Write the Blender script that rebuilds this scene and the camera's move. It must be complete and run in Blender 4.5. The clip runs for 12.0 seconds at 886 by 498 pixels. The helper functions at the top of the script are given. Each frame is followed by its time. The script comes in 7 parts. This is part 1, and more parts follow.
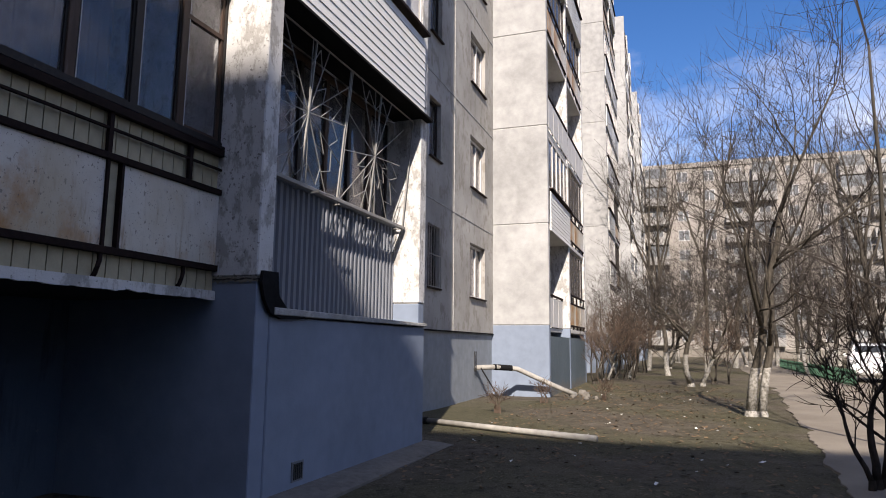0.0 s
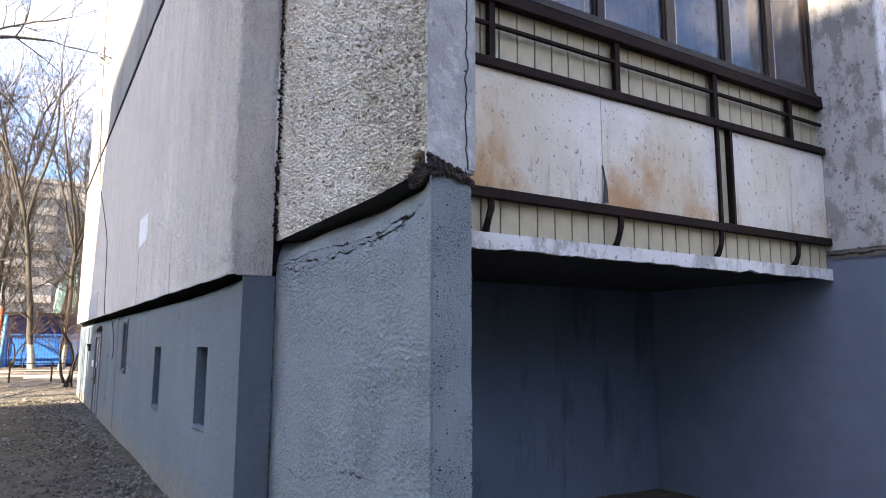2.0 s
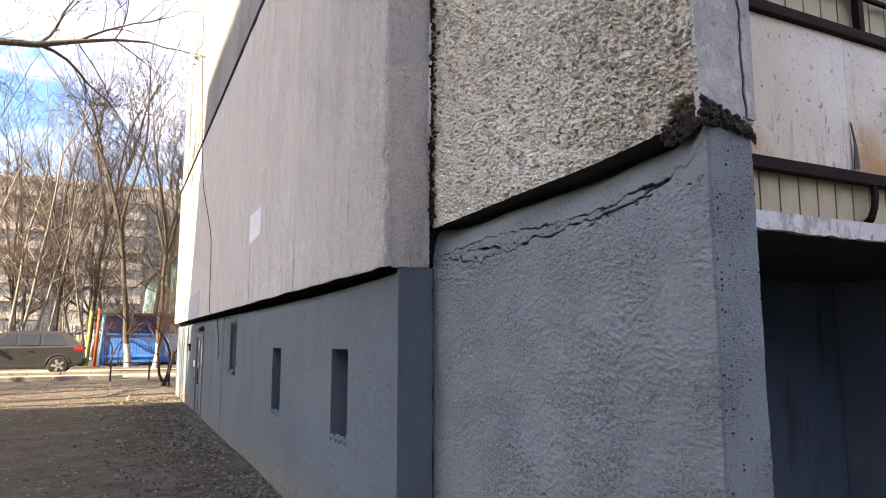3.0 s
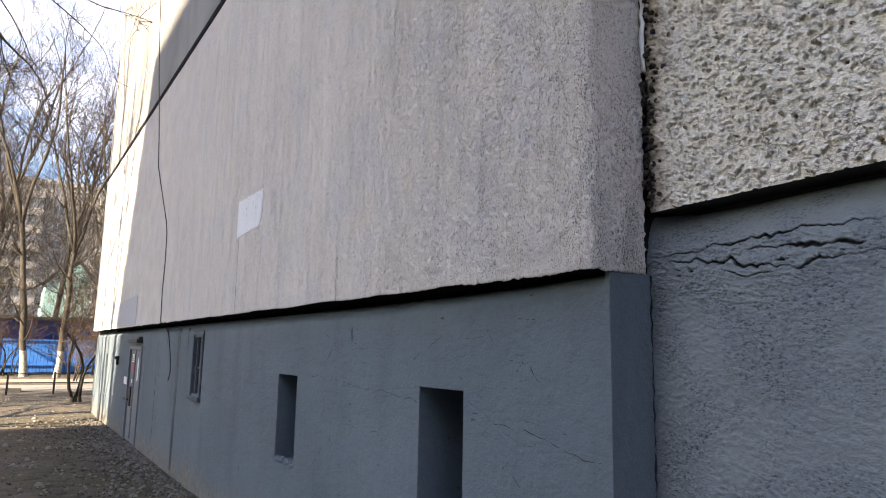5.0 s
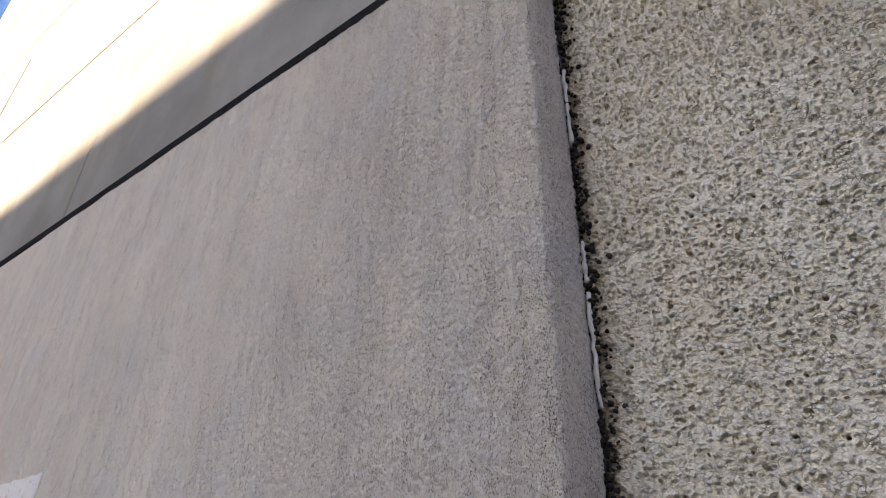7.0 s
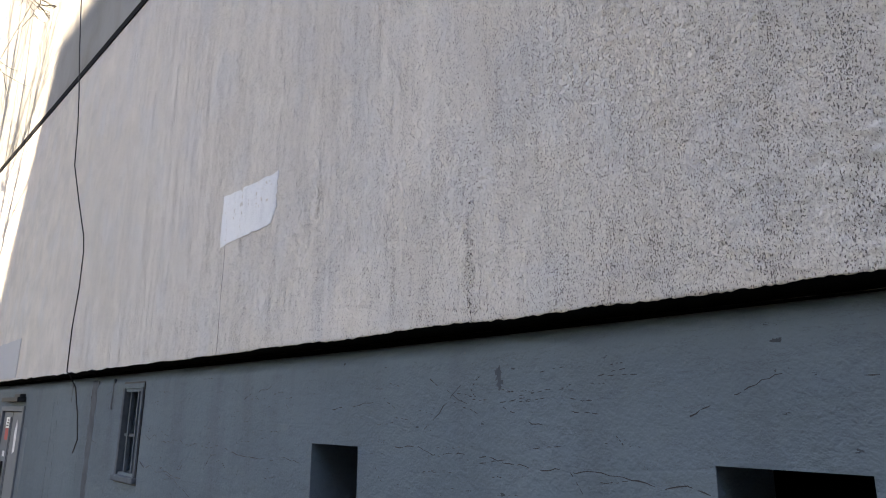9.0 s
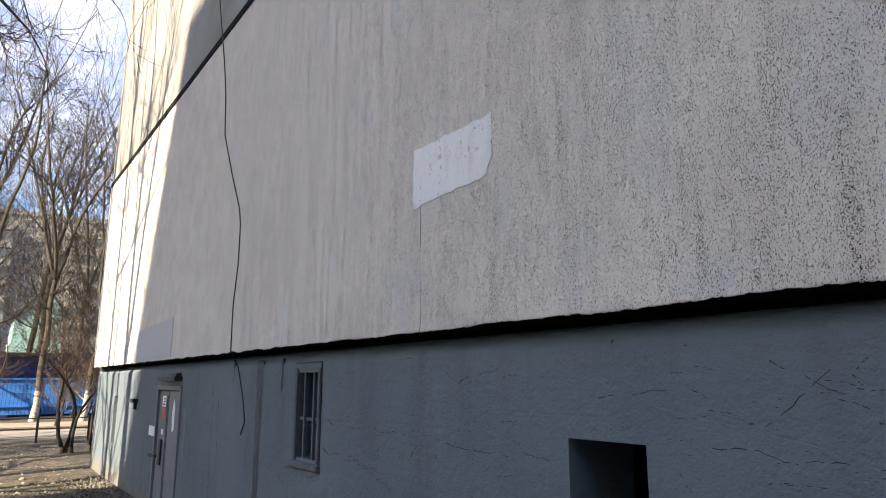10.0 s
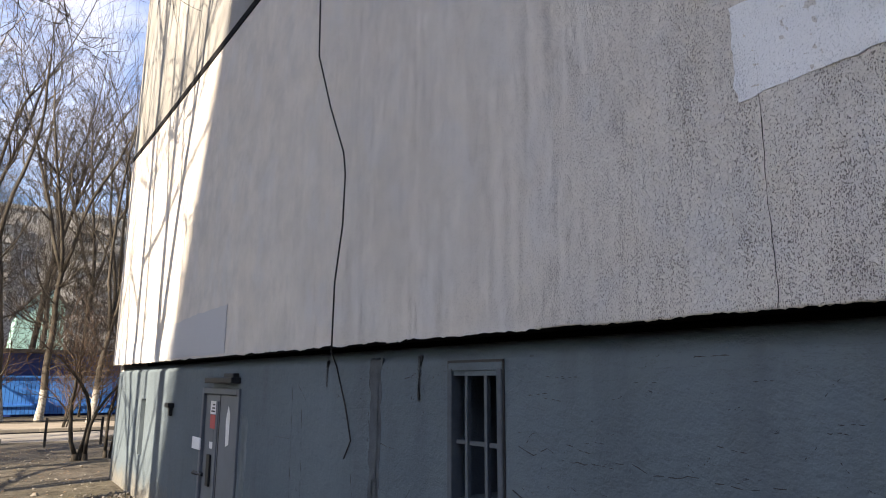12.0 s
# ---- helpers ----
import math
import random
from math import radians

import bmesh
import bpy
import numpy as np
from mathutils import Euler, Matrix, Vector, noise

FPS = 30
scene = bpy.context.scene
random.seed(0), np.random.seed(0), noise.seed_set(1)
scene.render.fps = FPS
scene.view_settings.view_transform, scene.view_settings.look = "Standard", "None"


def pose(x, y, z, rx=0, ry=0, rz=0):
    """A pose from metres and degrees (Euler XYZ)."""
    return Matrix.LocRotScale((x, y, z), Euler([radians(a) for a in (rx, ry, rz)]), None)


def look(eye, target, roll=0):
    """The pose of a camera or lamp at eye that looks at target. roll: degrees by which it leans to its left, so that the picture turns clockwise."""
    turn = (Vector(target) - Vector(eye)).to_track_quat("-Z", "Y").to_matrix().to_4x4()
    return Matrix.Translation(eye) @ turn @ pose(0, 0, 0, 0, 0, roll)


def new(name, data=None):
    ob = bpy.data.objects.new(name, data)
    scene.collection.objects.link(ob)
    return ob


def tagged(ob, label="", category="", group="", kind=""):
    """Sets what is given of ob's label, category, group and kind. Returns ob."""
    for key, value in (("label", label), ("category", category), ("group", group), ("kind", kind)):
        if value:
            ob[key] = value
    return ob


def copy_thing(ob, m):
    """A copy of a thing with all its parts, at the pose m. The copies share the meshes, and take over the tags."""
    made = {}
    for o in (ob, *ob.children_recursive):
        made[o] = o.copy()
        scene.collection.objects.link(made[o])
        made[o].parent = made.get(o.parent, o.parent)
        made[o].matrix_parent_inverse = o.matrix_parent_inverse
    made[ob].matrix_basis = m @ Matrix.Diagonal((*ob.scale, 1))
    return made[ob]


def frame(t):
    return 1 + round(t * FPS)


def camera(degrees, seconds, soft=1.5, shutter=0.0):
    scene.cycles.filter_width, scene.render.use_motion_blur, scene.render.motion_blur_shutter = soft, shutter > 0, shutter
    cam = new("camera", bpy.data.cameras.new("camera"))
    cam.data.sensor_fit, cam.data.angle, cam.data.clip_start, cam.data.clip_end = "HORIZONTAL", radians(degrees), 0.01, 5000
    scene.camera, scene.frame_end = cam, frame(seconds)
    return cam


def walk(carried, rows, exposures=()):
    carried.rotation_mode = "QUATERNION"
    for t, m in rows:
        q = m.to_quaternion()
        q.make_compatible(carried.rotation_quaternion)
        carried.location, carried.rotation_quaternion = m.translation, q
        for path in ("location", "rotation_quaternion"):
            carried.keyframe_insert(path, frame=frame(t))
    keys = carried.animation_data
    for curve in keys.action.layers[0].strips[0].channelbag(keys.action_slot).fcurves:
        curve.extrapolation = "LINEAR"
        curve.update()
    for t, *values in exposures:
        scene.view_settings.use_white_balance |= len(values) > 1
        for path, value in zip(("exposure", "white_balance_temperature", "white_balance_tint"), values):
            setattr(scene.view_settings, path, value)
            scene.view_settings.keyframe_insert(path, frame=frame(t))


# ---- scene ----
cam = camera(67.1, 12.0, 1.0)

PATH = [
    (0, (-0.898, -5.228, 1.294), (0.968, -4.567, 1.577), 0.6),
    (0.5, (-0.87, -4.954, 1.255), (0.727, -3.783, 1.537), 0.1),
    (1, (-0.825, -4.754, 1.267), (0.499, -3.283, 1.553), -0.1),
    (1.5, (-0.912, -4.475, 1.229), (0.174, -2.82, 1.518), 0.1),
    (2, (-0.991, -4.041, 1.208), (0.048, -2.354, 1.483), 0.2),
    (2.5, (-1.008, -3.637, 1.21), (-0.026, -1.917, 1.481), -0.0),
    (3, (-1.214, -3.235, 1.228), (-0.354, -1.449, 1.496), 0.0),
    (4.8, (-1.580, -1.708, 1.309), (-0.580, 0.004, 1.607), 1.0),
    (5, (-1.564, -1.536, 1.33), (-0.49, 0.123, 1.632), 1.1),
    (5.5, (-1.562, -1.307, 1.424), (-0.355, 0.248, 1.778), 1.1),
    (6, (-1.66, -1.149, 1.469), (-0.342, 0.197, 2.143), 2.0),
    (6.5, (-1.671, -1.078, 1.587), (-0.347, 0.06, 2.563), 1.3),
    (6.7, (-1.732, -1.036, 1.616), (-0.411, 0.01, 2.693), 1.2),
    (8.3, (-1.712, -0.245, 1.345), (-0.402, 0.967, 2.209), 0.9),
    (8.5, (-1.735, -0.162, 1.337), (-0.427, 1.116, 2.147), 1.1),
    (9, (-1.671, 0.349, 1.302), (-0.343, 1.77, 1.771), 0.3),
    (9.5, (-1.699, 0.779, 1.372), (-0.449, 2.292, 1.761), -0.1),
    (10, (-1.804, 1.241, 1.358), (-0.677, 2.847, 1.748), 0.0),
    (10.5, (-1.829, 1.726, 1.341), (-0.774, 3.383, 1.716), -0.4),
    (11, (-1.878, 2.225, 1.392), (-0.857, 3.902, 1.77), -0.4),
    (11.5, (-1.892, 2.636, 1.445), (-0.867, 4.312, 1.82), -0.4),
    (12, (-1.84, 3.017, 1.399), (-0.713, 4.623, 1.784), 0.2),
]
walk(cam, [(t, look(eye, target, roll)) for t, eye, target, roll in PATH], [(0, 1.84, 7350, 15.2), (0.5, 2.52, 7050, 17.0), (1, 3.84, 7800, 19.2), (1.5, 4.28, 8150, 16.8), (2, 3.93, 8400, 14.4), (2.5, 3.84, 8900, 14.8), (3, 3.74, 10200, 17.6), (5, 3.5, 9300, 13.9), (5.5, 3.57, 9500, 14.4), (6, 3.64, 10000, 16.4), (6.5, 3.46, 10300, 16.4), (8.5, 3.15, 9200, 11.5), (9, 3.44, 9100, 11.5), (9.5, 3.38, 9100, 11.5), (10, 3.08, 8850, 11.6), (10.5, 2.93, 8550, 12.6), (11, 2.85, 8500, 12.7), (12, 2.82, 8550, 12.5)])

# ---- light ----
SUN_DIR = Vector((1.0, 0.27, -0.72)).normalized()
sun_el = math.asin(-SUN_DIR.z)
sun_az = math.atan2(-SUN_DIR.x, -SUN_DIR.y)
world = bpy.data.worlds.new("sky")
scene.world = world
world.use_nodes = True
wn, wl = world.node_tree.nodes, world.node_tree.links
wn.clear()
w_out = wn.new("ShaderNodeOutputWorld")
w_bg = wn.new("ShaderNodeBackground")
w_sky = wn.new("ShaderNodeTexSky")
w_sky.sky_type = "NISHITA"
w_sky.sun_disc = False
w_sky.sun_elevation = sun_el
w_sky.sun_rotation = sun_az
w_sky.air_density = 1.0
w_sky.dust_density = 0.3
w_sky.ozone_density = 4.0
w_co = wn.new("ShaderNodeTexCoord")
w_map = wn.new("ShaderNodeMapping")
w_map.inputs["Scale"].default_value = (1.0, 1.0, 2.2)
w_map.inputs["Location"].default_value = (2.35, 0.7, 0.1)
w_noise = wn.new("ShaderNodeTexNoise")
w_noise.inputs["Scale"].default_value = 2.6
w_noise.inputs["Detail"].default_value = 9.0
w_noise.inputs["Roughness"].default_value = 0.62
w_ramp = wn.new("ShaderNodeValToRGB")
w_ramp.color_ramp.elements[0].position = 0.46
w_ramp.color_ramp.elements[1].position = 0.72
w_sep = wn.new("ShaderNodeSeparateXYZ")
w_fall = wn.new("ShaderNodeMapRange")
w_fall.inputs[1].default_value = 0.12
w_fall.inputs[2].default_value = 0.55
w_fall.inputs[3].default_value = 1.0
w_fall.inputs[4].default_value = 0.45
w_mul = wn.new("ShaderNodeMath")
w_mul.operation = "MULTIPLY"
w_mix = wn.new("ShaderNodeMixRGB")
w_mix.inputs[2].default_value = (5.9, 6.0, 6.4, 1.0)
w_bg.inputs["Strength"].default_value = 0.12
wl.new(w_co.outputs["Generated"], w_map.inputs["Vector"])
wl.new(w_map.outputs["Vector"], w_noise.inputs["Vector"])
wl.new(w_noise.outputs["Fac"], w_ramp.inputs["Fac"])
wl.new(w_co.outputs["Generated"], w_sep.inputs["Vector"])
wl.new(w_sep.outputs["Z"], w_fall.inputs[0])
wl.new(w_ramp.outputs["Color"], w_mul.inputs[0])
wl.new(w_fall.outputs[0], w_mul.inputs[1])
w_east = wn.new("ShaderNodeMapRange")
w_east.interpolation_type = "SMOOTHSTEP"
w_east.inputs[1].default_value = 0.2
w_east.inputs[2].default_value = 0.95
w_east.inputs[3].default_value = 1.0
w_east.inputs[4].default_value = 0.35
w_clear = wn.new("ShaderNodeMath")
w_clear.operation = "MULTIPLY"
w_side = wn.new("ShaderNodeMath")
w_side.operation = "MULTIPLY_ADD"
w_side.inputs[1].default_value = 0.9
wl.new(w_sep.outputs["Y"], w_side.inputs[0])
wl.new(w_sep.outputs["X"], w_side.inputs[2])
wl.new(w_side.outputs[0], w_east.inputs[0])
wl.new(w_mul.outputs[0], w_clear.inputs[0])
wl.new(w_east.outputs[0], w_clear.inputs[1])
wl.new(w_clear.outputs[0], w_mix.inputs["Fac"])
w_hsv = wn.new("ShaderNodeHueSaturation")
w_hsv.inputs["Hue"].default_value = 0.511
w_hsv.inputs["Saturation"].default_value = 1.27
w_hsv.inputs["Value"].default_value = 0.39
wl.new(w_sky.outputs["Color"], w_hsv.inputs["Color"])
wl.new(w_hsv.outputs["Color"], w_mix.inputs[1])
wl.new(w_mix.outputs["Color"], w_bg.inputs["Color"])
wl.new(w_bg.outputs["Background"], w_out.inputs["Surface"])

sun_data = bpy.data.lights.new("sun", "SUN")
sun_data.energy = 2.3
sun_data.angle = radians(0.53)
sun_data.color = (1.0, 0.972, 0.925)
sun = new("sun", sun_data)
sun.matrix_world = look((0, 0, 60), Vector((0, 0, 60)) + SUN_DIR)


# ---- materials ----
class Mat:
    """A small builder for procedural materials in object space, in metres."""

    def __init__(self, name, rough=0.85, metal=0.0, spec=0.3):
        self.m = bpy.data.materials.new(name)
        self.m.use_nodes = True
        self.n, self.l = self.m.node_tree.nodes, self.m.node_tree.links
        self.b = self.n["Principled BSDF"]
        self.b.inputs["Roughness"].default_value = rough
        self.b.inputs["Metallic"].default_value = metal
        self.b.inputs["Specular IOR Level"].default_value = spec
        self.co = self.n.new("ShaderNodeTexCoord").outputs["Object"]

    def noise(self, scale, detail=4.0, rough=0.55, stretch=(1, 1, 1), shift=(0, 0, 0)):
        mp = self.n.new("ShaderNodeMapping")
        mp.inputs["Scale"].default_value = stretch
        mp.inputs["Location"].default_value = shift
        self.l.new(self.co, mp.inputs["Vector"])
        t = self.n.new("ShaderNodeTexNoise")
        t.inputs["Scale"].default_value = scale
        t.inputs["Detail"].default_value = detail
        t.inputs["Roughness"].default_value = rough
        self.l.new(mp.outputs["Vector"], t.inputs["Vector"])
        return t.outputs["Fac"]

    def voronoi(self, scale, out="Distance", feature="F1", stretch=(1, 1, 1)):
        mp = self.n.new("ShaderNodeMapping")
        mp.inputs["Scale"].default_value = stretch
        self.l.new(self.co, mp.inputs["Vector"])
        t = self.n.new("ShaderNodeTexVoronoi")
        t.feature = feature
        t.inputs["Scale"].default_value = scale
        self.l.new(mp.outputs["Vector"], t.inputs["Vector"])
        return t.outputs[out]

    def ramp(self, fac, *stops):
        r = self.n.new("ShaderNodeValToRGB")
        e = r.color_ramp.elements
        while len(e) < len(stops):
            e.new(0.5)
        for el, (p, c) in zip(e, stops):
            el.position = p
            el.color = (*c, 1) if isinstance(c, tuple) else (c, c, c, 1)
        self.l.new(fac, r.inputs["Fac"])
        return r.outputs["Color"]

    def mix(self, fac, a, b, mode="MIX"):
        x = self.n.new("ShaderNodeMixRGB")
        x.blend_type = mode
        for i, v in ((0, fac), (1, a), (2, b)):
            if isinstance(v, (int, float)):
                x.inputs[i].default_value = v if i == 0 else (v, v, v, 1)
            elif isinstance(v, tuple):
                x.inputs[i].default_value = (*v, 1)
            else:
                self.l.new(v, x.inputs[i])
        return x.outputs["Color"]

    def math(self, op, a, b=0.0):
        x = self.n.new("ShaderNodeMath")
        x.operation = op
        for i, v in ((0, a), (1, b)):
            if isinstance(v, (int, float)):
                x.inputs[i].default_value = v
            else:
                self.l.new(v, x.inputs[i])
        return x.outputs[0]

    def axis(self, k):
        s = self.n.new("ShaderNodeSeparateXYZ")
        self.l.new(self.co, s.inputs[0])
        return s.outputs[k]

    def attr(self, name):
        a = self.n.new("ShaderNodeAttribute")
        a.attribute_name = name
        return a.outputs["Fac"]

    def color(self, c):
        if isinstance(c, tuple):
            self.b.inputs["Base Color"].default_value = (*c, 1)
        else:
            self.l.new(c, self.b.inputs["Base Color"])
        return self

    def bump(self, h, dist, strength=1.0):
        bp = self.n.new("ShaderNodeBump")
        bp.inputs["Distance"].default_value = dist
        bp.inputs["Strength"].default_value = strength
        self.l.new(h, bp.inputs["Height"])
        if self.b.inputs["Normal"].is_linked:
            self.l.new(self.b.inputs["Normal"].links[0].from_socket, bp.inputs["Normal"])
        self.l.new(bp.outputs["Normal"], self.b.inputs["Normal"])
        return self


def plain(name, c, rough=0.7, metal=0.0, vary=0.25, scale=14.0, bump=0.0015, spec=0.3):
    """One colour with fine and broad unevenness."""
    k = Mat(name, rough, metal, spec)
    n = k.noise(scale, 6)
    n2 = k.noise(scale * 0.14, 3, shift=(3, 1, 7))
    v = k.mix(0.5, n, n2)
    lo = tuple(x * (1 - vary) for x in c)
    hi = tuple(min(1, x * (1 + vary)) for x in c)
    k.color(k.ramp(v, (0.3, lo), (0.7, hi)))
    if bump:
        k.bump(k.noise(scale * 8, 4), bump, 0.6)
    return k.m


def make_blue_plinth():
    k = Mat("painted_plinth_concrete", 0.72)
    broad = k.noise(0.9, 4)
    drips = k.noise(3.0, 5, stretch=(1.5, 1.5, 0.25), shift=(4, 2, 0))
    c = k.ramp(broad, (0.3, (0.087, 0.116, 0.137)), (0.7, (0.115, 0.150, 0.173)))
    c = k.mix(k.ramp(drips, (0.52, 0.0), (0.75, 0.45)), c, (0.066, 0.078, 0.096))
    spot = k.ramp(k.noise(38, 3), (0.70, 0.0), (0.76, 0.5))
    c = k.mix(spot, c, (0.17, 0.175, 0.18))
    chip = k.ramp(k.noise(17, 5, 0.7, stretch=(1, 0.6, 1.5), shift=(3, 8, 2)), (0.685, 0.0), (0.70, 0.85))
    c = k.mix(chip, c, (0.026, 0.028, 0.032))
    scratch = k.ramp(k.noise(7, 6, 0.7, stretch=(1, 0.35, 2.2), shift=(6, 1, 9)), (0.492, 0.0), (0.499, 0.5), (0.506, 0.0))
    c = k.mix(scratch, c, (0.045, 0.05, 0.06))
    dirt = k.n.new("ShaderNodeMapRange")
    dirt.inputs[1].default_value, dirt.inputs[2].default_value = 0.26, -0.02
    k.l.new(k.math("ADD", k.axis("Z"), k.math("MULTIPLY", k.math("SUBTRACT", k.noise(2.6, 6, 0.65), 0.5), 0.75)), dirt.inputs[0])
    c = k.mix(k.math("MULTIPLY", dirt.outputs[0], 0.7), c, k.ramp(k.noise(19, 4), (0.4, (0.12, 0.105, 0.085)), (0.6, (0.20, 0.175, 0.14))))
    k.color(c)
    k.bump(k.noise(5, 4), 0.03, 0.5)
    k.bump(k.noise(24, 5, 0.65), 0.012, 0.8)
    k.bump(k.noise(110, 4, 0.6), 0.005, 0.7)
    crack = k.voronoi(1.1, feature="DISTANCE_TO_EDGE", stretch=(1, 0.7, 1.6))
    wob = k.math("ADD", crack, k.math("MULTIPLY", k.noise(9, 3), 0.03))
    k.bump(k.ramp(wob, (0.018, 0.0), (0.026, 1.0)), 0.006, 0.15)
    return k.m


def make_blue_rough():
    k = Mat("painted_rough_render", 0.7)
    c = k.ramp(k.noise(1.1, 4), (0.3, (0.158, 0.190, 0.208)), (0.7, (0.198, 0.234, 0.249)))
    c = k.mix(k.ramp(k.noise(4, 5, 0.65, stretch=(1, 1, 0.6)), (0.52, 0.0), (0.70, 0.45)), c, (0.165, 0.185, 0.21))
    grain = k.noise(105, 5, 0.7, stretch=(1, 0.75, 1.5))
    patchy = k.ramp(k.noise(6, 4, 0.6, shift=(2, 7, 4)), (0.40, 0.12), (0.58, 1.0))
    # pits darkened and ridges lightened, relief shading put into the paint colour
    c = k.mix(k.math("MULTIPLY", k.ramp(grain, (0.38, 1.0), (0.47, 0.0)), patchy), c, (0.05, 0.060, 0.078))
    c = k.mix(k.math("MULTIPLY", k.ramp(grain, (0.56, 0.0), (0.70, 0.5)), patchy), c, (0.31, 0.345, 0.39))
    c = k.mix(k.attr("tone"), c, (0.010, 0.010, 0.011))
    k.color(c)
    k.bump(k.math("MULTIPLY", grain, k.math("ADD", k.math("MULTIPLY", patchy, 0.65), 0.35)), 0.012, 0.9)
    return k.m


def make_mortar():
    k = Mat("smeared_cement_mortar", 0.9, spec=0.2)
    c = k.ramp(k.noise(3.2, 6, 0.62), (0.35, (0.26, 0.26, 0.255)), (0.65, (0.42, 0.415, 0.402)))
    c = k.mix(k.ramp(k.noise(11, 6, 0.7), (0.54, 0.0), (0.60, 0.5)), c, (0.56, 0.55, 0.535))
    c = k.mix(k.ramp(k.noise(27, 5, 0.7, shift=(4, 4, 1)), (0.60, 0.0), (0.66, 0.6)), c, (0.16, 0.155, 0.145))
    k.color(c)
    k.bump(k.noise(13, 6, 0.7), 0.02, 0.7)
    k.bump(k.noise(80, 4, 0.6), 0.006, 0.7)
    return k.m


def make_clad(name="roughcast_cladding", wash=None):
    k = Mat(name, 0.92, spec=0.15)
    streak = k.noise(1.9, 6, 0.62, stretch=(1, 1.5, 0.6))
    blot = k.noise(1.1, 5, 0.6, stretch=(1, 1, 0.8), shift=(1, 2, 3))
    c = k.ramp(streak, (0.3, (0.60, 0.557, 0.525)), (0.7, (0.75, 0.705, 0.665)))
    c = k.mix(k.ramp(blot, (0.42, 0.0), (0.66, 0.6)), c, (0.71, 0.66, 0.617))
    c = k.mix(k.ramp(k.noise(2.6, 5, 0.6, stretch=(1, 1, 0.55), shift=(5, 4, 1)), (0.52, 0.0), (0.72, 0.5)), c, (0.61, 0.60, 0.597))
    c = k.mix(k.ramp(k.noise(5, 5, 0.65, stretch=(1, 1.3, 0.5), shift=(7, 1, 2)), (0.56, 0.0), (0.72, 0.55)), c, (0.60, 0.555, 0.525))
    if wash:
        c = k.mix(0.9, c, wash)
    # the comb-dashed part near the corner, smooth towards the far end
    reach = k.n.new("ShaderNodeMapRange")
    reach.interpolation_type = "SMOOTHSTEP"
    reach.inputs[1].default_value, reach.inputs[2].default_value = 9.6, 2.7
    k.l.new(k.math("ADD", k.axis("Y"), k.math("MULTIPLY", k.math("SUBTRACT", k.noise(0.8, 4), 0.5), 3.0)), reach.inputs[0])
    flat = k.math("SUBTRACT", 1.0, reach.outputs[0])
    mott = k.ramp(k.noise(3.4, 7, 0.68, shift=(2, 9, 5)), (0.40, 0.25), (0.62, 0.85))
    if not wash:
        c = k.mix(k.math("MULTIPLY", flat, mott), c, (0.50, 0.482, 0.46))
    near = k.n.new("ShaderNodeMapRange")
    near.interpolation_type = "SMOOTHSTEP"
    near.inputs[1].default_value, near.inputs[2].default_value = 2.6, 0.4
    k.l.new(k.axis("Y"), near.inputs[0])
    coarse = k.math("ADD", k.math("MULTIPLY", near.outputs[0], 0.0 if wash else 1.4), 1.0)
    tint = k.noise(3.1, 3, 0.5, stretch=(1, 1, 0.7), shift=(8, 3, 6))
    c = k.mix(k.ramp(tint, (0.52, 0.0), (0.60, 0.0 if wash else 0.22)), c, (0.70, 0.635, 0.57))
    c = k.mix(k.ramp(tint, (0.38, 0.0 if wash else 0.35), (0.46, 0.0)), c, (0.60, 0.60, 0.615))
    grain = k.noise(95, 5, 0.75, stretch=(1, 1.1, 0.9))
    dash = k.noise(230, 2, 0.5, stretch=(1, 1.2, 0.62))
    dense = k.math("ADD", k.noise(16, 5, 0.7, stretch=(1, 1.3, 0.5)), k.math("MULTIPLY", k.math("SUBTRACT", k.noise(7, 5, 0.7, stretch=(1, 1.6, 0.14)), 0.5), 1.1))
    pit = k.math("ADD", dash, k.math("MULTIPLY", k.math("SUBTRACT", dense, 0.5), 0.27))
    much = k.math("ADD", k.math("MULTIPLY", reach.outputs[0], 0.4 if wash else 0.9), 0.14)
    # grains lightened and pits darkened in colour, standing in for relief shading
    c = k.mix(k.math("MULTIPLY", k.ramp(pit, (0.62, 0.0), (0.74, 0.3)), much), c, (0.80, 0.775, 0.75))
    c = k.mix(k.math("MULTIPLY", k.ramp(grain, (0.34, 0.31), (0.52, 0.0)), k.math("MULTIPLY", much, coarse)), c, (0.62, 0.63, 0.67) if wash else (0.45, 0.41, 0.385))
    c = k.mix(k.math("MULTIPLY", k.ramp(pit, (0.345, 0.9), (0.41, 0.0)), much), c, (0.45, 0.45, 0.48) if wash else (0.20, 0.18, 0.168))
    c = k.mix(1.0, c, (1.0, 0.985, 0.955), "MULTIPLY")
    k.color(c)
    k.bump(k.noise(9, 5, 0.6), 0.008, 0.5)
    k.bump(k.math("MULTIPLY", k.ramp(pit, (0.30, 0.0), (0.46, 1.0)), much), 0.008, 0.8)
    k.bump(k.math("MULTIPLY", grain, coarse), 0.006, 0.7)
    return k.m


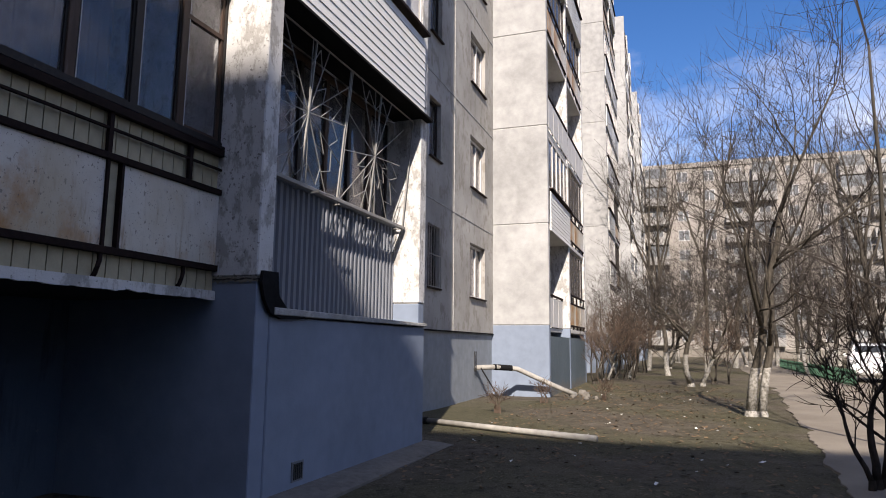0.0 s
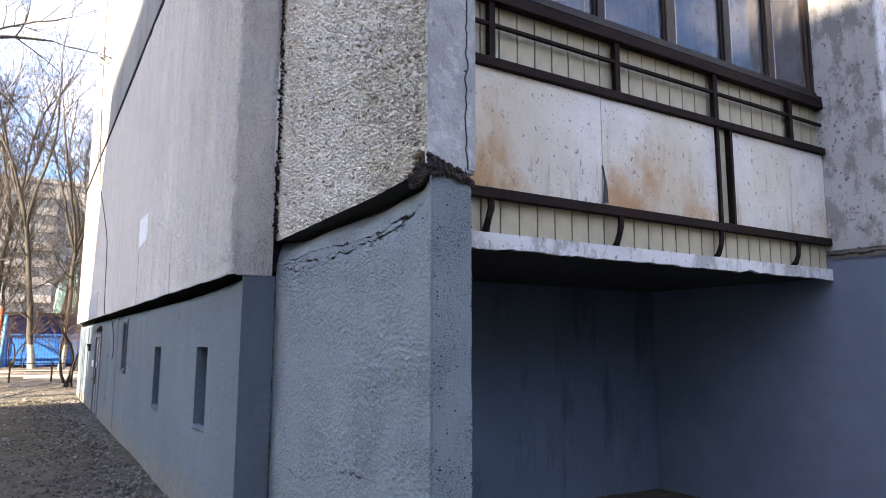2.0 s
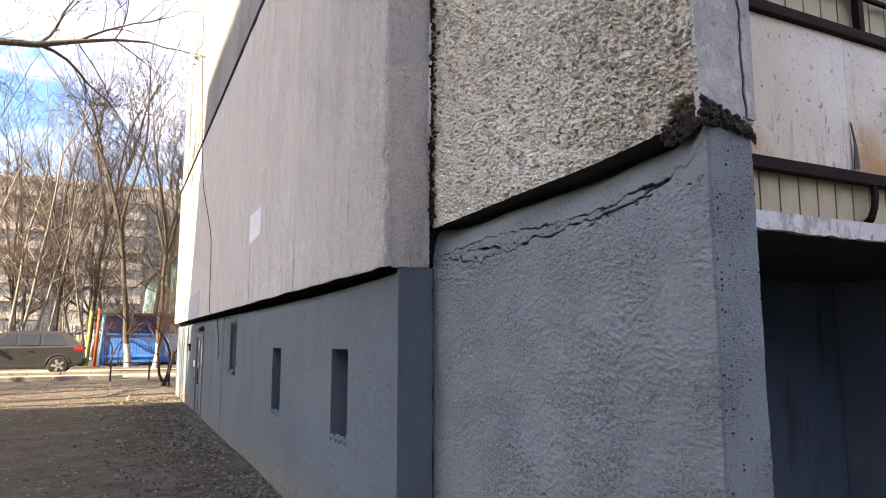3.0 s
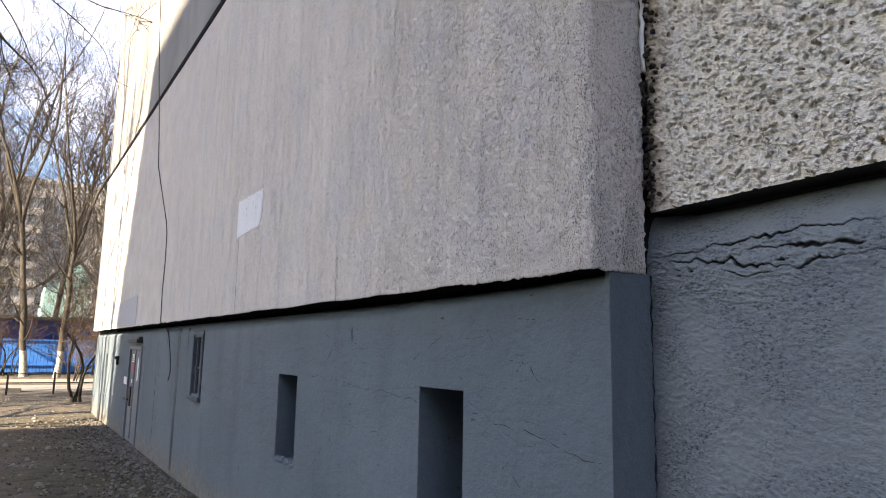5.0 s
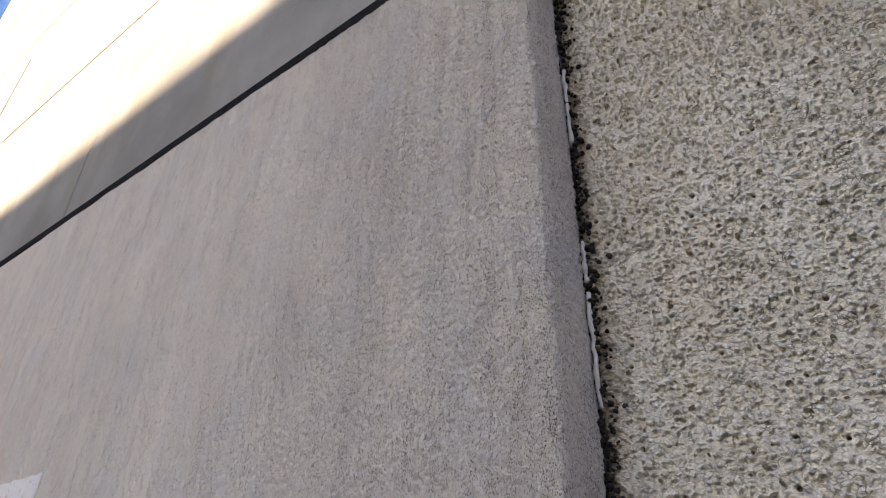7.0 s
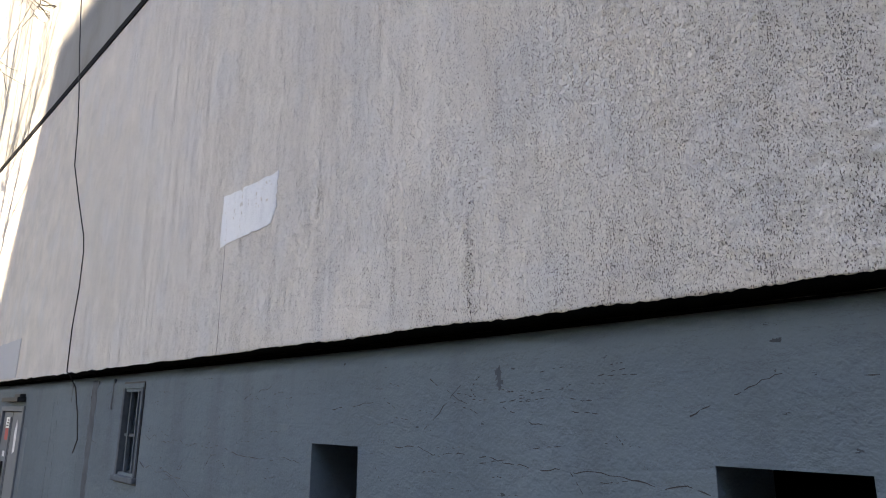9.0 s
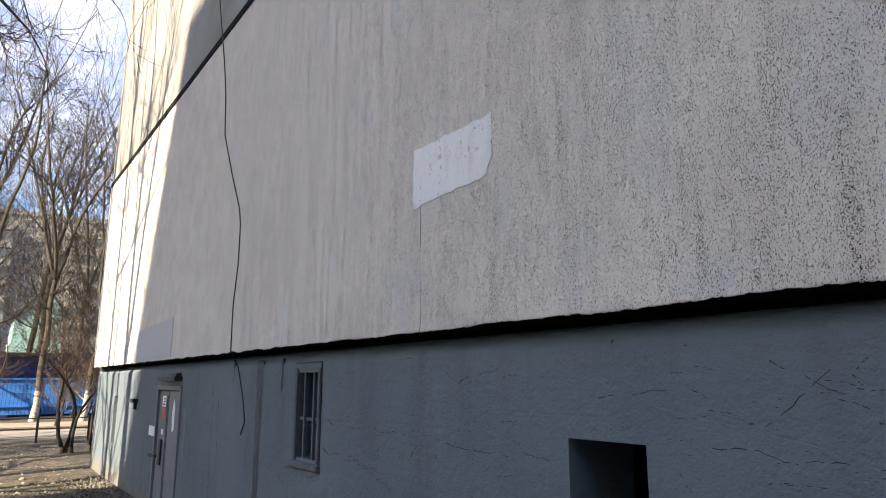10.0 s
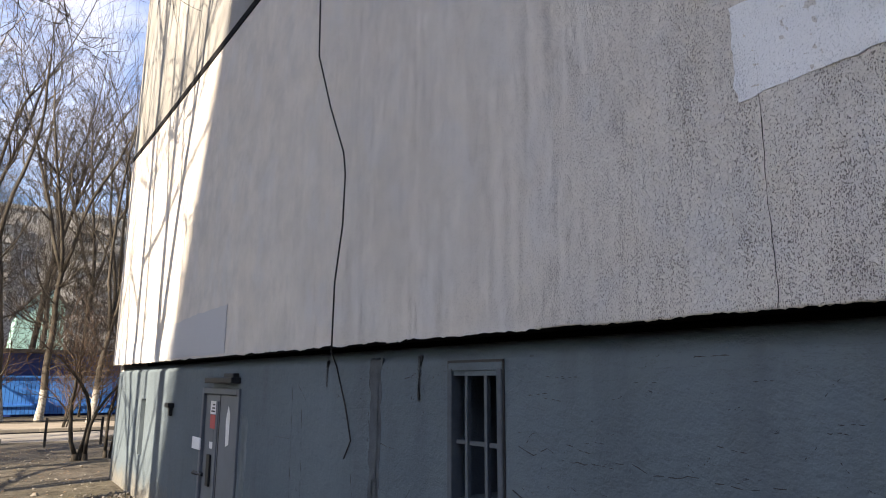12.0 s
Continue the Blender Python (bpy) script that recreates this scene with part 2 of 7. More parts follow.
def make_cream():
    k = Mat("cream_panel_concrete", 0.9, spec=0.2)
    c = k.ramp(k.noise(0.7, 5), (0.3, (0.20, 0.196, 0.188)), (0.7, (0.325, 0.318, 0.305)))
    c = k.mix(k.ramp(k.noise(1.6, 6, stretch=(1, 1, 0.3)), (0.50, 0.0), (0.66, 0.7)), c, (0.21, 0.197, 0.175))
    c = k.mix(k.ramp(k.noise(60, 4), (0.62, 0.0), (0.72, 0.5)), c, (0.36, 0.34, 0.31))
    k.color(c)
    k.bump(k.noise(60, 4), 0.006, 0.7)
    return k.m


def make_facade():
    k = Mat("grey_panel_concrete", 0.9, spec=0.2)
    c = k.ramp(k.noise(0.8, 5), (0.3, (0.27, 0.260, 0.245)), (0.7, (0.42, 0.410, 0.394)))
    c = k.mix(k.ramp(k.noise(5, 6, 0.68, stretch=(1, 1, 0.6)), (0.52, 0.0), (0.60, 0.6)), c, (0.21, 0.19, 0.165))
    c = k.mix(k.ramp(k.noise(45, 4), (0.6, 0.0), (0.72, 0.6)), c, (0.30, 0.28, 0.26))
    k.color(c)
    k.bump(k.noise(55, 4), 0.006, 0.7)
    return k.m


def make_white_wall():
    k = Mat("flaking_white_concrete", 0.85, spec=0.25)
    c = k.ramp(k.noise(1.5, 4), (0.3, (0.50, 0.495, 0.49)), (0.7, (0.66, 0.655, 0.645)))
    mott = k.noise(6.5, 7, 0.72, stretch=(1, 1, 0.55))
    c = k.mix(k.ramp(mott, (0.49, 0.0), (0.57, 0.75)), c, (0.27, 0.258, 0.242))
    c = k.mix(k.ramp(k.noise(3.2, 6, 0.7, stretch=(1, 1, 0.5), shift=(5, 2, 1)), (0.57, 0.0), (0.66, 0.22)), c, (0.24, 0.232, 0.22))
    c = k.mix(k.ramp(k.noise(26, 5, 0.6), (0.61, 0.0), (0.66, 0.8)), c, (0.16, 0.152, 0.145))
    k.color(c)
    k.bump(mott, 0.008, 0.5)
    k.bump(k.noise(60, 4), 0.004, 0.6)
    return k.m


def make_pebble():
    k = Mat("exposed_aggregate", 0.8, spec=0.25)
    tone = k.attr("tone")
    c = k.ramp(tone, (0.0, (0.022, 0.018, 0.014)), (0.16, (0.20, 0.165, 0.12)), (0.42, (0.71, 0.635, 0.53)), (0.75, (0.89, 0.84, 0.75)), (1.0, (0.90, 0.88, 0.83)))
    c = k.mix(k.ramp(k.noise(0.9, 4), (0.42, 0.0), (0.68, 0.45)), c, (0.50, 0.40, 0.27))
    c = k.mix(k.ramp(k.noise(90, 3), (0.35, 0.35), (0.65, 0.0)), c, (0.24, 0.21, 0.17))
    k.color(c)
    chip = k.voronoi(58, "Distance", "DISTANCE_TO_EDGE", (1, 0.78, 1.18))
    loose = k.noise(14, 4, 0.6, shift=(4, 1, 8))
    grow_to = k.n.new("ShaderNodeMapRange")
    grow_to.inputs[1].default_value, grow_to.inputs[2].default_value = 0.0, -1.7
    grow_to.inputs[3].default_value, grow_to.inputs[4].default_value = -0.10, 0.08
    k.l.new(k.axis("Y"), grow_to.inputs[0])
    # dark lines between chips, crevice shade put into the colour
    crev = k.math("MULTIPLY", k.ramp(chip, (0.03, 1.0), (0.11, 0.0)), k.ramp(k.math("ADD", loose, grow_to.outputs[0]), (0.47, 0.0), (0.60, 0.65)))
    c = k.mix(crev, c, (0.12, 0.10, 0.08))
    k.color(c)
    k.bump(k.voronoi(58, "Color", stretch=(1, 0.78, 1.18)), 0.004, 0.8)
    k.bump(k.ramp(chip, (0.0, 0.0), (0.14, 1.0)), 0.004, 0.6)
    k.bump(k.noise(180, 5, 0.7), 0.006, 0.8)
    return k.m


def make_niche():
    k = Mat("stained_shaded_blue_paint", 0.8)
    # blue base darkened to hold the niche's shade; streaks and flecks follow
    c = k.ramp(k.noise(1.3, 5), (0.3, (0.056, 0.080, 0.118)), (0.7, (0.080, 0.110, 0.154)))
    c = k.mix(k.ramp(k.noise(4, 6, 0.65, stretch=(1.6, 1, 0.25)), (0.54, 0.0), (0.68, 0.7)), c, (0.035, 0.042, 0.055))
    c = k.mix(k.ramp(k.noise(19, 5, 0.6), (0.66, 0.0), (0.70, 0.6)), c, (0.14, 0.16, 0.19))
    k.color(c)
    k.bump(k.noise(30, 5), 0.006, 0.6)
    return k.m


def make_ground():
    k = Mat("bare_spring_earth", 0.95, spec=0.1)
    broad = k.noise(0.28, 5)
    mid = k.noise(2.3, 6, 0.6)
    fine = k.noise(34, 5, 0.65)
    c = k.ramp(mid, (0.3, (0.066, 0.056, 0.043)), (0.7, (0.140, 0.12, 0.094)))
    c = k.mix(k.ramp(broad, (0.42, 0.0), (0.58, 0.75)), c, (0.082, 0.080, 0.046))
    trod = k.n.new("ShaderNodeMapRange")
    trod.interpolation_type = "SMOOTHSTEP"
    trod.inputs[1].default_value, trod.inputs[2].default_value = 10.5, 15.0
    k.l.new(k.math("ADD", k.axis("Y"), k.math("MULTIPLY", k.math("SUBTRACT", k.noise(0.35, 4), 0.5), 7.0)), trod.inputs[0])
    c = k.mix(k.math("MULTIPLY", trod.outputs[0], 0.8), c, k.ramp(mid, (0.3, (0.062, 0.054, 0.045)), (0.7, (0.125, 0.112, 0.095))))
    c = k.mix(k.ramp(fine, (0.55, 0.0), (0.70, 0.7)), c, (0.21, 0.18, 0.145))
    c = k.mix(k.ramp(fine, (0.30, 0.6), (0.42, 0.0)), c, (0.035, 0.028, 0.022))
    lump = k.noise(8.5, 6, 0.72, shift=(3, 1, 4))
    c = k.mix(k.ramp(lump, (0.36, 0.75), (0.47, 0.0)), c, (0.034, 0.028, 0.022))
    c = k.mix(k.ramp(lump, (0.58, 0.0), (0.68, 0.4)), c, (0.17, 0.15, 0.12))
    k.color(c)
    k.bump(mid, 0.06, 0.5)
    k.bump(lump, 0.05, 0.8)
    k.bump(fine, 0.02, 0.8)
    return k.m


def make_asphalt(name, a, b):
    k = Mat(name, 0.9, spec=0.2)
    c = k.ramp(k.noise(0.9, 5), (0.3, a), (0.7, b))
    c = k.mix(k.ramp(k.noise(120, 3), (0.6, 0.0), (0.7, 0.4)), c, (0.3, 0.29, 0.27))
    k.color(c)
    k.bump(k.noise(120, 3), 0.004, 0.6)
    return k.m


def make_rust_panel():
    k = Mat("rust_stained_sheet", 0.55, spec=0.35)
    c = k.ramp(k.noise(2.0, 6, 0.6), (0.3, (0.55, 0.52, 0.475)), (0.7, (0.70, 0.675, 0.63)))
    zz = k.n.new("ShaderNodeMapRange")
    zz.inputs[1].default_value, zz.inputs[2].default_value = 2.75, 1.95
    k.l.new(k.axis("Z"), zz.inputs[0])
    along = k.ramp(k.math("DIVIDE", k.axis("X"), 3.4), (0.0, 1.0), (0.14, 0.95), (0.24, 0.35), (0.335, 0.2), (0.345, 1.0), (0.45, 0.85), (0.60, 0.55), (0.675, 0.45), (0.74, 0.3))
    bias = k.math("MULTIPLY", k.math("MULTIPLY", zz.outputs[0], along), 0.34)
    wash = k.math("ADD", k.noise(1.5, 6, 0.6, stretch=(1, 1, 0.6), shift=(0.6, 0, 1.3)), bias)
    c = k.mix(k.ramp(wash, (0.48, 0.0), (0.78, 0.85)), c, (0.50, 0.42, 0.30))
    hot = k.math("ADD", k.noise(2.9, 7, 0.66, stretch=(1, 1, 0.6), shift=(2.9, 0, 0.4)), bias)
    c = k.mix(k.ramp(hot, (0.66, 0.0), (0.86, 0.9)), c, (0.40, 0.20, 0.07))
    drip = k.noise(19, 5, 0.65, stretch=(1, 1, 0.13), shift=(0, 0, 5))
    c = k.mix(k.math("MULTIPLY", k.ramp(drip, (0.55, 0.0), (0.70, 0.8)), k.ramp(zz.outputs[0], (0.2, 0.0), (0.9, 1.0))), c, (0.33, 0.24, 0.15))
    c = k.mix(k.ramp(k.noise(9, 7, 0.75), (0.56, 0.0), (0.66, 0.35)), c, (0.40, 0.385, 0.36))
    c = k.mix(k.ramp(k.noise(34, 4, 0.6, stretch=(1, 1, 0.7)), (0.63, 0.0), (0.68, 0.75)), c, (0.15, 0.13, 0.115))
    c = k.mix(k.ramp(k.noise(75, 3, 0.5), (0.66, 0.0), (0.70, 0.7)), c, (0.08, 0.065, 0.055))
    k.color(c)
    k.bump(k.noise(3.5, 3), 0.015, 0.4)
    k.bump(k.noise(34, 4, 0.6), 0.002, 0.5)
    return k.m


def make_wood(name, a, b, rough=0.6):
    k = Mat(name, rough)
    g = k.noise(9, 5, 0.6, stretch=(3, 3, 0.3))
    c = k.ramp(g, (0.3, a), (0.7, b))
    c = k.mix(k.ramp(k.noise(24, 5, 0.6, stretch=(2, 2, 0.3)), (0.62, 0.0), (0.74, 0.35)), c, (0.12, 0.11, 0.10))
    k.color(c)
    k.bump(g, 0.002, 0.6)
    return k.m


def make_glass():
    m = bpy.data.materials.new("window_glass")
    m.use_nodes = True
    n, l = m.node_tree.nodes, m.node_tree.links
    n.clear()
    out = n.new("ShaderNodeOutputMaterial")
    tr = n.new("ShaderNodeBsdfTransparent")
    tr.inputs["Color"].default_value = (0.88, 0.89, 0.91, 1)
    gl = n.new("ShaderNodeBsdfGlossy")
    gl.inputs["Roughness"].default_value = 0.03
    gl.inputs["Color"].default_value = (0.60, 0.56, 0.55, 1)
    lw = n.new("ShaderNodeLayerWeight")
    pw = n.new("ShaderNodeMath")
    pw.operation = "POWER"
    pw.inputs[1].default_value = 3.5
    fr = n.new("ShaderNodeMath")
    fr.operation = "MULTIPLY_ADD"
    fr.inputs[1].default_value = 0.8
    fr.inputs[2].default_value = 0.08
    l.new(lw.outputs["Facing"], pw.inputs[0])
    l.new(pw.outputs[0], fr.inputs[0])
    co = n.new("ShaderNodeTexCoord")
    nz = n.new("ShaderNodeTexNoise")
    nz.inputs["Scale"].default_value = 1.6
    bp = n.new("ShaderNodeBump")
    bp.inputs["Distance"].default_value = 0.012
    bp.inputs["Strength"].default_value = 0.25
    mx = n.new("ShaderNodeMixShader")
    l.new(co.outputs["Object"], nz.inputs["Vector"])
    l.new(nz.outputs["Fac"], bp.inputs["Height"])
    l.new(bp.outputs["Normal"], gl.inputs["Normal"])
    l.new(fr.outputs[0], mx.inputs["Fac"])
    l.new(tr.outputs[0], mx.inputs[1])
    l.new(gl.outputs[0], mx.inputs[2])
    dust = n.new("ShaderNodeBsdfDiffuse")
    dust.inputs["Color"].default_value = (0.30, 0.30, 0.31, 1)
    smear = n.new("ShaderNodeMapRange")
    smear.inputs[1].default_value, smear.inputs[2].default_value = 0.35, 0.75
    smear.inputs[3].default_value, smear.inputs[4].default_value = 0.10, 0.26
    film = n.new("ShaderNodeTexNoise")
    film.inputs["Scale"].default_value = 5.0
    film.inputs["Detail"].default_value = 5.0
    l.new(co.outputs["Object"], film.inputs["Vector"])
    l.new(film.outputs["Fac"], smear.inputs[0])
    veil = n.new("ShaderNodeMixShader")
    l.new(smear.outputs[0], veil.inputs["Fac"])
    l.new(mx.outputs[0], veil.inputs[1])
    l.new(dust.outputs[0], veil.inputs[2])
    l.new(veil.outputs[0], out.inputs["Surface"])
    return m


def make_bark(name, a, b, white=0.0):
    k = Mat(name, 0.9, spec=0.1)
    g = k.noise(22, 5, 0.65, stretch=(1, 1, 0.25))
    c = k.ramp(g, (0.3, a), (0.7, b))
    if white:
        edge = k.math("ADD", k.axis("Z"), k.math("MULTIPLY", k.noise(9, 3), 0.12))
        c = k.mix(k.math("LESS_THAN", edge, white), c, k.ramp(k.noise(18, 4), (0.35, (0.16, 0.15, 0.13)), (0.6, (0.36, 0.345, 0.32))))
    k.color(c)
    k.bump(g, 0.012, 0.8)
    return k.m


MAT = {
    "plinth": make_blue_plinth(),
    "rough_blue": make_blue_rough(),
    "clad": make_clad(),
    "cream": make_cream(),
    "facade": make_facade(),
    "white_wall": make_white_wall(),
    "pebble": make_pebble(),
    "ground": make_ground(),
    "asphalt": make_asphalt("worn_asphalt", (0.175, 0.150, 0.122), (0.25, 0.22, 0.182)),
    "path": make_asphalt("pale_concrete_path", (0.17, 0.154, 0.133), (0.245, 0.226, 0.20)),
    "pale_panel": plain("pale_panel_concrete", (0.335, 0.337, 0.34), 0.9, vary=0.3, scale=3.5, bump=0.006),
    "kerb": plain("kerb_concrete", (0.20, 0.182, 0.158), 0.9, bump=0.004, scale=20),
    "rust_panel": make_rust_panel(),
    "slat": plain("beige_plastic_slat", (0.37, 0.325, 0.225), 0.55, vary=0.28, scale=9),
    "dark_metal": plain("dark_brown_painted_steel", (0.017, 0.0095, 0.0085), 0.8, vary=0.5, scale=25, bump=0.002, spec=0.14),
    "dark_wood": make_wood("dark_painted_wood", (0.010, 0.008, 0.008), (0.024, 0.018, 0.016)),
    "red_wood": make_wood("red_brown_wood", (0.045, 0.026, 0.018), (0.085, 0.052, 0.038)),
    "white_trim": plain("old_white_paint", (0.54, 0.53, 0.52), 0.6, vary=0.12, scale=18),
    "glass": make_glass(),
    "curtain": plain("pale_curtain_cloth", (0.14, 0.14, 0.175), 0.95, vary=0.25, scale=3),
    "room": plain("dim_room_plaster", (0.30, 0.32, 0.36), 0.9, vary=0.2, scale=2),
    "sheet": plain("galvanised_profiled_sheet", (0.165, 0.178, 0.205), 0.6, 0.0, vary=0.08, scale=3, spec=0.4),
    "grille": plain("grey_painted_rod", (0.25, 0.245, 0.235), 0.5, 0.1, vary=0.15, scale=30, bump=0.0),
    "siding": plain("white_vinyl_siding", (0.72, 0.72, 0.70), 0.5, vary=0.06, scale=4),
    "felt_and_shade": plain("black_felt_and_shade", (0.014, 0.014, 0.015), 0.95, vary=0.4, scale=20, bump=0.004, spec=0.04),
    "rubble": plain("broken_concrete", (0.036, 0.029, 0.025), 0.95, vary=0.7, scale=40, bump=0.01),
    "grey_mortar": make_mortar(),
    # same blue paint as the plinth, lightened for the light these faces get
    "smooth_lit_blue": plain("smooth_lit_blue_wall_paint", (0.19, 0.232, 0.305), 0.75, vary=0.16, scale=5, bump=0.003),
    "frame_grey": plain("weathered_grey_frame_paint", (0.078, 0.092, 0.106), 0.8, vary=0.3, scale=20),
    "streak": plain("dark_damp_paint", (0.058, 0.070, 0.082), 0.7, vary=0.5, scale=11, bump=0.004),
    "worn_blue": plain("worn_pale_blue_paint", (0.130, 0.160, 0.176), 0.75, vary=0.4, scale=9, bump=0.004),
    "pale_patch": make_clad("pale_blue_grey_wash", (0.86, 0.875, 0.91)),
    "blue_patch": make_clad("grey_blue_wash", (0.46, 0.475, 0.51)),
    "foam": plain("white_mounting_foam", (0.70, 0.68, 0.63), 0.9, vary=0.15, scale=30, bump=0.006),
    "cable": plain("black_cable_sheath", (0.02, 0.02, 0.022), 0.5, vary=0.2, bump=0.0),
    "grey_door": plain("grey_painted_steel_door", (0.135, 0.152, 0.172), 0.55, vary=0.14, scale=5),
    "paper": plain("white_paper", (0.78, 0.78, 0.77), 0.8, vary=0.05, bump=0.0),
    "red_paper": plain("red_paper", (0.50, 0.10, 0.09), 0.7, vary=0.1, bump=0.0),
    "black": plain("black_steel", (0.02, 0.02, 0.022), 0.5, vary=0.3, bump=0.0),
    "hole_shade": plain("near_black_shade_plaster", (0.004, 0.0045, 0.005), 0.95, vary=0.3, spec=0.02),
    "pipe": plain("pale_weathered_pipe", (0.33, 0.315, 0.29), 0.75, vary=0.4, scale=9),
    "bark": make_bark("grey_brown_bark", (0.030, 0.026, 0.022), (0.085, 0.075, 0.063)),
    "bark_white": make_bark("whitewashed_bark", (0.036, 0.031, 0.026), (0.105, 0.092, 0.076), 1.15),
    "birch_bark": make_bark("pale_birch_bark", (0.08, 0.07, 0.06), (0.30, 0.28, 0.25)),
    "bark_dark": make_bark("dark_shrub_bark", (0.016, 0.012, 0.010), (0.042, 0.033, 0.027)),
    "twig": plain("bare_brown_twigs", (0.034, 0.028, 0.024), 0.9, vary=0.35, bump=0.0),
    "twig_red": plain("reddish_dry_twigs", (0.095, 0.066, 0.05), 0.9, vary=0.35, bump=0.0),
    "blue_fence": plain("bright_blue_painted_boards", (0.04, 0.22, 0.66), 0.5, vary=0.2, scale=8),
    "blue_wall": plain("deep_blue_profiled_sheet", (0.02, 0.055, 0.26), 0.5, vary=0.2, scale=4),
    "dark_roof": plain("dark_roof_sheet", (0.05, 0.045, 0.045), 0.7),
    "green_paint": plain("green_painted_steel", (0.045, 0.12, 0.075), 0.6, vary=0.3),
    "lime_paint": plain("lime_painted_post", (0.26, 0.34, 0.09), 0.5),
    "red_paint": plain("red_painted_post", (0.36, 0.07, 0.03), 0.5),
    "sky_paint": plain("blue_painted_post", (0.08, 0.30, 0.52), 0.5),
    "teal": plain("teal_netting", (0.24, 0.42, 0.39), 0.8, vary=0.3, scale=0.8),
    "far_wall": plain("far_panel_concrete", (0.30, 0.275, 0.25), 0.9, vary=0.18, scale=0.5),
    "far_wall_b": plain("far_pale_panel_concrete", (0.30, 0.29, 0.278), 0.9, vary=0.15, scale=0.5),
    "far_glass": plain("far_dark_pane", (0.12, 0.13, 0.14), 0.3, vary=0.3, bump=0.0, spec=0.6),
    "car_grey": plain("metallic_grey_paint", (0.048, 0.047, 0.048), 0.30, 0.4, vary=0.05, bump=0.0, spec=0.5),
    "car_white": plain("white_car_paint", (0.78, 0.78, 0.78), 0.3, vary=0.03, bump=0.0, spec=0.5),
    "car_black": plain("black_car_paint", (0.02, 0.02, 0.024), 0.25, vary=0.05, bump=0.0, spec=0.6),
    "tyre": plain("black_rubber", (0.02, 0.02, 0.02), 0.85, vary=0.2, bump=0.0),
    "rim": plain("silver_alloy", (0.36, 0.36, 0.36), 0.4, 0.8, vary=0.05, bump=0.0),
    "car_glass": plain("dark_car_glass", (0.025, 0.028, 0.03), 0.06, vary=0.1, bump=0.0, spec=0.7),
    "red_lamp": plain("red_lamp_plastic", (0.40, 0.02, 0.02), 0.25, bump=0.0),
    "soil": plain("dark_damp_soil", (0.062, 0.052, 0.041), 0.95, vary=0.5, scale=30, bump=0.004, spec=0.1),
    "leaf": plain("dry_brown_leaf", (0.16, 0.105, 0.06), 0.8, vary=0.5, scale=3, bump=0.0),
    # undersides and a joint back get this near-black, shade put into the colour
    "shade_dark": plain("shade_dark_concrete", (0.042, 0.039, 0.037), 0.95, vary=0.4, scale=5, bump=0.006),
    "facade_plinth": plain("faded_blue_grey_paint", (0.225, 0.25, 0.28), 0.8, vary=0.22, scale=6, bump=0.004),
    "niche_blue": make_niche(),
    "stone": plain("grey_rubble_stone", (0.15, 0.138, 0.122), 0.9, vary=0.4, scale=12, bump=0.006),
}


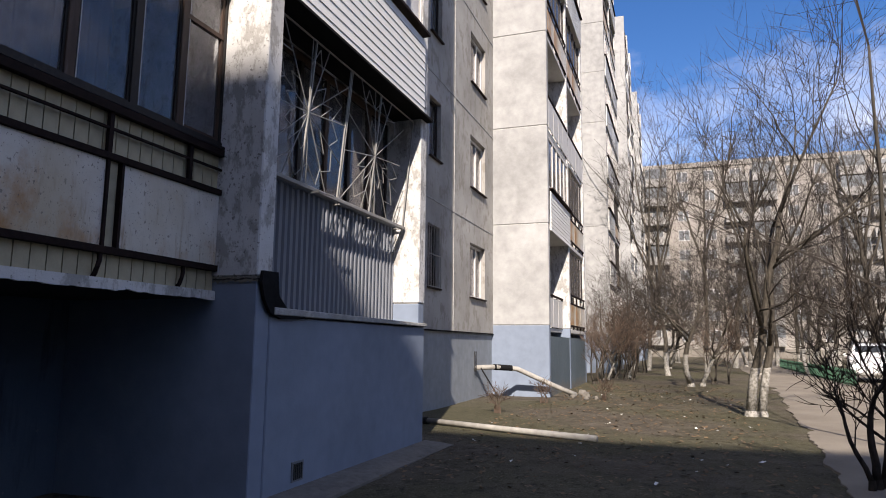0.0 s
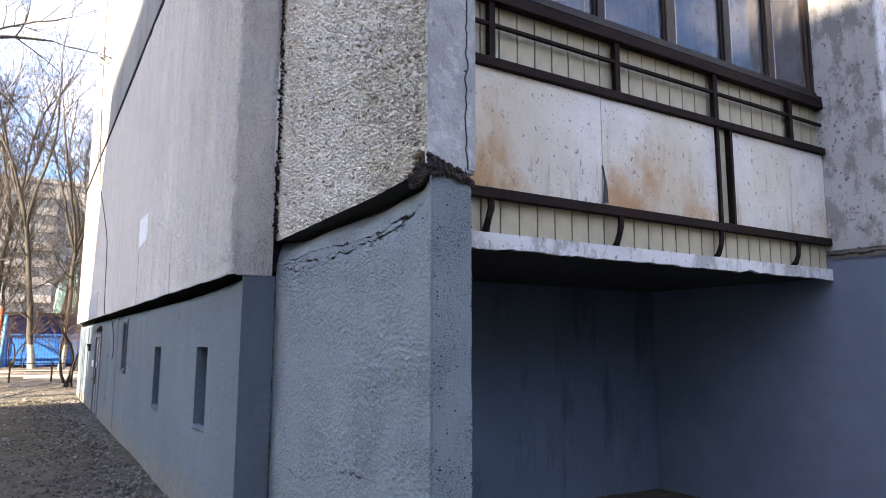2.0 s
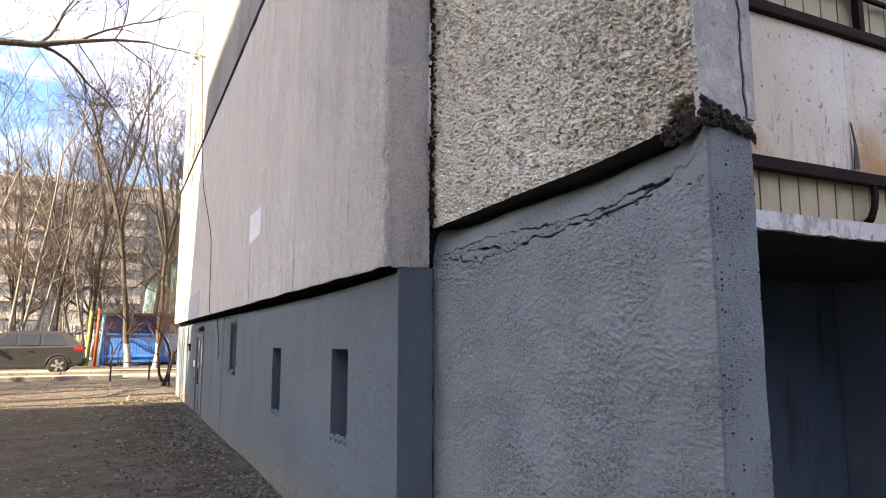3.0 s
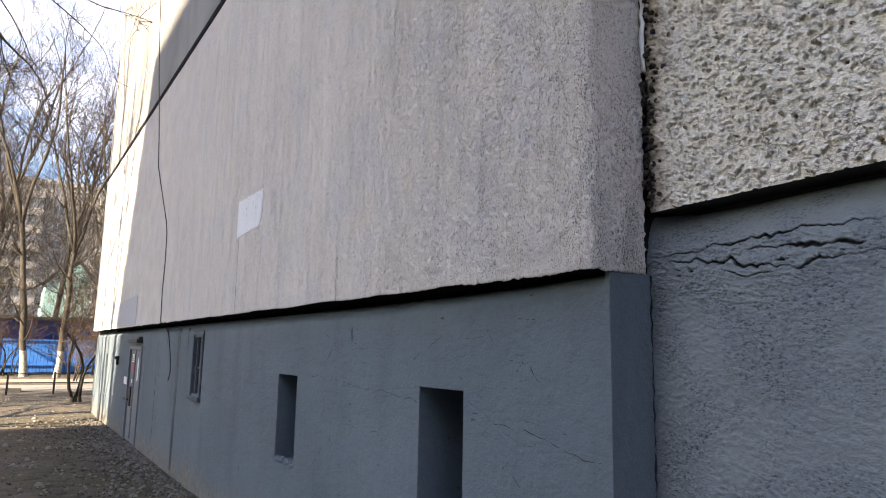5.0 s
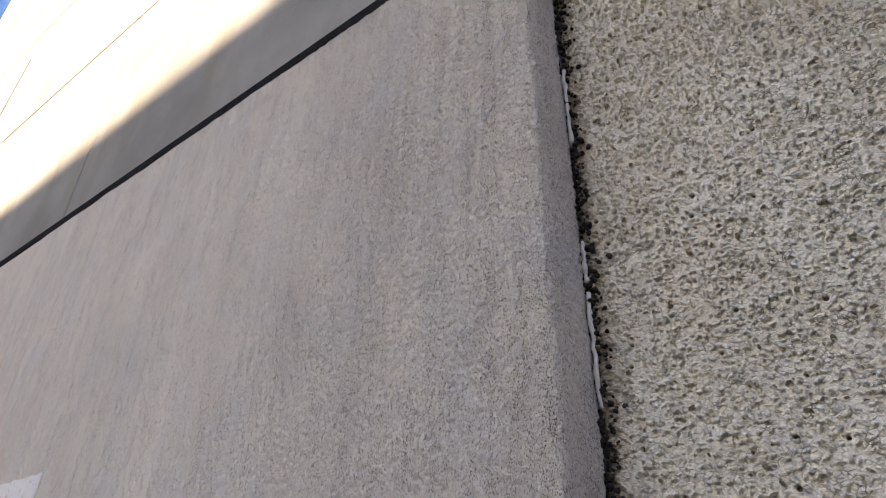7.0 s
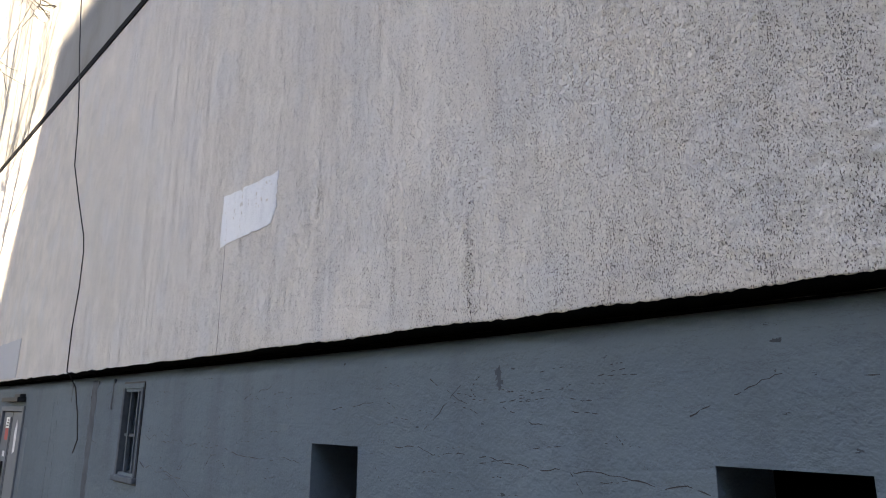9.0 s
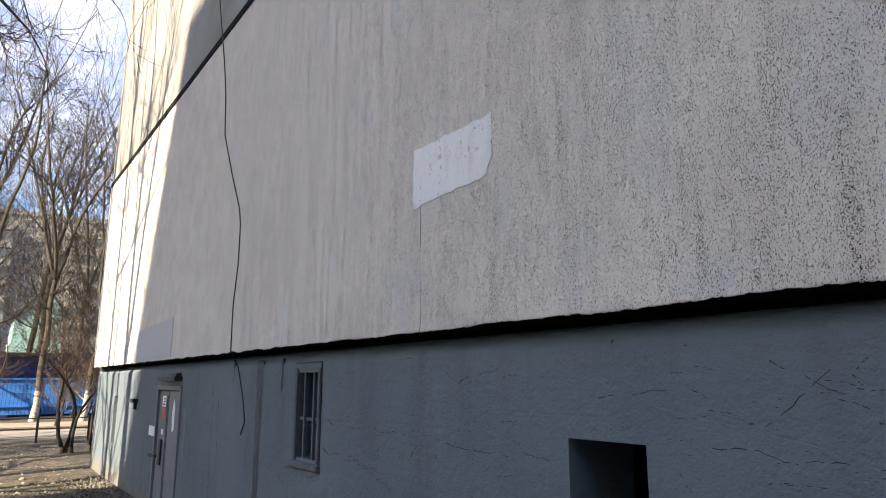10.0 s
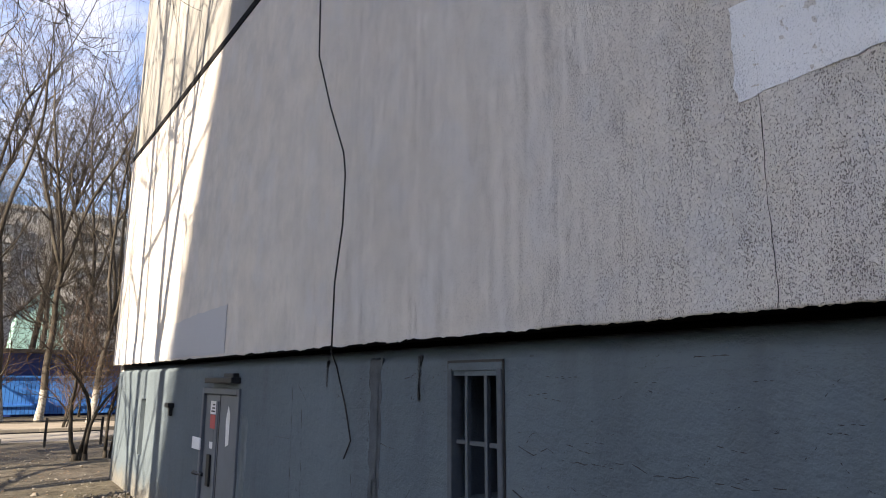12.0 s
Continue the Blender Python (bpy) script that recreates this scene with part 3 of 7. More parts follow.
# ---- mesh helpers ----
class Build:
    """Collects boxes, tubes and strips into one mesh."""

    def __init__(self):
        self.v, self.f = [], []

    def quad(self, *pts):
        i = len(self.v)
        self.v += [tuple(p) for p in pts]
        self.f.append(tuple(range(i, i + len(pts))))
        return self

    def box(self, x0, x1, y0, y1, z0, z1, m=None, top=0.0):
        """An axis-aligned box; top draws its upper face in on all sides."""
        i = len(self.v)
        p = [(x0, y0, z0), (x1, y0, z0), (x1, y1, z0), (x0, y1, z0), (x0 + top, y0 + top, z1), (x1 - top, y0 + top, z1), (x1 - top, y1 - top, z1), (x0 + top, y1 - top, z1)]
        if m is not None:
            p = [tuple(m @ Vector(q)) for q in p]
        self.v += p
        self.f += [tuple(i + k for k in q) for q in ((3, 2, 1, 0), (4, 5, 6, 7), (0, 1, 5, 4), (1, 2, 6, 5), (2, 3, 7, 6), (3, 0, 4, 7))]
        return self

    def tube(self, pts, radii, sides=6, cap=True):
        pts = [Vector(p) for p in pts]
        if isinstance(radii, (int, float)):
            radii = [radii] * len(pts)
        i0 = len(self.v)
        d = (pts[-1] - pts[0]).normalized()
        side = d.cross(Vector((0, 0, 1)) if abs(d.z) < 0.9 else Vector((1, 0, 0))).normalized()
        for k, p in enumerate(pts):
            a, b = pts[max(0, k - 1)], pts[min(len(pts) - 1, k + 1)]
            d = (b - a).normalized()
            side = (side - d * side.dot(d)).normalized()
            up = d.cross(side)
            for s in range(sides):
                t = 2 * math.pi * s / sides
                self.v.append(tuple(p + (side * math.cos(t) + up * math.sin(t)) * radii[k]))
        for k in range(len(pts) - 1):
            for s in range(sides):
                a, b = i0 + k * sides + s, i0 + k * sides + (s + 1) % sides
                self.f.append((a, b, b + sides, a + sides))
        if cap:
            self.f.append(tuple(reversed(range(i0, i0 + sides))))
            self.f.append(tuple(range(i0 + (len(pts) - 1) * sides, i0 + len(pts) * sides)))
        return self

    def lathe(self, profile, m, sides=20):
        """Turns (radius, z) pairs about z and places them by m."""
        i0 = len(self.v)
        for r, z in profile:
            for s in range(sides):
                t = 2 * math.pi * s / sides
                self.v.append(tuple(m @ Vector((r * math.cos(t), r * math.sin(t), z))))
        for k in range(len(profile) - 1):
            for s in range(sides):
                a, b = i0 + k * sides + s, i0 + k * sides + (s + 1) % sides
                self.f.append((a, b, b + sides, a + sides))
        self.f.append(tuple(reversed(range(i0, i0 + sides))))
        self.f.append(tuple(range(i0 + (len(profile) - 1) * sides, i0 + len(profile) * sides)))
        return self

    def prism(self, outline, y0, y1, m=None):
        """A closed outline in x, z pushed from y0 to y1."""
        n, i = len(outline), len(self.v)
        p = [(x, y0, z) for x, z in outline] + [(x, y1, z) for x, z in outline]
        if m is not None:
            p = [tuple(m @ Vector(q)) for q in p]
        self.v += p
        self.f.append(tuple(range(i, i + n)))
        self.f.append(tuple(reversed(range(i + n, i + 2 * n))))
        for k in range(n):
            a, b = i + k, i + (k + 1) % n
            self.f.append((b, a, a + n, b + n))
        return self

    def mesh(self, name, material, smooth=False, bevel=0.0, weld=0.0):
        me = bpy.data.meshes.new(name)
        me.from_pydata(self.v, [], self.f)
        me.materials.append(material)
        bm = bmesh.new()
        bm.from_mesh(me)
        if weld:
            bmesh.ops.remove_doubles(bm, verts=bm.verts, dist=weld)
        if bevel:
            bmesh.ops.bevel(bm, geom=[e for e in bm.edges if len(e.link_faces) == 2], offset=bevel, segments=1, affect="EDGES", clamp_overlap=True)
        bmesh.ops.recalc_face_normals(bm, faces=bm.faces)
        bm.to_mesh(me)
        bm.free()
        if smooth:
            me.shade_smooth()
        return me


def part(name, build, material, parent=None, label="", smooth=False, bevel=0.0, weld=0.0):
    ob = new(name, build.mesh(name, MAT[material], smooth, bevel, weld))
    if parent is not None:
        ob.parent = parent
    if label:
        tagged(ob, label)
    return ob


def thing(name, label, category, at=(0, 0, 0), group="", kind="", turn=0.0):
    ob = new(name)
    ob.empty_display_size = 0.2
    ob.matrix_basis = pose(*at, 0, 0, turn)
    return tagged(ob, label, category, group, kind)


def rnd(a, b):
    return random.uniform(a, b)


# ---- the large structure ----
GROUND = -0.06
PLINTH = 1.6          # top of the blue plinth
STOREY = 2.83
END_Y = -1.88         # ends of the balcony side walls
FACADE_Y = -0.3
BACK_Y = 14.41
PERIOD = 17.0


def structure(name, build, material, label="", smooth=False, bevel=0.0, category=""):
    return tagged(part(name, build, material, None, label, smooth, bevel), category=category, kind="structure")


def ground_height(x, y):
    h = 0.03 * noise.noise(Vector((x * 0.35, y * 0.35, 0.0))) + 0.012 * noise.noise(Vector((x * 1.7, y * 1.7, 3.0)))
    if abs(x) > 60 or abs(y) > 60:
        h = 0.0
    return GROUND + h


def ground_sheet():
    """One sheet to the horizon, finest where the camera passes."""
    def steps(lo, hi, step):
        a = [-900, -400, -200, -120, -80, -60]
        n = int((hi - lo) / step)
        b = [lo + i * step for i in range(n + 1)]
        return [q for q in a if q < lo - 1] + b + [q for q in (60, 80, 120, 200, 400, 900) if q > hi + 1]
    xs, ys = steps(-12, 34, 0.4), steps(-16, 36, 0.4)
    k = Build()
    k.v = [(x, y, ground_height(x, y)) for y in ys for x in xs]
    w = len(xs)
    k.f = [(j * w + i, j * w + i + 1, (j + 1) * w + i + 1, (j + 1) * w + i) for j in range(len(ys) - 1) for i in range(w - 1)]
    return structure("ground", k, "ground", "bare trodden spring earth with thin grass and dry leaves", smooth=True, category="ground")


def wall_x(name, material, x0, x1, y0, y1, z0, z1, holes=(), label=""):
    """A wall running along y between x0 (outer face) and x1, with openings (ya, yb, za, zb) right through."""
    k = Build()
    yc = sorted({y0, y1, *[h[0] for h in holes], *[h[1] for h in holes]})
    zc = sorted({z0, z1, *[h[2] for h in holes], *[h[3] for h in holes]})
    for a, b in zip(yc, yc[1:]):
        run = None
        for c, d in zip(zc, zc[1:]):
            if any(h[0] <= a and b <= h[1] and h[2] <= c and d <= h[3] for h in holes):
                if run:
                    k.box(x0, x1, a, b, *run)
                    run = None
            else:
                run = (run[0], d) if run else (c, d)
        if run:
            k.box(x0, x1, a, b, *run)
    return structure(name, k, material, label, category="wall")


def wall_y(name, material, y0, y1, x0, x1, z0, z1, holes=(), label=""):
    """A wall running along x, with openings (xa, xb, za, zb)."""
    k = Build()
    xc = sorted({x0, x1, *[h[0] for h in holes], *[h[1] for h in holes]})
    zc = sorted({z0, z1, *[h[2] for h in holes], *[h[3] for h in holes]})
    for a, b in zip(xc, xc[1:]):
        run = None
        for c, d in zip(zc, zc[1:]):
            if any(h[0] <= a and b <= h[1] and h[2] <= c and d <= h[3] for h in holes):
                if run:
                    k.box(a, b, y0, y1, *run)
                    run = None
            else:
                run = (run[0], d) if run else (c, d)
        if run:
            k.box(a, b, y0, y1, *run)
    return structure(name, k, material, label, category="wall")


ground_sheet()

HOLE_NEAR = (0.83, 1.19, 0.59, 1.165)
HOLE_FAR = (2.75, 3.11, 0.575, 1.15)
WINDOW = (5.31, 5.69, 0.86, 1.43)
DOOR = (8.75, 9.77, GROUND - 0.2, 1.32)
SLOT = (12.35, 12.62, 0.45, 1.15)
wall_x("wall_plinth_gable", "plinth", 0.085, 0.45, 0.0, BACK_Y - 0.03, -0.4, PLINTH - 0.165, (HOLE_NEAR, HOLE_FAR, WINDOW, DOOR, SLOT), "blue-grey painted concrete plinth with hairline cracks")
# basement surfaces are near-black, so the dark inside sits in their colour
structure("wall_basement_back", Build().box(1.3, 1.4, 0.2, BACK_Y - 0.4, -0.4, PLINTH), "hole_shade", "basement wall behind the plinth openings, coloured near-black for shade", category="wall")
structure("ceiling_basement", Build().box(0.45, 1.3, 0.2, BACK_Y - 0.4, PLINTH - 0.08, PLINTH + 0.02), "hole_shade", "basement ceiling coloured near-black for shade", category="ceiling")

# the roughcast ground-floor panel and the bare panels above it
CLAD_TOP = 4.835


def cladding():
    """The far, smooth stretch of the roughcast panel, with a slightly ragged lower edge."""
    k = Build()
    n = 360
    for i in range(n):
        y0, y1 = 4.95 + (BACK_Y - 4.95) * i / n, 4.95 + (BACK_Y - 4.95) * (i + 1) / n
        z0, z1 = [PLINTH + 0.014 * noise.noise(Vector((y * 5, 0, 0))) + 0.010 * noise.noise(Vector((y * 23, 4, 0))) for y in (y0, y1)]
        k.quad((0, y1, z1), (0, y0, z0), (0, y0, CLAD_TOP), (0, y1, CLAD_TOP))
        k.quad((0, y1, z1), (0, y0, z0), (0.03, y0, z0 + 0.015), (0.03, y1, z1 + 0.015))
        k.quad((0, y0, CLAD_TOP), (0.26, y0, CLAD_TOP), (0.26, y1, CLAD_TOP), (0, y1, CLAD_TOP))
    k.quad((0, BACK_Y, PLINTH), (0.26, BACK_Y, PLINTH), (0.26, BACK_Y, CLAD_TOP), (0, BACK_Y, CLAD_TOP))
    return structure("wall_gable_cladding", k, "clad", "pinkish-grey roughcast wall panel with vertical streaks", category="wall")


cladding()
structure("trim_joint", Build().box(-0.008, 0.12, 0.0, BACK_Y + 0.004, CLAD_TOP, CLAD_TOP + 0.08), "felt_and_shade", "black bitumen joint above the cladding", category="joint")
# soffit coloured black, the overhang's shadow band put into the colour
structure("trim_soffit", Build().box(0.02, 0.26, 0.02, BACK_Y - 0.01, PLINTH + 0.01, PLINTH + 0.03), "felt_and_shade", "underside of the cladding, coloured black for its shade", category="soffit")
# joint back coloured black for its shade, and the plinth's painted end
structure("trim_ledge", Build().box(0.425, 0.448, 0.03, BACK_Y - 0.32, PLINTH - 0.1, PLINTH + 0.03), "hole_shade", "back of the open joint above the plinth, coloured black for its shade", category="ledge")


def plinth_crown():
    """The plinth's trowelled top, rounding back under the overhang, fuller towards the corner."""
    k = Build()
    n, rows = 260, 14
    for i in range(n + 1):
        y = 0.003 + (BACK_Y - 0.05) * (i / n) ** 1.4
        full = math.exp(-y / 1.2)
        deep = 0.06 + 0.25 * (1 - full)
        low = PLINTH - 0.128 + 0.065 * full + 0.010 * noise.noise(Vector((y * 2.1, 6, 0))) + 0.004 * noise.noise(Vector((y * 9, 2, 0)))
        high = PLINTH - 0.012 + 0.012 * full
        k.v.append((0.0848, y, PLINTH - 0.18))
        for r in range(rows):
            a = r / (rows - 1) * math.pi / 2
            k.v.append((0.0848 + deep * (1 - math.cos(a)), y, low + (high - low) * math.sin(a)))
    w = rows + 1
    k.f = [(i * w + r, (i + 1) * w + r, (i + 1) * w + r + 1, i * w + r + 1) for i in range(n) for r in range(w - 1)]
    return structure("trim_crown", k, "plinth", "painted rounded top of the plinth under the overhang", smooth=True, category="ledge")


plinth_crown()
structure("wall_plinth_end", Build().box(0.087, 0.30, 0.001, 0.022, PLINTH - 0.165, PLINTH + 0.006), "plinth", "blue-grey painted end of the plinth", category="wall")
z = CLAD_TOP + 0.09
for i in range(8):
    z1 = PLINTH + (i + 2) * STOREY + 0.45
    for a, b in ((0.0, 4.78), (4.8, 9.58), (9.6, BACK_Y)):
        structure("wall_gable_panel", Build().box(0.01, 0.3, a, b, z, z1 - 0.025), "cream", "cream exposed concrete gable panel with fine cracks", bevel=0.012, category="wall")
    z = z1
structure("wall_gable_core", Build().box(0.2, 0.42, 0.02, BACK_Y - 0.05, PLINTH + 0.03, z), "felt_and_shade", "dark recessed joint behind the gable panels", category="wall")
structure("roof", Build().box(0.0, 5 * PERIOD, FACADE_Y, BACK_Y, z, z + 0.4), "cream", "flat parapet roof of the apartment block", category="roof")
structure("wall_back", Build().box(0.1, 5 * PERIOD, BACK_Y - 0.3, BACK_Y, -0.4, z), "facade", "rear wall of the apartment block", category="wall")

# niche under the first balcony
structure("wall_niche_back", Build().box(0.45, 3.9, 0.2, 0.4, -0.4, 1.75), "niche_blue", "blue-grey painted back wall of the niche, darkened for its shade", category="wall")
WALL_XS = (0.265, 3.87, 7.58)


# main facade and the balcony side walls, section by section
for s in range(5):
    ox = s * PERIOD
    holes = []
    for f in range(9):
        zf = 2.46 + f * STOREY
        holes.append((ox + 12.05, ox + 12.8, zf + 0.02, zf + 1.38))
        holes.append((ox + 15.05, ox + 16.43, zf, zf + 1.40))
    wall_y("wall_facade", "facade", FACADE_Y, FACADE_Y + 0.3, ox + 7.6, ox + PERIOD + 0.3, PLINTH, z, holes, "grey exposed concrete facade of the apartment block")
    wall_y("wall_plinth_facade", "facade_plinth", FACADE_Y + 0.04, FACADE_Y + 0.3, ox + 7.6, ox + PERIOD + 0.3, -0.4, PLINTH - 0.01, (), "blue-grey painted plinth of the facade")
    wall_y("wall_loggia_back", "facade", 0.2, 0.4, ox + 0.45, ox + 7.6, PLINTH + 0.2, z, (), "back wall of the stacked balconies")
    if s:
        wall_y("wall_plinth_balcony", "plinth", END_Y + 0.02, END_Y + 0.2, ox + 0.3, ox + 7.7, -0.4, PLINTH - 0.05, (), "blue-grey painted plinth below the balconies")


# ---- relief surfaces ----
def value_noise(u, v, seed, cell):
    """Smooth lattice noise in -1..1 over arrays of metres."""
    rs = np.random.RandomState(seed)
    lat = rs.uniform(-1, 1, (512, 512))
    a, b = u / cell, v / cell
    i, j = np.floor(a).astype(int), np.floor(b).astype(int)
    fa, fb = a - i, b - j
    fa, fb = fa * fa * (3 - 2 * fa), fb * fb * (3 - 2 * fb)
    g = lambda p, q: lat[(i + p) % 512, (j + q) % 512]
    return (g(0, 0) * (1 - fa) + g(1, 0) * fa) * (1 - fb) + (g(0, 1) * (1 - fa) + g(1, 1) * fa) * fb


def hem_rise(Y):
    """How far the edge between stones and painted foot climbs towards the broken corner."""
    return 0.028 * np.clip(-Y / 1.4, 0, 1) + 0.030 * np.clip((-1.4 - Y) / 0.45, 0, 1)


def relief(name, ys, zs, x_of, material, label, tone=None, rise=None):
    """A wall face towards -x on a fine grid; x_of gives its depth, rise how much of the edge's climb a height takes."""
    Y, Z = np.meshgrid(ys, zs)
    X = x_of(Y, Z)
    Zw = Z if rise is None else Z + hem_rise(Y) * rise(Z)
    w, h = len(ys), len(zs)
    me = bpy.data.meshes.new(name)
    idx = np.arange(w * h).reshape(h, w)
    quads = np.stack([idx[:-1, :-1], idx[1:, :-1], idx[1:, 1:], idx[:-1, 1:]], -1).reshape(-1, 4)
    me.vertices.add(w * h)
    me.vertices.foreach_set("co", np.stack([X, Y, Zw], -1).astype(np.float32).ravel())
    me.loops.add(quads.size)
    me.loops.foreach_set("vertex_index", quads.astype(np.int32).ravel())
    me.polygons.add(len(quads))
    me.polygons.foreach_set("loop_start", np.arange(0, quads.size, 4, dtype=np.int32))
    if tone is not None:
        at = me.attributes.new("tone", "FLOAT", "POINT")
        at.data.foreach_set("value", tone(Y, Z).astype(np.float32).ravel())
    me.update(calc_edges=True)
    me.validate()
    me.materials.append(MAT[material])
    return tagged(new(name, me), label, "wall", kind="structure")


# first balcony side wall: stones set in concrete above, coarse painted render below
PEB_X, PEB_Z = 0.272, 1.818


def lost_stones(Y, Z):
    """Round pits where single stones have fallen out, 0 to 1."""
    rs = np.random.RandomState(81)
    jit, keep, size = rs.uniform(0.2, 0.8, (128, 128, 2)), rs.uniform(0, 1, (128, 128)), rs.uniform(0.006, 0.011, (128, 128))
    c = 0.062
    i, j = np.floor((Y + 4) / c).astype(int) % 128, np.floor(Z / c).astype(int) % 128
    dy = (Y + 4) / c - np.floor((Y + 4) / c) - jit[i, j, 0]
    dz = Z / c - np.floor(Z / c) - jit[i, j, 1]
    d = np.hypot(dy, dz) * c
    return np.clip((size[i, j] - d) / 0.004, 0, 1) * (keep[i, j] < 0.10)


def chips(Y, Z, seed, cell, keep_lo, keep_hi):
    """Tilted stone chips pressed into smooth mortar: height, tone, and how much of the spot is stone."""
    rs = np.random.RandomState(seed)
    jit, slope = rs.uniform(0.15, 0.85, (256, 256, 2)), rs.uniform(-1, 1, (256, 256, 2))
    size, turn = rs.uniform(0.26, 0.52, (256, 256)), rs.uniform(0, math.pi, (256, 256))
    lift, tone, odds = rs.uniform(0.3, 1, (256, 256)), rs.uniform(0, 1, (256, 256)), rs.uniform(0, 1, (256, 256))
    a, b = (Y + 6) / cell, Z / (cell * 0.85)
    i0, j0 = np.floor(a).astype(int), np.floor(b).astype(int)
    want = keep_lo + (keep_hi - keep_lo) * np.clip(-Y / 1.6, 0, 1)
    top, t, cover = np.zeros(Y.shape), np.zeros(Y.shape), np.zeros(Y.shape)
    for p in (-1, 0, 1):
        for q in (-1, 0, 1):
            i, j = (i0 + p) % 256, (j0 + q) % 256
            dx, dy = a - (i0 + p + jit[i, j, 0]), b - (j0 + q + jit[i, j, 1])
            c, s = np.cos(turn[i, j]), np.sin(turn[i, j])
            u, v = np.abs(c * dx + s * dy), np.abs(-s * dx + c * dy) * 1.7
            d = np.maximum(np.maximum(u, v), 0.72 * (u + v))
            inside = np.clip((size[i, j] - d) / 0.06, 0, 1) * (odds[i, j] < want)
            h = inside * np.clip(lift[i, j] + 0.9 * (slope[i, j, 0] * dx + slope[i, j, 1] * dy), 0.05, 1.6)
            more = h > top
            top, t, cover = np.where(more, h, top), np.where(more, tone[i, j], t), np.where(more, inside, cover)
    return top, t, cover


def pebble_faces(Y, Z):
    """Coarse chips over finer ones."""
    h, t, c = chips(Y, Z, 11, 0.029, 0.78, 0.95)
    h2, t2, c2 = chips(Y + 0.4, Z + 0.7, 13, 0.018, 0.42, 0.9)
    fine = h2 * 0.55 > h
    return np.maximum(h, h2 * 0.55), np.where(fine, t2, t), np.where(fine, c2, c)


def corner_bite(Y, Z):
    """Where the lower corner of the stone panel has broken away."""
    r = 0.105 + 0.03 * value_noise(Y + 2, Z, 46, 0.05) + 0.015 * value_noise(Y + 2, Z, 47, 0.015)
    return np.clip((r - np.hypot((Y - END_Y) * 0.62, (Z - 1.825) * 1.15)) / 0.018, 0, 1)


def pebble_depth(Y, Z):
    h, t, c = pebble_faces(Y, Z)
    big = value_noise(Y + 9, Z, 12, 0.35) + 0.5 * value_noise(Y + 9, Z, 14, 0.06)
    miss = lost_stones(Y, Z)
    return PEB_X + 0.004 - (0.018 * h * (1 - miss) - 0.016 * miss + 0.005 * big - 0.035 * corner_bite(Y, Z))


def pebble_tone(Y, Z):
    h, t, c = pebble_faces(Y, Z)
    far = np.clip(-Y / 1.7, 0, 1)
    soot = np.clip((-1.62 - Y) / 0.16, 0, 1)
    # tone drops over the last strip beside the cladding
    corner_dark = np.clip((Y + 0.11) / 0.09, 0, 1)
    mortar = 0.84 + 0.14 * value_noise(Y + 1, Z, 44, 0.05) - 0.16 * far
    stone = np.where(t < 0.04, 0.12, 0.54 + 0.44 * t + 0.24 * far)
    # shadow ring around each chip, darkened in the tone
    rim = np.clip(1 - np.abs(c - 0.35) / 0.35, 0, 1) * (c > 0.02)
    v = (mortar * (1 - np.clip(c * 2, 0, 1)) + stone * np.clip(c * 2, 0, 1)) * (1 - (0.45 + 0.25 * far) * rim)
    # broken corner and lost-stone pits toned dark for the shade inside them
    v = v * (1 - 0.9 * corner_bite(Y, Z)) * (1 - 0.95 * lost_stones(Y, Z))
    return np.clip(v * (1 - 0.35 * soot * (value_noise(Y, Z, 17, 0.06) > -0.2)) * (1 - 0.7 * corner_dark), 0, 1)


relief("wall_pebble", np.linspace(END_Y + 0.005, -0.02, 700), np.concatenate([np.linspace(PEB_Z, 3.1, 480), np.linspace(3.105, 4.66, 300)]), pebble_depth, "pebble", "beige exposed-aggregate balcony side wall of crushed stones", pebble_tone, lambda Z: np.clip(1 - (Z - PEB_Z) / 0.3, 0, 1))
bx = WALL_XS[0]
structure("wall_pebble_core", Build().box(bx + 0.05, bx + 0.225, END_Y + 0.03, 0.2, PEB_Z + 0.08, 4.66).box(bx + 0.006, bx + 0.225, END_Y, END_Y + 0.03, PEB_Z + 0.052, 4.66), "grey_mortar", "smeared grey concrete end of the balcony side wall", bevel=0.006, category="wall")
# closes the joint in a dark colour that stands for its shade
structure("wall_pebble_joint", Build().box(bx + 0.185, bx + 0.2, END_Y + 0.06, 0.19, 1.70, PEB_Z + 0.08), "shade_dark", "back of the open joint under the stones, coloured dark for its shade", category="wall")
structure("wall_pebble_upper", Build().box(bx, bx + 0.225, END_Y, 0.2, 4.69, z), "cream", "upper run of the balcony side wall", bevel=0.012, category="wall")


def crack_line(Y, knots, seed, amp):
    """Height of a jagged crack over y, and how open it is there."""
    ky, kz = np.array([k[0] for k in knots]), np.array([k[1] for k in knots])
    rk = np.random.RandomState(seed)
    bend = lambda step, a: np.interp(Y, np.arange(-2.0, 0.2, step), rk.uniform(-a, a, len(np.arange(-2.0, 0.2, step))))
    zc = np.interp(Y, ky, kz) + bend(0.055, 1.2 * amp) + bend(0.021, 0.8 * amp) + bend(0.009, 0.3 * amp)
    open_ = np.clip((Y - ky[0]) / 0.04, 0, 1) * np.clip((ky[-1] - Y) / 0.04, 0, 1)
    return zc, open_ * np.clip(0.75 + 0.7 * value_noise(Y, Y * 0, seed + 2, 0.06), 0.25, 1)


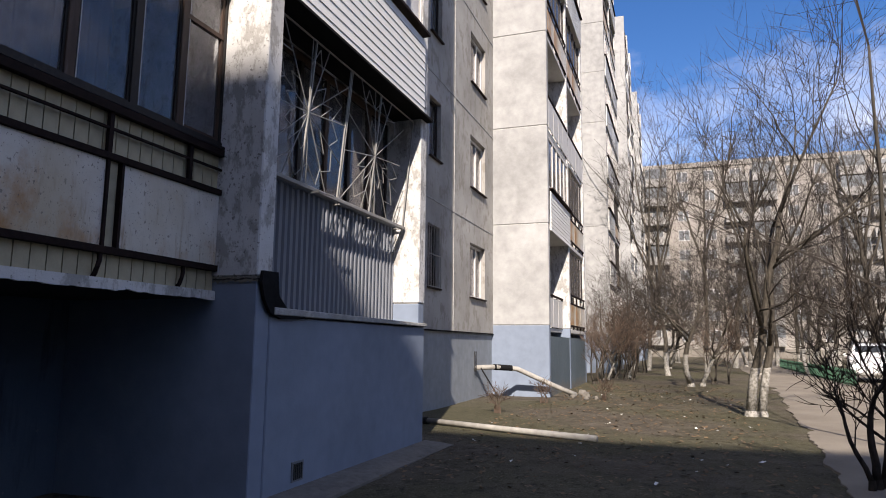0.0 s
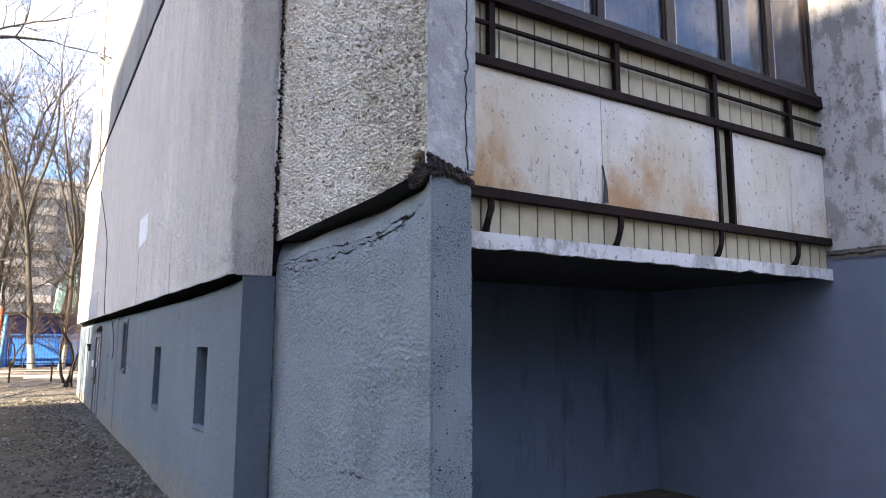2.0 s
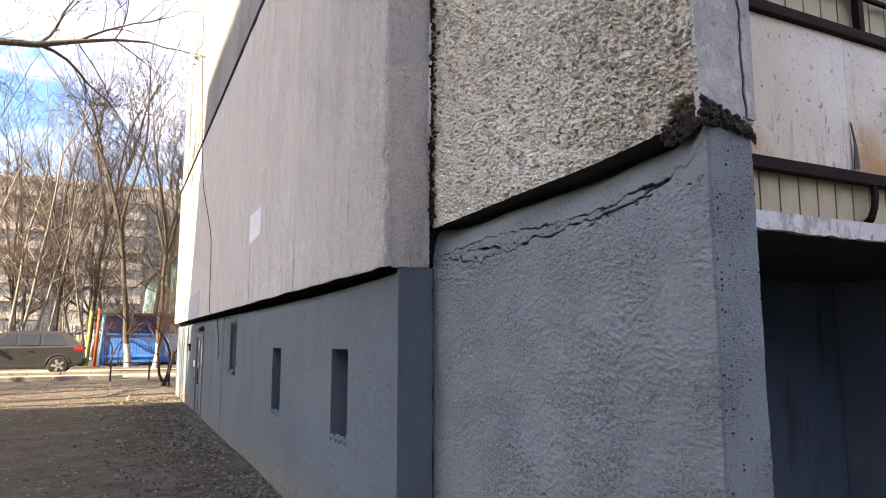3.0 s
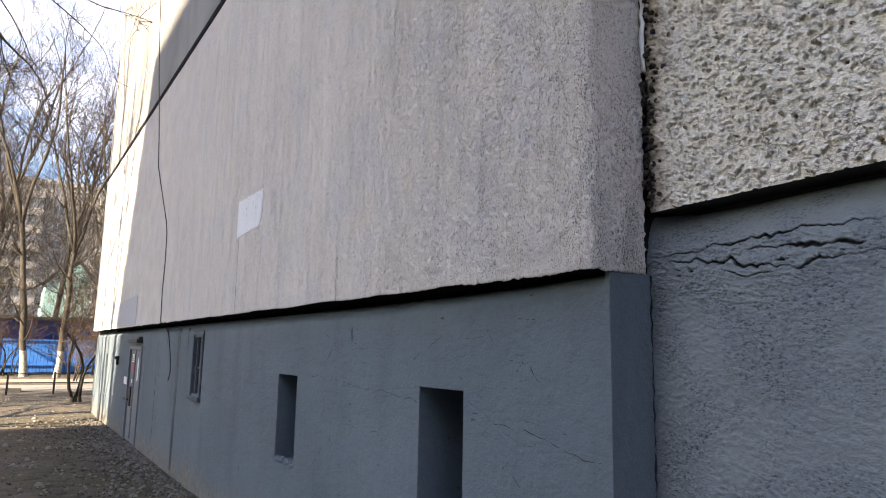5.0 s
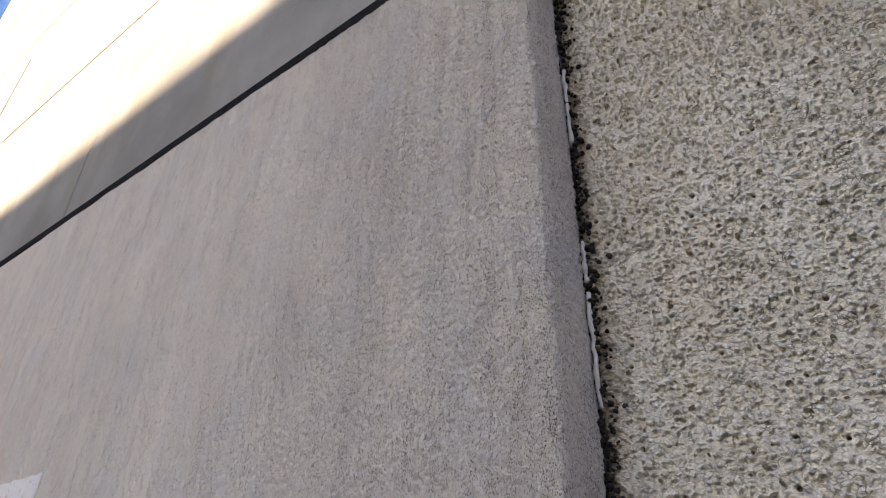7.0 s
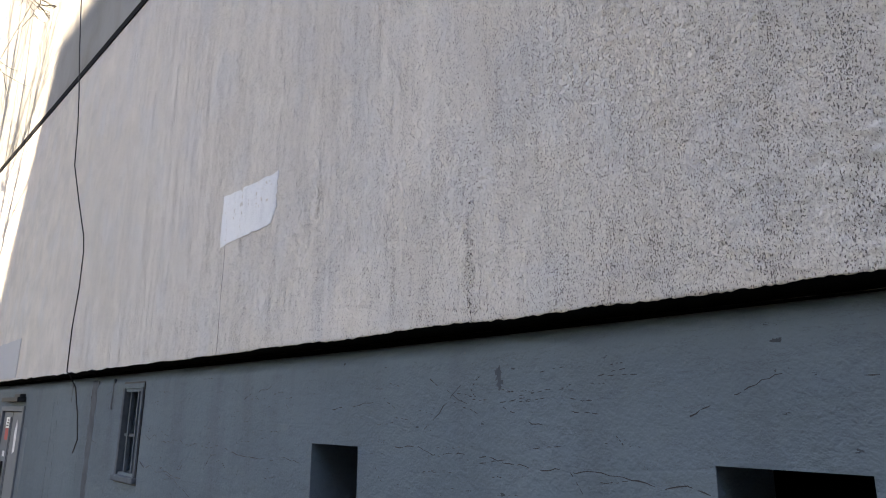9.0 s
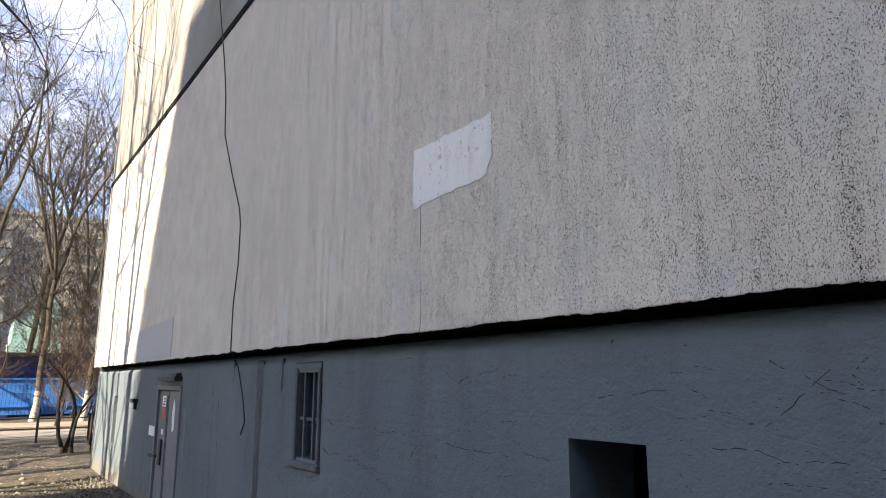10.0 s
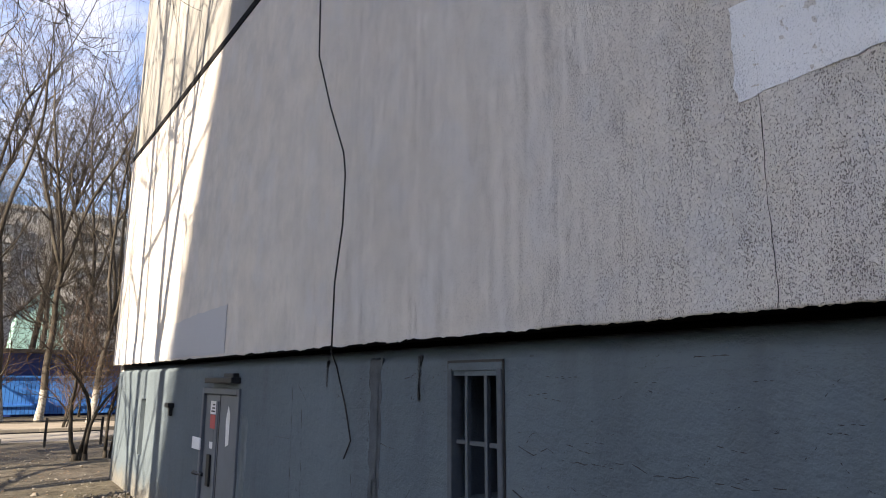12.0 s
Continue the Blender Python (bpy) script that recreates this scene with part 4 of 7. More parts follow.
CRACKS = (
    (((-1.87, 1.775), (-1.80, 1.745), (-1.70, 1.722), (-1.48, 1.716), (-1.42, 1.688), (-1.25, 1.688), (-0.92, 1.687), (-0.57, 1.695), (-0.36, 1.690), (-0.21, 1.671), (-0.04, 1.656)), 51, 0.008),
    (((-1.50, 1.668), (-1.30, 1.655), (-1.15, 1.645), (-0.87, 1.630), (-0.68, 1.606), (-0.56, 1.600), (-0.47, 1.584), (-0.35, 1.612), (-0.20, 1.632), (-0.05, 1.640)), 54, 0.010),
    (((-1.72, 1.725), (-1.60, 1.695), (-1.45, 1.672), (-1.30, 1.628)), 57, 0.008),
    (((-0.70, 1.640), (-0.55, 1.640), (-0.42, 1.655), (-0.34, 1.645)), 60, 0.007),
    (((-0.45, 1.585), (-0.36, 1.575), (-0.28, 1.592)), 66, 0.006),
    (((-1.3, 0.60), (-1.1, 0.62), (-0.95, 0.63)), 63, 0.012))
NECK = 1.56           # above this the foot draws back under the stones


def crack_gap(Y, Z):
    g = np.zeros(Y.shape)
    for i, c in enumerate(CRACKS):
        zc, op = crack_line(Y, *c)
        wide = 0.0018 + 0.0042 * op * np.clip(0.35 + value_noise(Y, Z * 0 + i, 90 + i, 0.09), 0, 1)
        g = np.maximum(g, op * np.clip(1.5 - np.abs(Z - zc) / wide, 0, 1))
    # torn crumbs around the cracks
    torn = value_noise(Y * 0.7, Z * 1.6, 77, 0.016) + 0.5 * value_noise(Y, Z, 78, 0.007)
    near = np.clip(1 - np.abs(Z - (1.62 - 0.06 * (Y + 0.5))) / 0.06, 0, 1) * (Y < -0.08)
    return np.maximum(g, np.clip((torn * near - 0.70) * 6, 0, 1))


def blue_depth(Y, Z):
    d = 0.003 * value_noise(Y, Z, 21, 0.22) + 0.001 * value_noise(Y, Z, 22, 0.06) + 0.0009 * value_noise(Y, Z * 1.4, 23, 0.026) + 0.0020 * value_noise(Y * 0.8, Z * 1.3, 24, 0.012)
    where = np.clip(0.42 + 1.3 * value_noise(Y + 2, Z + 1, 71, 0.24), 0.05, 1)
    ridge = (1 - np.abs(value_noise(Y * 0.75 + Z * 0.35, Z * 1.25 - Y * 0.3, 72, 0.021))) ** 3 + 0.6 * (1 - np.abs(value_noise(Y * 0.8 - Z * 0.3, Z * 1.3, 73, 0.012))) ** 3
    smooth = np.clip((Z - 1.68) / 0.03, 0, 1)
    u = np.clip((Z - NECK - 0.012 * value_noise(Y, Z * 0, 28, 0.3)) / (PEB_Z - NECK), 0, 1)
    inner = np.clip((Y + 1.86) / 0.22, 0, 1) * np.clip(0.5 - Y / 0.2, 0, 1)
    bow = np.clip((Z - 1.728 - 0.008 * value_noise(Y, Z * 0, 28, 0.3)) / 0.088, 0, 1)
    neck = (0.085 * u ** 1.9 + 0.075 * (1 - np.sqrt(1 - np.minimum(bow, 0.9995) ** 2))) * inner
    x = 0.292 - (d + 0.0046 * where * ridge) * (1 - 0.75 * smooth) + neck
    # the coat stands proud below its torn upper edge
    for c in CRACKS[:2]:
        zc, op = crack_line(Y, *c)
        x = x - op * 0.004 * np.clip((zc - Z) / 0.004, 0, 1) * np.clip(1 - (zc - Z) / 0.05, 0, 1)
    return np.where(Y < END_Y + 0.006, 0.306, x + 0.018 * crack_gap(Y, Z))


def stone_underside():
    """Flat underside of the stone panel, along its climbing hem, its shade put into a dark colour."""
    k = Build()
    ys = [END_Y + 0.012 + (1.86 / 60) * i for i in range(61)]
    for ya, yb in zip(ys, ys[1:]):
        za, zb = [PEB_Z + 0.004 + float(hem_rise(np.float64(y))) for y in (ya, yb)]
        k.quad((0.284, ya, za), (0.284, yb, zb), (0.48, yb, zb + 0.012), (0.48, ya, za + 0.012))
    return structure("wall_pebble_underside", k, "shade_dark", "underside of the stone panel, coloured dark for its shade", category="wall")


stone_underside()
relief("wall_pebble_foot", np.linspace(END_Y + 0.004, 0.02, 560), np.concatenate([np.linspace(-0.3, 0.5, 100), np.linspace(0.506, 1.45, 230), np.linspace(1.4535, PEB_Z, 150)]), blue_depth, "rough_blue", "lumpy blue-grey painted render on the foot of the balcony side wall", lambda Y, Z: np.clip(2.2 * crack_gap(Y, Z), 0, 1), lambda Z: np.clip((Z - 1.70) / 0.12, 0, 1))
structure("wall_pebble_foot_core", Build().box(bx + 0.19, bx + 0.21, END_Y + 0.06, 0.2, -0.4, PEB_Z - 0.01), "rough_blue", "blue-grey painted foot of the balcony side wall with air holes", bevel=0.002, category="wall")


def foot_end():
    """The painted end of the side wall's foot: a worn outer edge and a rounded upper corner."""
    edge = []
    for i in range(111):
        zz = -0.4 + 2.2 * i / 110
        edge.append((bx + 0.209 + 0.004 * noise.noise(Vector((zz * 5, 3, 0))) + 0.0035 * noise.noise(Vector((zz * 21, 1, 0))) + 0.002 * noise.noise(Vector((zz * 60, 7, 0))), zz))
    x1 = edge[-1][0]
    for i in range(1, 10):
        a = math.radians(90 * i / 9)
        edge.append((x1 - 0.055 * (1 - math.cos(a)) + 0.002 * noise.noise(Vector((i, 9, 2))), 1.80 + 0.058 * math.sin(a)))
    edge += [(bx + 0.09, 1.862), (bx + 0.036, 1.864), (bx + 0.036, -0.4)]
    return structure("wall_pebble_foot_end", Build().prism(edge, END_Y + 0.004, END_Y + 0.06), "rough_blue", "blue-grey painted end of the side wall's foot with a worn edge", category="wall")


foot_end()
CLAD_Y1 = 5.0


def roughcast():
    """The near stretch of the cladding, dashed on coarsely, wrapped round its corner and under its ragged hem."""
    r = 0.035
    arc = r * math.pi / 2
    us = np.concatenate([np.linspace(-(0.262 - r) - arc, -arc, 34)[:-1], np.linspace(-arc, 0, 9)[:-1], np.linspace(0, CLAD_Y1 - r, 640)])
    vs = np.concatenate([np.linspace(-0.05, 0.0, 7)[:-1], np.linspace(0.0, CLAD_TOP - PLINTH, 400)])
    U, V = np.meshgrid(us, vs)
    t = np.clip(-U / arc, 0, 1) * math.pi / 2
    X = r - r * np.cos(t) + np.clip(-U - arc, 0, 9)
    Y = r - r * np.sin(t) + np.clip(U, 0, 9)
    NX, NY = -np.cos(t), -np.sin(t)
    rows = value_noise(U + 3, V * 0.08, 31, 0.045)
    g = 0.7 * value_noise(U + 3, V + 1, 32, 0.013) + value_noise(U + 3, V * 0.8 + 1, 33, 0.0085)
    fade = np.clip((CLAD_Y1 - Y) / 0.8, 0, 1)
    out = 0.004 + (0.002 * rows + (0.0030 + 0.0024 * np.clip(1.4 - Y / 1.5, 0, 1)) * g * np.clip(0.25 + V / 0.06, 0.25, 1) + 0.003 * value_noise(U + 3, V + 1, 34, 0.3)) * fade
    # hem: hanging crumbs, then the underside curling back
    hem = (0.006 * value_noise(U + 3, V * 0, 35, 0.2) + 0.0015 * value_noise(U + 3, V * 0, 36, 0.03) + 0.0035 * value_noise(U + 3, V * 0, 37, 0.012)) * np.clip(1 - V / 0.03, 0, 1) * np.clip(fade * 2, 0, 1)
    under = np.clip(-V, 0, 1)
    out = out - under * 1.1
    Z = PLINTH + np.clip(V, 0, 9) + hem + 0.5 * under
    X, Y = X + NX * out, Y + NY * out
    w, h = len(us), len(vs)
    me = bpy.data.meshes.new("wall_gable_roughcast")
    idx = np.arange(w * h).reshape(h, w)
    quads = np.stack([idx[:-1, :-1], idx[1:, :-1], idx[1:, 1:], idx[:-1, 1:]], -1).reshape(-1, 4)
    me.vertices.add(w * h)
    me.vertices.foreach_set("co", np.stack([X, Y, Z], -1).astype(np.float32).ravel())
    me.loops.add(quads.size)
    me.loops.foreach_set("vertex_index", quads.astype(np.int32).ravel())
    me.polygons.add(len(quads))
    me.polygons.foreach_set("loop_start", np.arange(0, quads.size, 4, dtype=np.int32))
    me.update(calc_edges=True)
    me.validate()
    me.materials.append(MAT["clad"])
    return tagged(new("wall_gable_roughcast", me), "coarse pinkish-grey roughcast with combed vertical rows", "wall", kind="structure")


roughcast()

# the second and further side walls
for i, x in enumerate(WALL_XS):
    for s in range(5):
        ox = x + s * PERIOD
        if i == 0 and s == 0:
            continue
        mat = "pale_panel" if i == 0 else "white_wall"
        zs = [1.84] + [4.67 + STOREY * f for f in range(8)] + [z]
        for a, b in zip(zs, zs[1:]):
            structure("wall_balcony_side", Build().box(ox, ox + 0.225, END_Y, 0.2, a + 0.012, b - 0.012), mat, "pale concrete balcony side wall panel" if i == 0 else "flaking white concrete balcony side wall", bevel=0.012, category="wall")
        structure("wall_joint", Build().box(ox + 0.02, ox + 0.205, END_Y + 0.02, 0.2, 1.8, z), "grey_mortar", "grey mortar joint of the side wall", category="wall")
        structure("wall_balcony_foot", Build().box(ox + 0.012, ox + 0.213, END_Y + 0.008, 0.2, -0.4, 1.84), "smooth_lit_blue", "blue-grey painted foot of the balcony side wall", bevel=0.008, category="wall")
structure("wall_below_balcony", Build().box(4.086, 7.8, END_Y + 0.0, END_Y + 0.18, -0.4, 1.52), "smooth_lit_blue", "smooth blue-grey painted wall closing the space below the balcony", bevel=0.01, category="wall")
structure("wall_neighbour_block", Build().box(-45, -30, -80, 1.3, -0.4, 27.5), "far_wall", "neighbouring nine-storey panel block in the shade", category="wall")
# unseen box added on the block to raise its shadow on the balcony walls
structure("wall_neighbour_shadow_edge", Build().box(-45, -30, -80, -8.6, 27.5, 28.2), "far_wall", "unseen extra height on the neighbouring block, added to lift its shadow edge", category="wall")


# ---- balconies ----
BAL_W = 3.38


def old_balcony():
    """Glazed balcony: concrete slab, steel rail with stained sheets, slats behind, painted timber windows."""
    b = thing("glazed_balcony", "glazed balcony with rust-stained white sheets and dark brown rails", "balcony", (0.49, 0, 0))
    W = BAL_W
    # slab underside coloured dark, carrying the shade at the top of the niche
    part("soffit", Build().box(0, W, -1.425, 0.2, 1.668, 1.726), "shade_dark", b, "underside of the slab, coloured dark for its shade")
    k = Build()
    n = 120
    for i in range(n):
        x0, x1 = W * i / n, W * (i + 1) / n
        e = [1.652 + 0.012 * noise.noise(Vector((x * 4, 1, 0))) + 0.012 * max(0.0, noise.noise(Vector((x * 11, 1, 5)))) + 0.006 * noise.noise(Vector((x * 37, 1, 5))) + 0.018 * max(0.0, 1 - abs(x - 2.42) / 0.12) for x in (x0, x1)]
        k.quad((x0, -1.46, e[0]), (x1, -1.46, e[1]), (x1, -1.46, 1.73), (x0, -1.46, 1.73))
        k.quad((x0, -1.43, e[0]), (x1, -1.43, e[1]), (x1, -1.46, e[1]), (x0, -1.46, e[0]))
        k.quad((x0, -1.43, e[0]), (x1, -1.43, e[1]), (x1, -1.43, 1.73), (x0, -1.43, 1.73))
        k.quad((x0, -1.46, 1.73), (x1, -1.46, 1.73), (x1, -1.43, 1.73), (x0, -1.43, 1.73))
    part("slab", k, "white_wall", b, "chipped white-painted concrete slab edge")
    # slats
    pitch = 0.118
    slat = Build().box(0.003, pitch - 0.006, -1.415, -1.403, 1.735, 3.03).mesh("slat", MAT["slat"])
    i = 0
    while i * pitch < W - 0.02:
        o = new("slat", slat)
        o.parent, o.location = b, (i * pitch, 0, 0)
        i += 1
    part("backing_board", Build().box(0, W, -1.400, -1.385, 1.735, 3.04), "dark_wood", b, "dark backing behind the slats")
    # rails
    for z0, z1, y0, y1 in ((1.897, 1.950, -1.475, -1.435), (2.568, 2.618, -1.475, -1.435), (2.786, 2.808, -1.462, -1.440), (2.914, 2.978, -1.480, -1.425)):
        part("rail", Build().box(0, W, y0, y1, z0, z1), "dark_metal", b, bevel=0.004)
    for x in (0.394, 1.276, 2.153, 2.983):
        part("post", Build().box(x - 0.02, x + 0.02, -1.465, -1.43, 2.618, 2.914), "dark_metal", b, bevel=0.003)
        pts = [(x - 0.01, -1.455, 1.90), (x - 0.012, -1.46, 1.85), (x - 0.03, -1.465, 1.80), (x - 0.034, -1.45, 1.755), (x - 0.02, -1.42, 1.735)]
        part("bracket", Build().tube(pts, [0.018, 0.018, 0.016, 0.018, 0.02], 6), "dark_metal", b)
    for j, (x0, x1) in enumerate(((0.004, 1.143), (1.150, 2.145), (2.292, 3.372))):
        k = Build()
        n = 10
        for a in range(n):
            for c in range(6):
                u = [(x0 + (x1 - x0) * (a + p) / n, 1.952 + 0.614 * (c + q) / 6) for p, q in ((0, 0), (1, 0), (1, 1), (0, 1))]
                k.quad(*[(x, -1.448 - 0.006 * math.sin((x - x0) / (x1 - x0) * math.pi) * math.sin((zz - 1.95) / 0.63 * math.pi) - 0.004 * noise.noise(Vector((x * 3, zz * 3, 1.0 + j))), zz) for x, zz in u])
        p = part("panel", k, "rust_panel", b, "white sheet with orange rust stains", weld=0.0008)
        sol = p.modifiers.new("thickness", "SOLIDIFY")
        sol.thickness = 0.008
    # bent-back corner and the open gap between the sheets
    part("dent", Build().prism([(1.131, 1.958), (1.168, 1.962), (1.162, 2.06), (1.138, 2.16), (1.126, 2.17), (1.142, 2.08)], -1.4655, -1.462), "black", b, "dark open bend at the corner of a sheet")
    for x in (2.150, 2.282):
        part("upright", Build().box(x - 0.012, x + 0.012, -1.468, -1.425, 1.95, 2.58), "dark_metal", b)
    part("gap_board", Build().box(2.175, 2.262, -1.432, -1.42, 1.95, 2.58), "slat", b, "beige board behind the gap")
    # window band
    zb, zt = 3.005, 4.45
    part("window_sill", Build().box(0, W, -1.475, -1.34, 2.984, 3.006).box(0, W, -1.44, -1.34, 3.006, 3.05), "dark_wood", b, "dark weathered sill beam")
    part("window_head", Build().box(0, W, -1.44, -1.34, zt, zt + 0.1), "dark_wood", b)
    for x, w, m in ((0.015, 0.03, "dark_wood"), (0.68, 0.085, "dark_wood"), (1.19, 0.05, "dark_wood"), (1.795, 0.08, "red_wood"), (2.36, 0.07, "dark_wood"), (2.845, 0.06, "red_wood"), (3.365, 0.03, "dark_wood")):
        part("mullion", Build().box(x - w / 2, x + w / 2, -1.43, -1.36, zb + 0.045, zt), m, b, bevel=0.004)
    xs = [0.03, 0.638, 0.722, 1.165, 1.215, 1.755, 1.835, 2.325, 2.395, 2.815, 2.875, 3.35]
    for x0, x1 in zip(xs[0::2], xs[1::2]):
        sash = Build()
        t = 0.018 if x0 < 2.8 else 0.032
        for q in ((x0, x0 + t, zb + 0.045, zt), (x1 - t, x1, zb + 0.045, zt), (x0 + t, x1 - t, zb + 0.045, zb + 0.045 + t), (x0 + t, x1 - t, zt - t, zt)):
            sash.box(q[0], q[1], -1.415, -1.385, q[2], q[3])
        f = part("sash", sash, "dark_wood" if x0 < 2.8 else "red_wood", b)
        part("trim", Build().box(x0 + t, x0 + t + 0.008, -1.418, -1.388, zb + 0.06, zt - t), "white_trim", f, "flaking white bead")
        g = part("pane", Build().box(x0 + t, x1 - t, -1.402, -1.398, zb + 0.06, zt - t), "glass", f)
        g.visible_shadow = False
    part("transom", Build().box(2.875, 3.35, -1.42, -1.38, 4.0, 4.04), "red_wood", b)
    # curtains and the room behind
    for x0, x1, yc in ((0.03, 0.64, -1.30), (0.72, 1.17, -1.31), (1.21, 1.76, -1.30), (1.83, 2.28, -1.26)):
        k = Build()
        n = 40
        for a in range(n):
            u0, u1 = x0 + (x1 - x0) * a / n, x0 + (x1 - x0) * (a + 1) / n
            k.quad(*[(u, yc + 0.018 * math.sin(u * 55 + 2 * math.sin(u * 9)), zz) for u, zz in ((u0, 2.9), (u1, 2.9), (u1, 4.5), (u0, 4.5))])
        part("curtain", k, "curtain", b, "pale hanging curtain", smooth=True)
    return b


old_balcony()
structure("ceiling_balcony", Build().box(0.49, 3.87, -1.44, 0.2, 4.58, 4.66), "room", "underside of the balcony above", category="ceiling")
structure("wall_balcony_room", Build().box(0.49, 3.87, 0.1, 0.198, 1.76, 4.58), "room", "dim rear wall inside the glazed balcony", category="wall")


def grille_balcony():
    """Sheet-clad balcony with a bulging sunburst grille in front of dark windows."""
    b = thing("grille_balcony", "balcony clad in grey profiled sheet behind a pale welded sunburst grille", "balcony", (4.1, 0, 0))
    W = 3.47
    k = Build()
    pitch, x = 0.105, 0.0
    pts = []
    while x < W:
        pts += [(x, -1.50), (x + 0.035, -1.50), (x + 0.05, -1.475), (x + 0.09, -1.475)]
        x += pitch
    for (x0, y0), (x1, y1) in zip(pts, pts[1:]):
        k.quad((x0, y0, 1.60), (x1, y1, 1.60), (x1, y1, 2.90), (x0, y0, 2.90))
    part("sheet", k, "sheet", b, "vertically ribbed grey sheet metal")
    part("cap_rail", Build().box(-0.02, W + 0.05, -1.54, -1.44, 2.90, 2.93), "sheet", b, bevel=0.004)
    part("ledge", Build().prism([(-0.02, 1.535), (W + 0.22, 1.535), (W + 0.22, 1.575), (-0.02, 1.60)], END_Y - 0.05, -1.46), "grey_mortar", b, "projecting cement ledge", bevel=0.006)
    # window wall behind
    part("window_frame", Build().box(0, W, -1.36, -1.32, 2.93, 3.0).box(0, W, -1.36, -1.32, 4.4, 4.5), "red_wood", b)
    for i in range(7):
        x = W * i / 6
        part("mullion", Build().box(max(0, x - 0.035), min(W, x + 0.035), -1.37, -1.31, 3.0, 4.4), "red_wood" if i % 2 else "dark_wood", b)
    for i in range(6):
        g = part("pane", Build().box(W * i / 6 + 0.035, W * (i + 1) / 6 - 0.035, -1.345, -1.34, 3.0, 4.4), "glass", b)
        g.visible_shadow = False
    for i in (0, 1, 3, 4):
        part("curtain", Build().box(W * i / 6 + 0.05, W * (i + 1) / 6 - 0.05, -1.27, -1.26, 3.0, 4.4), "curtain", b, "pale hanging curtain")
    # grille
    def out(zz):
        """How far the grille bulges at a height."""
        if zz > 2.88:
            return -1.78 + 0.14 * (4.4 - zz) / 1.52
        return -1.64 + 0.14 * (2.88 - zz) / 0.36
    gr = new("grille")
    gr.parent = b
    tagged(gr, "pale welded steel sunburst grille")
    zlo, zhi = 2.88, 4.40

    def rod(name, p, q, r=0.0065):
        n = 8
        line = [(p[0] + (q[0] - p[0]) * i / n, p[1] + (q[1] - p[1]) * i / n) for i in range(n + 1)]
        part(name, Build().tube([(x, out(zz), zz) for x, zz in line], r, 5), "grille", gr)
    for x in (0.03, W - 0.05):
        rod("side_bar", (x, zlo), (x, zhi), 0.011)
        rod("foot_bar", (x, zlo), (x, 2.52), 0.010)
    rod("cross_bar", (0.03, zhi), (W - 0.05, zhi), 0.011)
    part("front_rail", Build().box(0.0, W - 0.02, -1.675, -1.625, 2.865, 2.905), "grille", gr, "pale flat front rail", bevel=0.004)
    for x in (0.0, 0.85, 1.7, 2.55, W - 0.07):
        part("bracket", Build().box(x, x + 0.035, -1.63, -1.5, 2.87, 2.885), "grille", gr)
    for x in (0.75, 2.35):
        rod("upright", (x, zlo), (x, zhi), 0.014)
    for x in (1.53, 1.565):
        rod("upright", (x, zlo), (x, zhi), 0.012)
    random.seed(7)
    for cx, cz in ((0.75, 3.64), (2.35, 3.61)):
        rays = []
        for i in range(12):
            a = 2 * math.pi * (i + rnd(0.15, 0.45)) / 12
            dx, dz = math.cos(a), math.sin(a)
            lim = min((0.77 / abs(dx)) if abs(dx) > 0.01 else 9, ((zhi - cz) / dz if dz > 0 else (2.88 - cz) / dz) if abs(dz) > 0.01 else 9)
            rays.append((dx, dz, lim))
            rod("ray", (cx, cz), (cx + dx * lim, cz + dz * lim))
        for i in range(12):
            (ax, az, al), (bx2, bz, bl) = rays[i], rays[(i + 1) % 12]
            for f0, f1 in ((rnd(0.25, 0.4), rnd(0.5, 0.6)), (rnd(0.6, 0.72), rnd(0.82, 0.95))):
                if rnd(0, 1) < 0.25:
                    continue
                mid = ((cx + (ax * al + bx2 * bl) * 0.5 * f1), (cz + (az * al + bz * bl) * 0.5 * f1))
                rod("link", (cx + ax * al * f0, cz + az * al * f0), mid, 0.006)
                rod("link", (cx + bx2 * bl * f0, cz + bz * bl * f0), mid, 0.006)
    part("hook", Build().tube([(0.95, -1.65, 2.84), (0.95, -1.75, 2.85), (1.25, -1.76, 2.86)], 0.012, 6), "grille", gr)
    # canopy of the balcony above
    part("canopy", Build().prism([(-0.05, 4.455), (W + 0.22, 4.455), (W + 0.22, 4.485), (-0.05, 4.485)], -1.985, -1.45), "felt_and_shade", b, "black felt drip edge")
    return b


grille_balcony()
structure("wall_balcony_room", Build().box(4.1, 7.57, -0.2, 0.198, 1.7, 4.58), "room", "dim rear wall inside the barred balcony", category="wall")
flash = thing("torn_flashing", "torn black roofing felt hanging at the foot of the side wall", "flashing", (0, 0, 0))
k = Build()
prof = [(3.90, 1.90), (4.12, 1.905), (4.15, 1.70), (4.28, 1.60), (4.60, 1.555), (4.58, 1.515), (4.2, 1.50), (4.02, 1.55), (3.93, 1.66), (3.88, 1.80)]
k.prism(prof, END_Y - 0.045, END_Y - 0.012)
part("felt", k, "felt_and_shade", flash)


